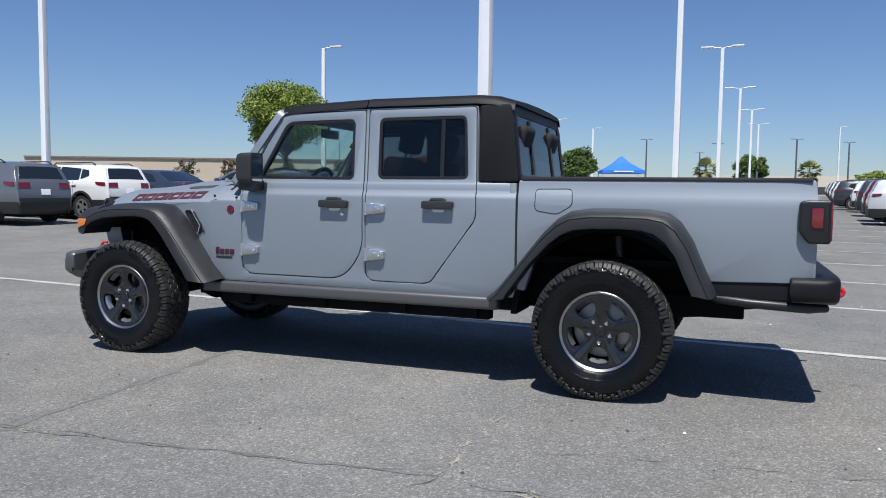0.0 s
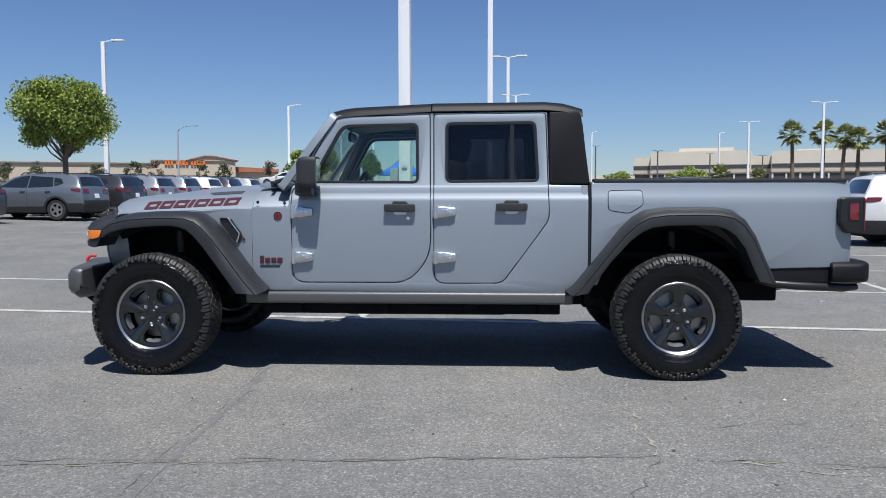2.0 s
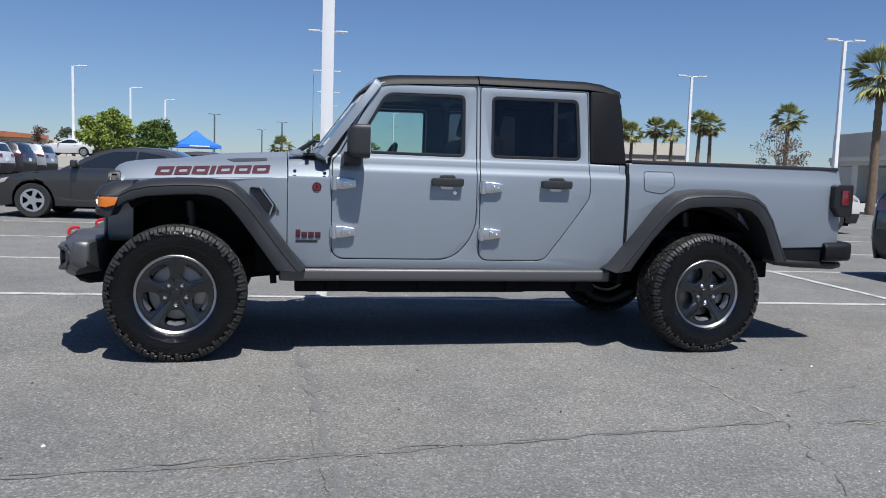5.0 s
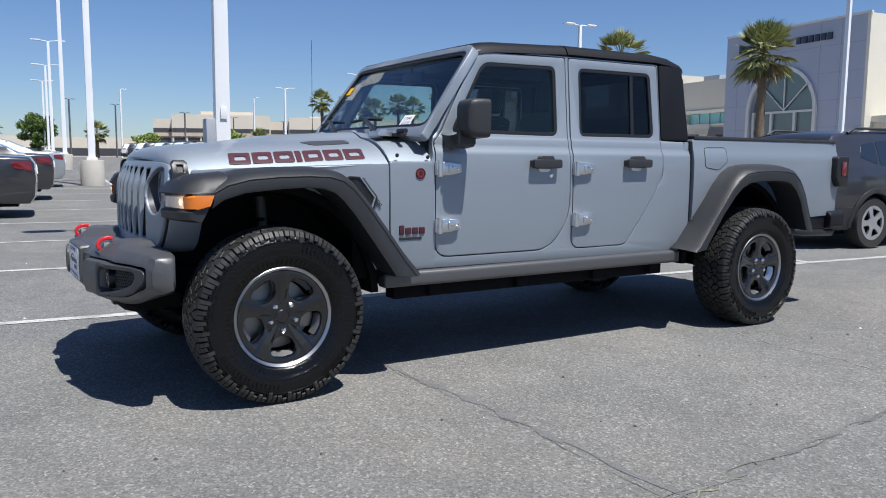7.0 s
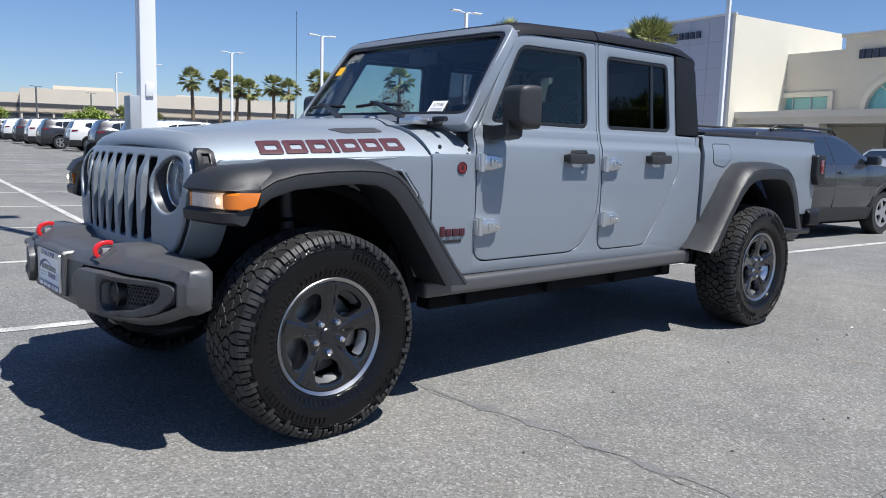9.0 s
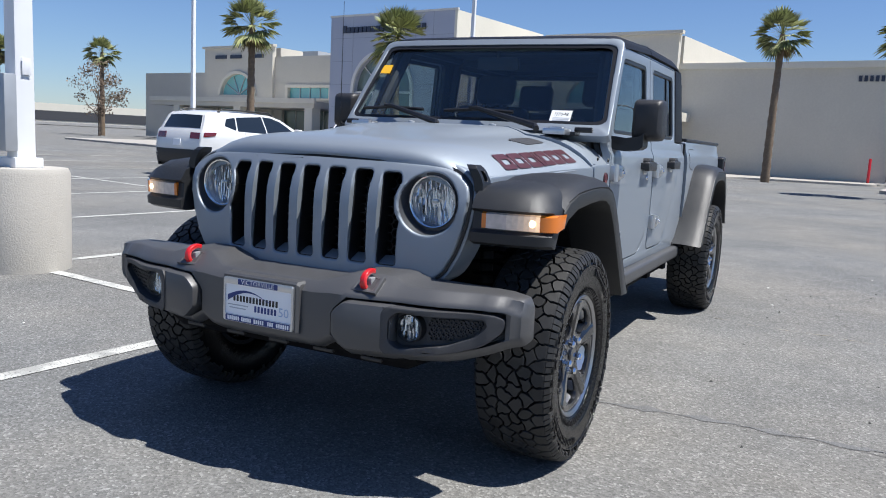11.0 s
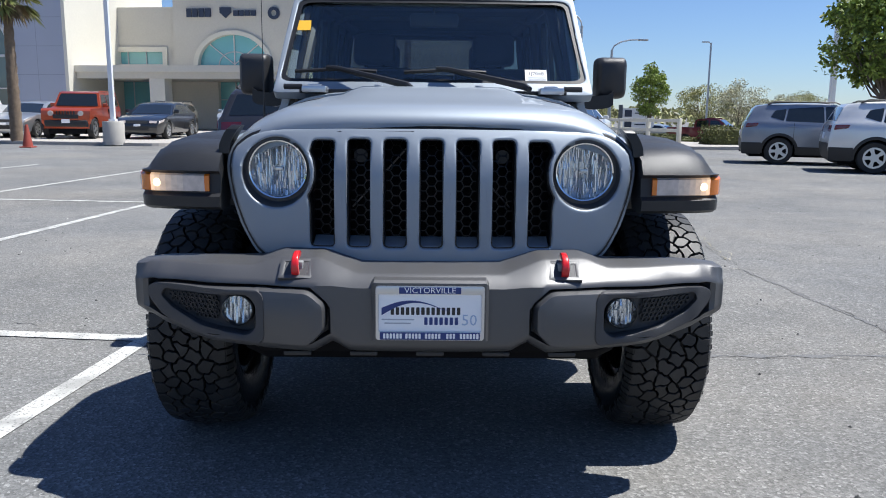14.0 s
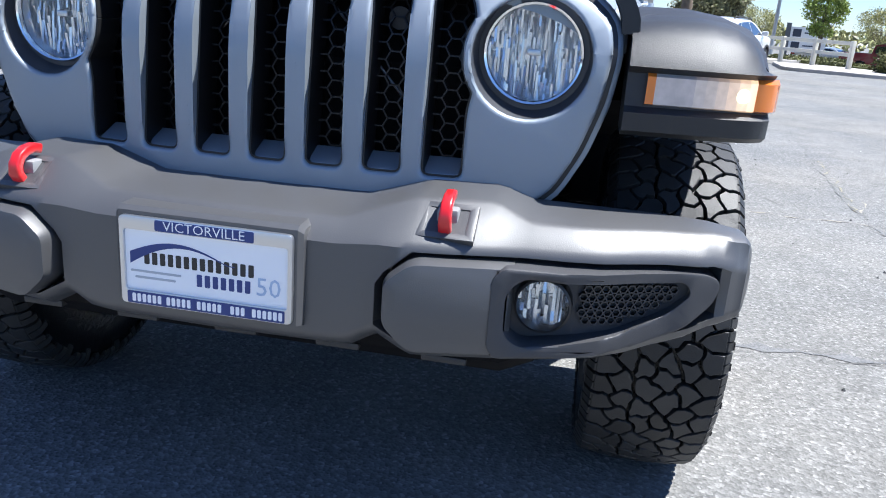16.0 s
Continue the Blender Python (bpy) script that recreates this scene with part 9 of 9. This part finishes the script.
for k, w in enumerate((1.0, 1.0, 1.0, 0, 1.0, 1.0, 1.2, 1.0, 0, 1.0, 1.0, 1.0, 1.0, 1.0)):
    if w:
        plate(b, [(x, 6.05), (x, 6.8), (x + w * 0.44, 6.8), (x + w * 0.44, 6.05)], (), -2.3, -2.0, lambda u, v, d: (u, d, v))
    x += w * 0.55 if w else 0.35
part("sign", b, ORANGE, store, "orange sign as plain bars", 0)
block(store, "annex", 13.3, 30, 4, 30, 0, 4.9, BEIGE_PALE)
b = bmesh.new()
plate(b, [(13.3, 4.9), (13.3, 6.0), (22, 5.5), (22, 4.9)], (), 2.0, 8.0, lambda u, v, d: (u, d, v))
part("tiled_roof", b, TILE, store, "", 0)
block(store, "entrance", 0, 11, -2.1, -1.9, 0.2, 2.6, BAND)
wh2 = thing("warehouse", "low pale warehouse far beyond the car park", "building", "", 118, 200, 0.9, -24)
block(wh2, "wall", 0, 70, 0, 30, 0, 5.0, STUCCO_WHITE)
block(wh2, "door_band", 4, 66, -0.1, 0.1, 0.4, 3.0, BAND)
wh3 = thing("warehouse", "low beige building far beyond the car park", "building", "", -5, 230, 0.9, 0)
block(wh3, "wall", 0, 60, 0, 30, 0, 5.4, BEIGE_PALE)
block(wh3, "door_band", 6, 50, -0.1, 0.1, 0.4, 2.4, BAND)

# ---- pop-up tent ----
TENT = material("blue tent cloth", (0.02, 0.16, 0.62), 0.7, vary=0.06, vary_scale=3)
tent = thing("canopy_tent", "blue pop-up tent with a pointed roof", "tent", "", -8.9, 95.7, rise(-8.9, 95.7), 15)
tent.scale = (1.7, 1.7, 1.22)
b = bmesh.new()
secs = [[(sx * w, sy * w, z) for sx, sy in ((-1, -1), (-0.3, -1.0), (0.3, -1.0), (1, -1), (1, -0.3), (1, 0.3), (1, 1), (0.3, 1), (-0.3, 1), (-1, 1), (-1, 0.3), (-1, -0.3))] for w, z in ((1.55, 2.15), (1.52, 2.45), (1.1, 2.75), (0.6, 3.2), (0.12, 3.85), (0.02, 3.95))]
loft(b, secs)
part("tent_roof", b, TENT, tent, "blue cloth roof", 0)
b = bmesh.new()
box(b, -0.7, 0.7, -1.57, -1.55, 2.25, 2.38)
part("tent_print", b, WHITE, tent, "pale bar of print", 0)
for sx in (-1, 1):
    for sy in (-1, 1):
        b = bmesh.new()
        tube(b, [(sx * 1.5, sy * 1.5, 0), (sx * 1.5, sy * 1.5, 2.2)], 0.025, 6)
        part("leg", b, GALV, tent)

# ---- fence, sign, cone ----
fence = thing("rail_fence", "cream painted rail fence by the street", "fence", "", 30.0, -10.3, 0.12, 24)
for k in range(6):
    b = bmesh.new()
    box(b, k * 2.0 - 0.075, k * 2.0 + 0.075, -0.075, 0.075, -0.14 if k > 1 else 0, 1.02, 0.01)
    part("post", b, STUCCO_WHITE, fence)
for z in (0.45, 0.86):
    b = bmesh.new()
    box(b, 0, 10.0, -0.035, 0.035, z, z + 0.14, 0.01)
    part("rail", b, STUCCO_WHITE, fence)
sign = thing("roadside_sign", "low pale roadside sign with dark shapes", "sign", "", 53.5, -13.4, rise(53.5, -13.4), -105)
b = bmesh.new()
box(b, -0.2, 0.1, -0.2, 0.2, 0, 2.6)
part("sign_post", b, POLE_DARK, sign)
for z in (0.85, 1.65):
    b = bmesh.new()
    box(b, 0.1, 2.3, -0.15, 0.15, z, z + 0.72)
    pnl = part("panel", b, PAPER, sign)
    b = bmesh.new()
    box(b, 0.25, 0.75, -0.16, 0.16, z + 0.12, z + 0.6)
    box(b, 0.95, 1.7, -0.16, 0.16, z + 0.34, z + 0.42)
    part("sign_shape", b, SIGN, pnl, "", 0)
CONE = material("faded red cone", (0.30, 0.055, 0.035), 0.7, vary=0.1)
cone = thing("traffic_cone", "dark reddish traffic cone with a grey band on the asphalt", "traffic cone", "traffic cones")
b = bmesh.new()
box(b, -0.18, 0.18, -0.18, 0.18, 0, 0.04, 0.01)
lathe(b, [(0.0, 0.04), (0.15, 0.04), (0.04, 0.70), (0.0, 0.70)], 16, lambda p, q, h: (p, q, h), closed=False)
part("cone_body", b, CONE, cone)
b = bmesh.new()
lathe(b, [(0.100, 0.30), (0.077, 0.45)], 16, lambda p, q, h: (p * 1.02, q * 1.02, h), closed=False)
part("band", b, GREY_PRINT, cone)
cone.matrix_world = pose(21.0, 12.4, rise(21.0, 12.4))
copy_thing(cone, pose(19.6, 2.6, 0))

# ---- far tree line and low hills ----
rng = np.random.default_rng(77)
n = 9000
ang = radians(92) + rng.uniform(0, 1, n) * radians(75)
rad = rng.uniform(230, 300, n)
hump = 2.2 + 1.6 * np.sin(ang * 37) * np.sin(ang * 91) + 0.8 * np.sin(ang * 211)
c = np.stack([np.cos(ang) * rad, np.sin(ang) * rad, rng.uniform(0, 1, n) ** 0.7 * np.maximum(hump, 0.6)], 1)
far = new("far_trees")
tagged(far, "line of dull green trees far beyond the car park", "trees", kind="stuff")
leaves("foliage", c, np.ones(n), 1.3, LEAF_PINE, far, rng)
rng = np.random.default_rng(78)
n = 6000
ang = radians(-60) + rng.uniform(0, 1, n) * radians(50)
rad = rng.uniform(110, 170, n)
hump = 2.6 + 1.6 * np.sin(ang * 41) * np.sin(ang * 87)
c = np.stack([np.cos(ang) * rad, np.sin(ang) * rad, rng.uniform(0, 1, n) ** 0.7 * np.maximum(hump, 0.6)], 1)
far = new("far_trees")
tagged(far, "pale scrub beyond the street", "trees", kind="stuff")
leaves("foliage", c, np.ones(n), 0.9, LEAF_PALE, far, rng)
HILL = material("hazy desert hills", (0.40, 0.38, 0.36), 0.95, vary=0.1, vary_scale=0.01)
b = bmesh.new()
rows = []
for k in range(120):
    a = 2 * math.pi * k / 120
    h = 14 + 10 * math.sin(a * 3 + 1) + 7 * math.sin(a * 7) + 5 * math.sin(a * 17 + 2)
    rows.append([b.verts.new((math.cos(a) * r, math.sin(a) * r, z)) for r, z in ((1500, -1), (1900, max(3, h)), (2300, -1))])
for k in range(120):
    p, q = rows[k], rows[(k + 1) % 120]
    for i in range(2):
        b.faces.new((p[i], p[i + 1], q[i + 1], q[i]))
tagged(part("hills", b, HILL, None, "", 60), "low hazy desert hills on the horizon", "hills", kind="structure")

# ---- red bollard and loose grit ----
bollard = thing("bollard", "thin red steel bollard before the showroom wall", "bollard", "", 45.9, -3.2, 0.12)
b = bmesh.new()
lathe(b, [(0.0, 1.35), (0.05, 1.34), (0.075, 1.30), (0.075, 0.0), (0.0, 0.0)], 14, lambda p, q, h: (p, q, h), closed=False)
part("post", b, RED, bollard)
GRIT = material("dark grit", (0.05, 0.05, 0.048), 0.9, random=0.4)
SCRAP = material("pale scraps", (0.62, 0.61, 0.57), 0.8)
for nm, lab, mat, count, seed, size in (("grit", "dark grit and pebbles strewn on the asphalt", GRIT, 240, 5, 0.009), ("scraps", "pale scraps strewn on the asphalt", SCRAP, 44, 6, 0.010)):
    rnd = random.Random(seed)
    b = bmesh.new()
    for k in range(count):
        x, y = rnd.uniform(-2.4, 9.0), rnd.choice((rnd.uniform(1.4, 5.0), rnd.uniform(-4.6, -1.2), rnd.uniform(-9.0, -1.2)))
        r0 = size * rnd.uniform(0.45, 1.3)
        a0 = rnd.uniform(0, 6)
        ring = [b.verts.new((x + r0 * rnd.uniform(0.6, 1.2) * math.cos(a0 + i * 1.2566), y + r0 * rnd.uniform(0.6, 1.2) * math.sin(a0 + i * 1.2566), 0.0015)) for i in range(5)]
        tip = b.verts.new((x, y, 0.0015 + r0 * rnd.uniform(0.5, 1.0)))
        for i in range(5):
            b.faces.new((ring[i], ring[(i + 1) % 5], tip))
    tagged(part(nm, b, mat, None, "", 0), lab, "grit", kind="stuff")
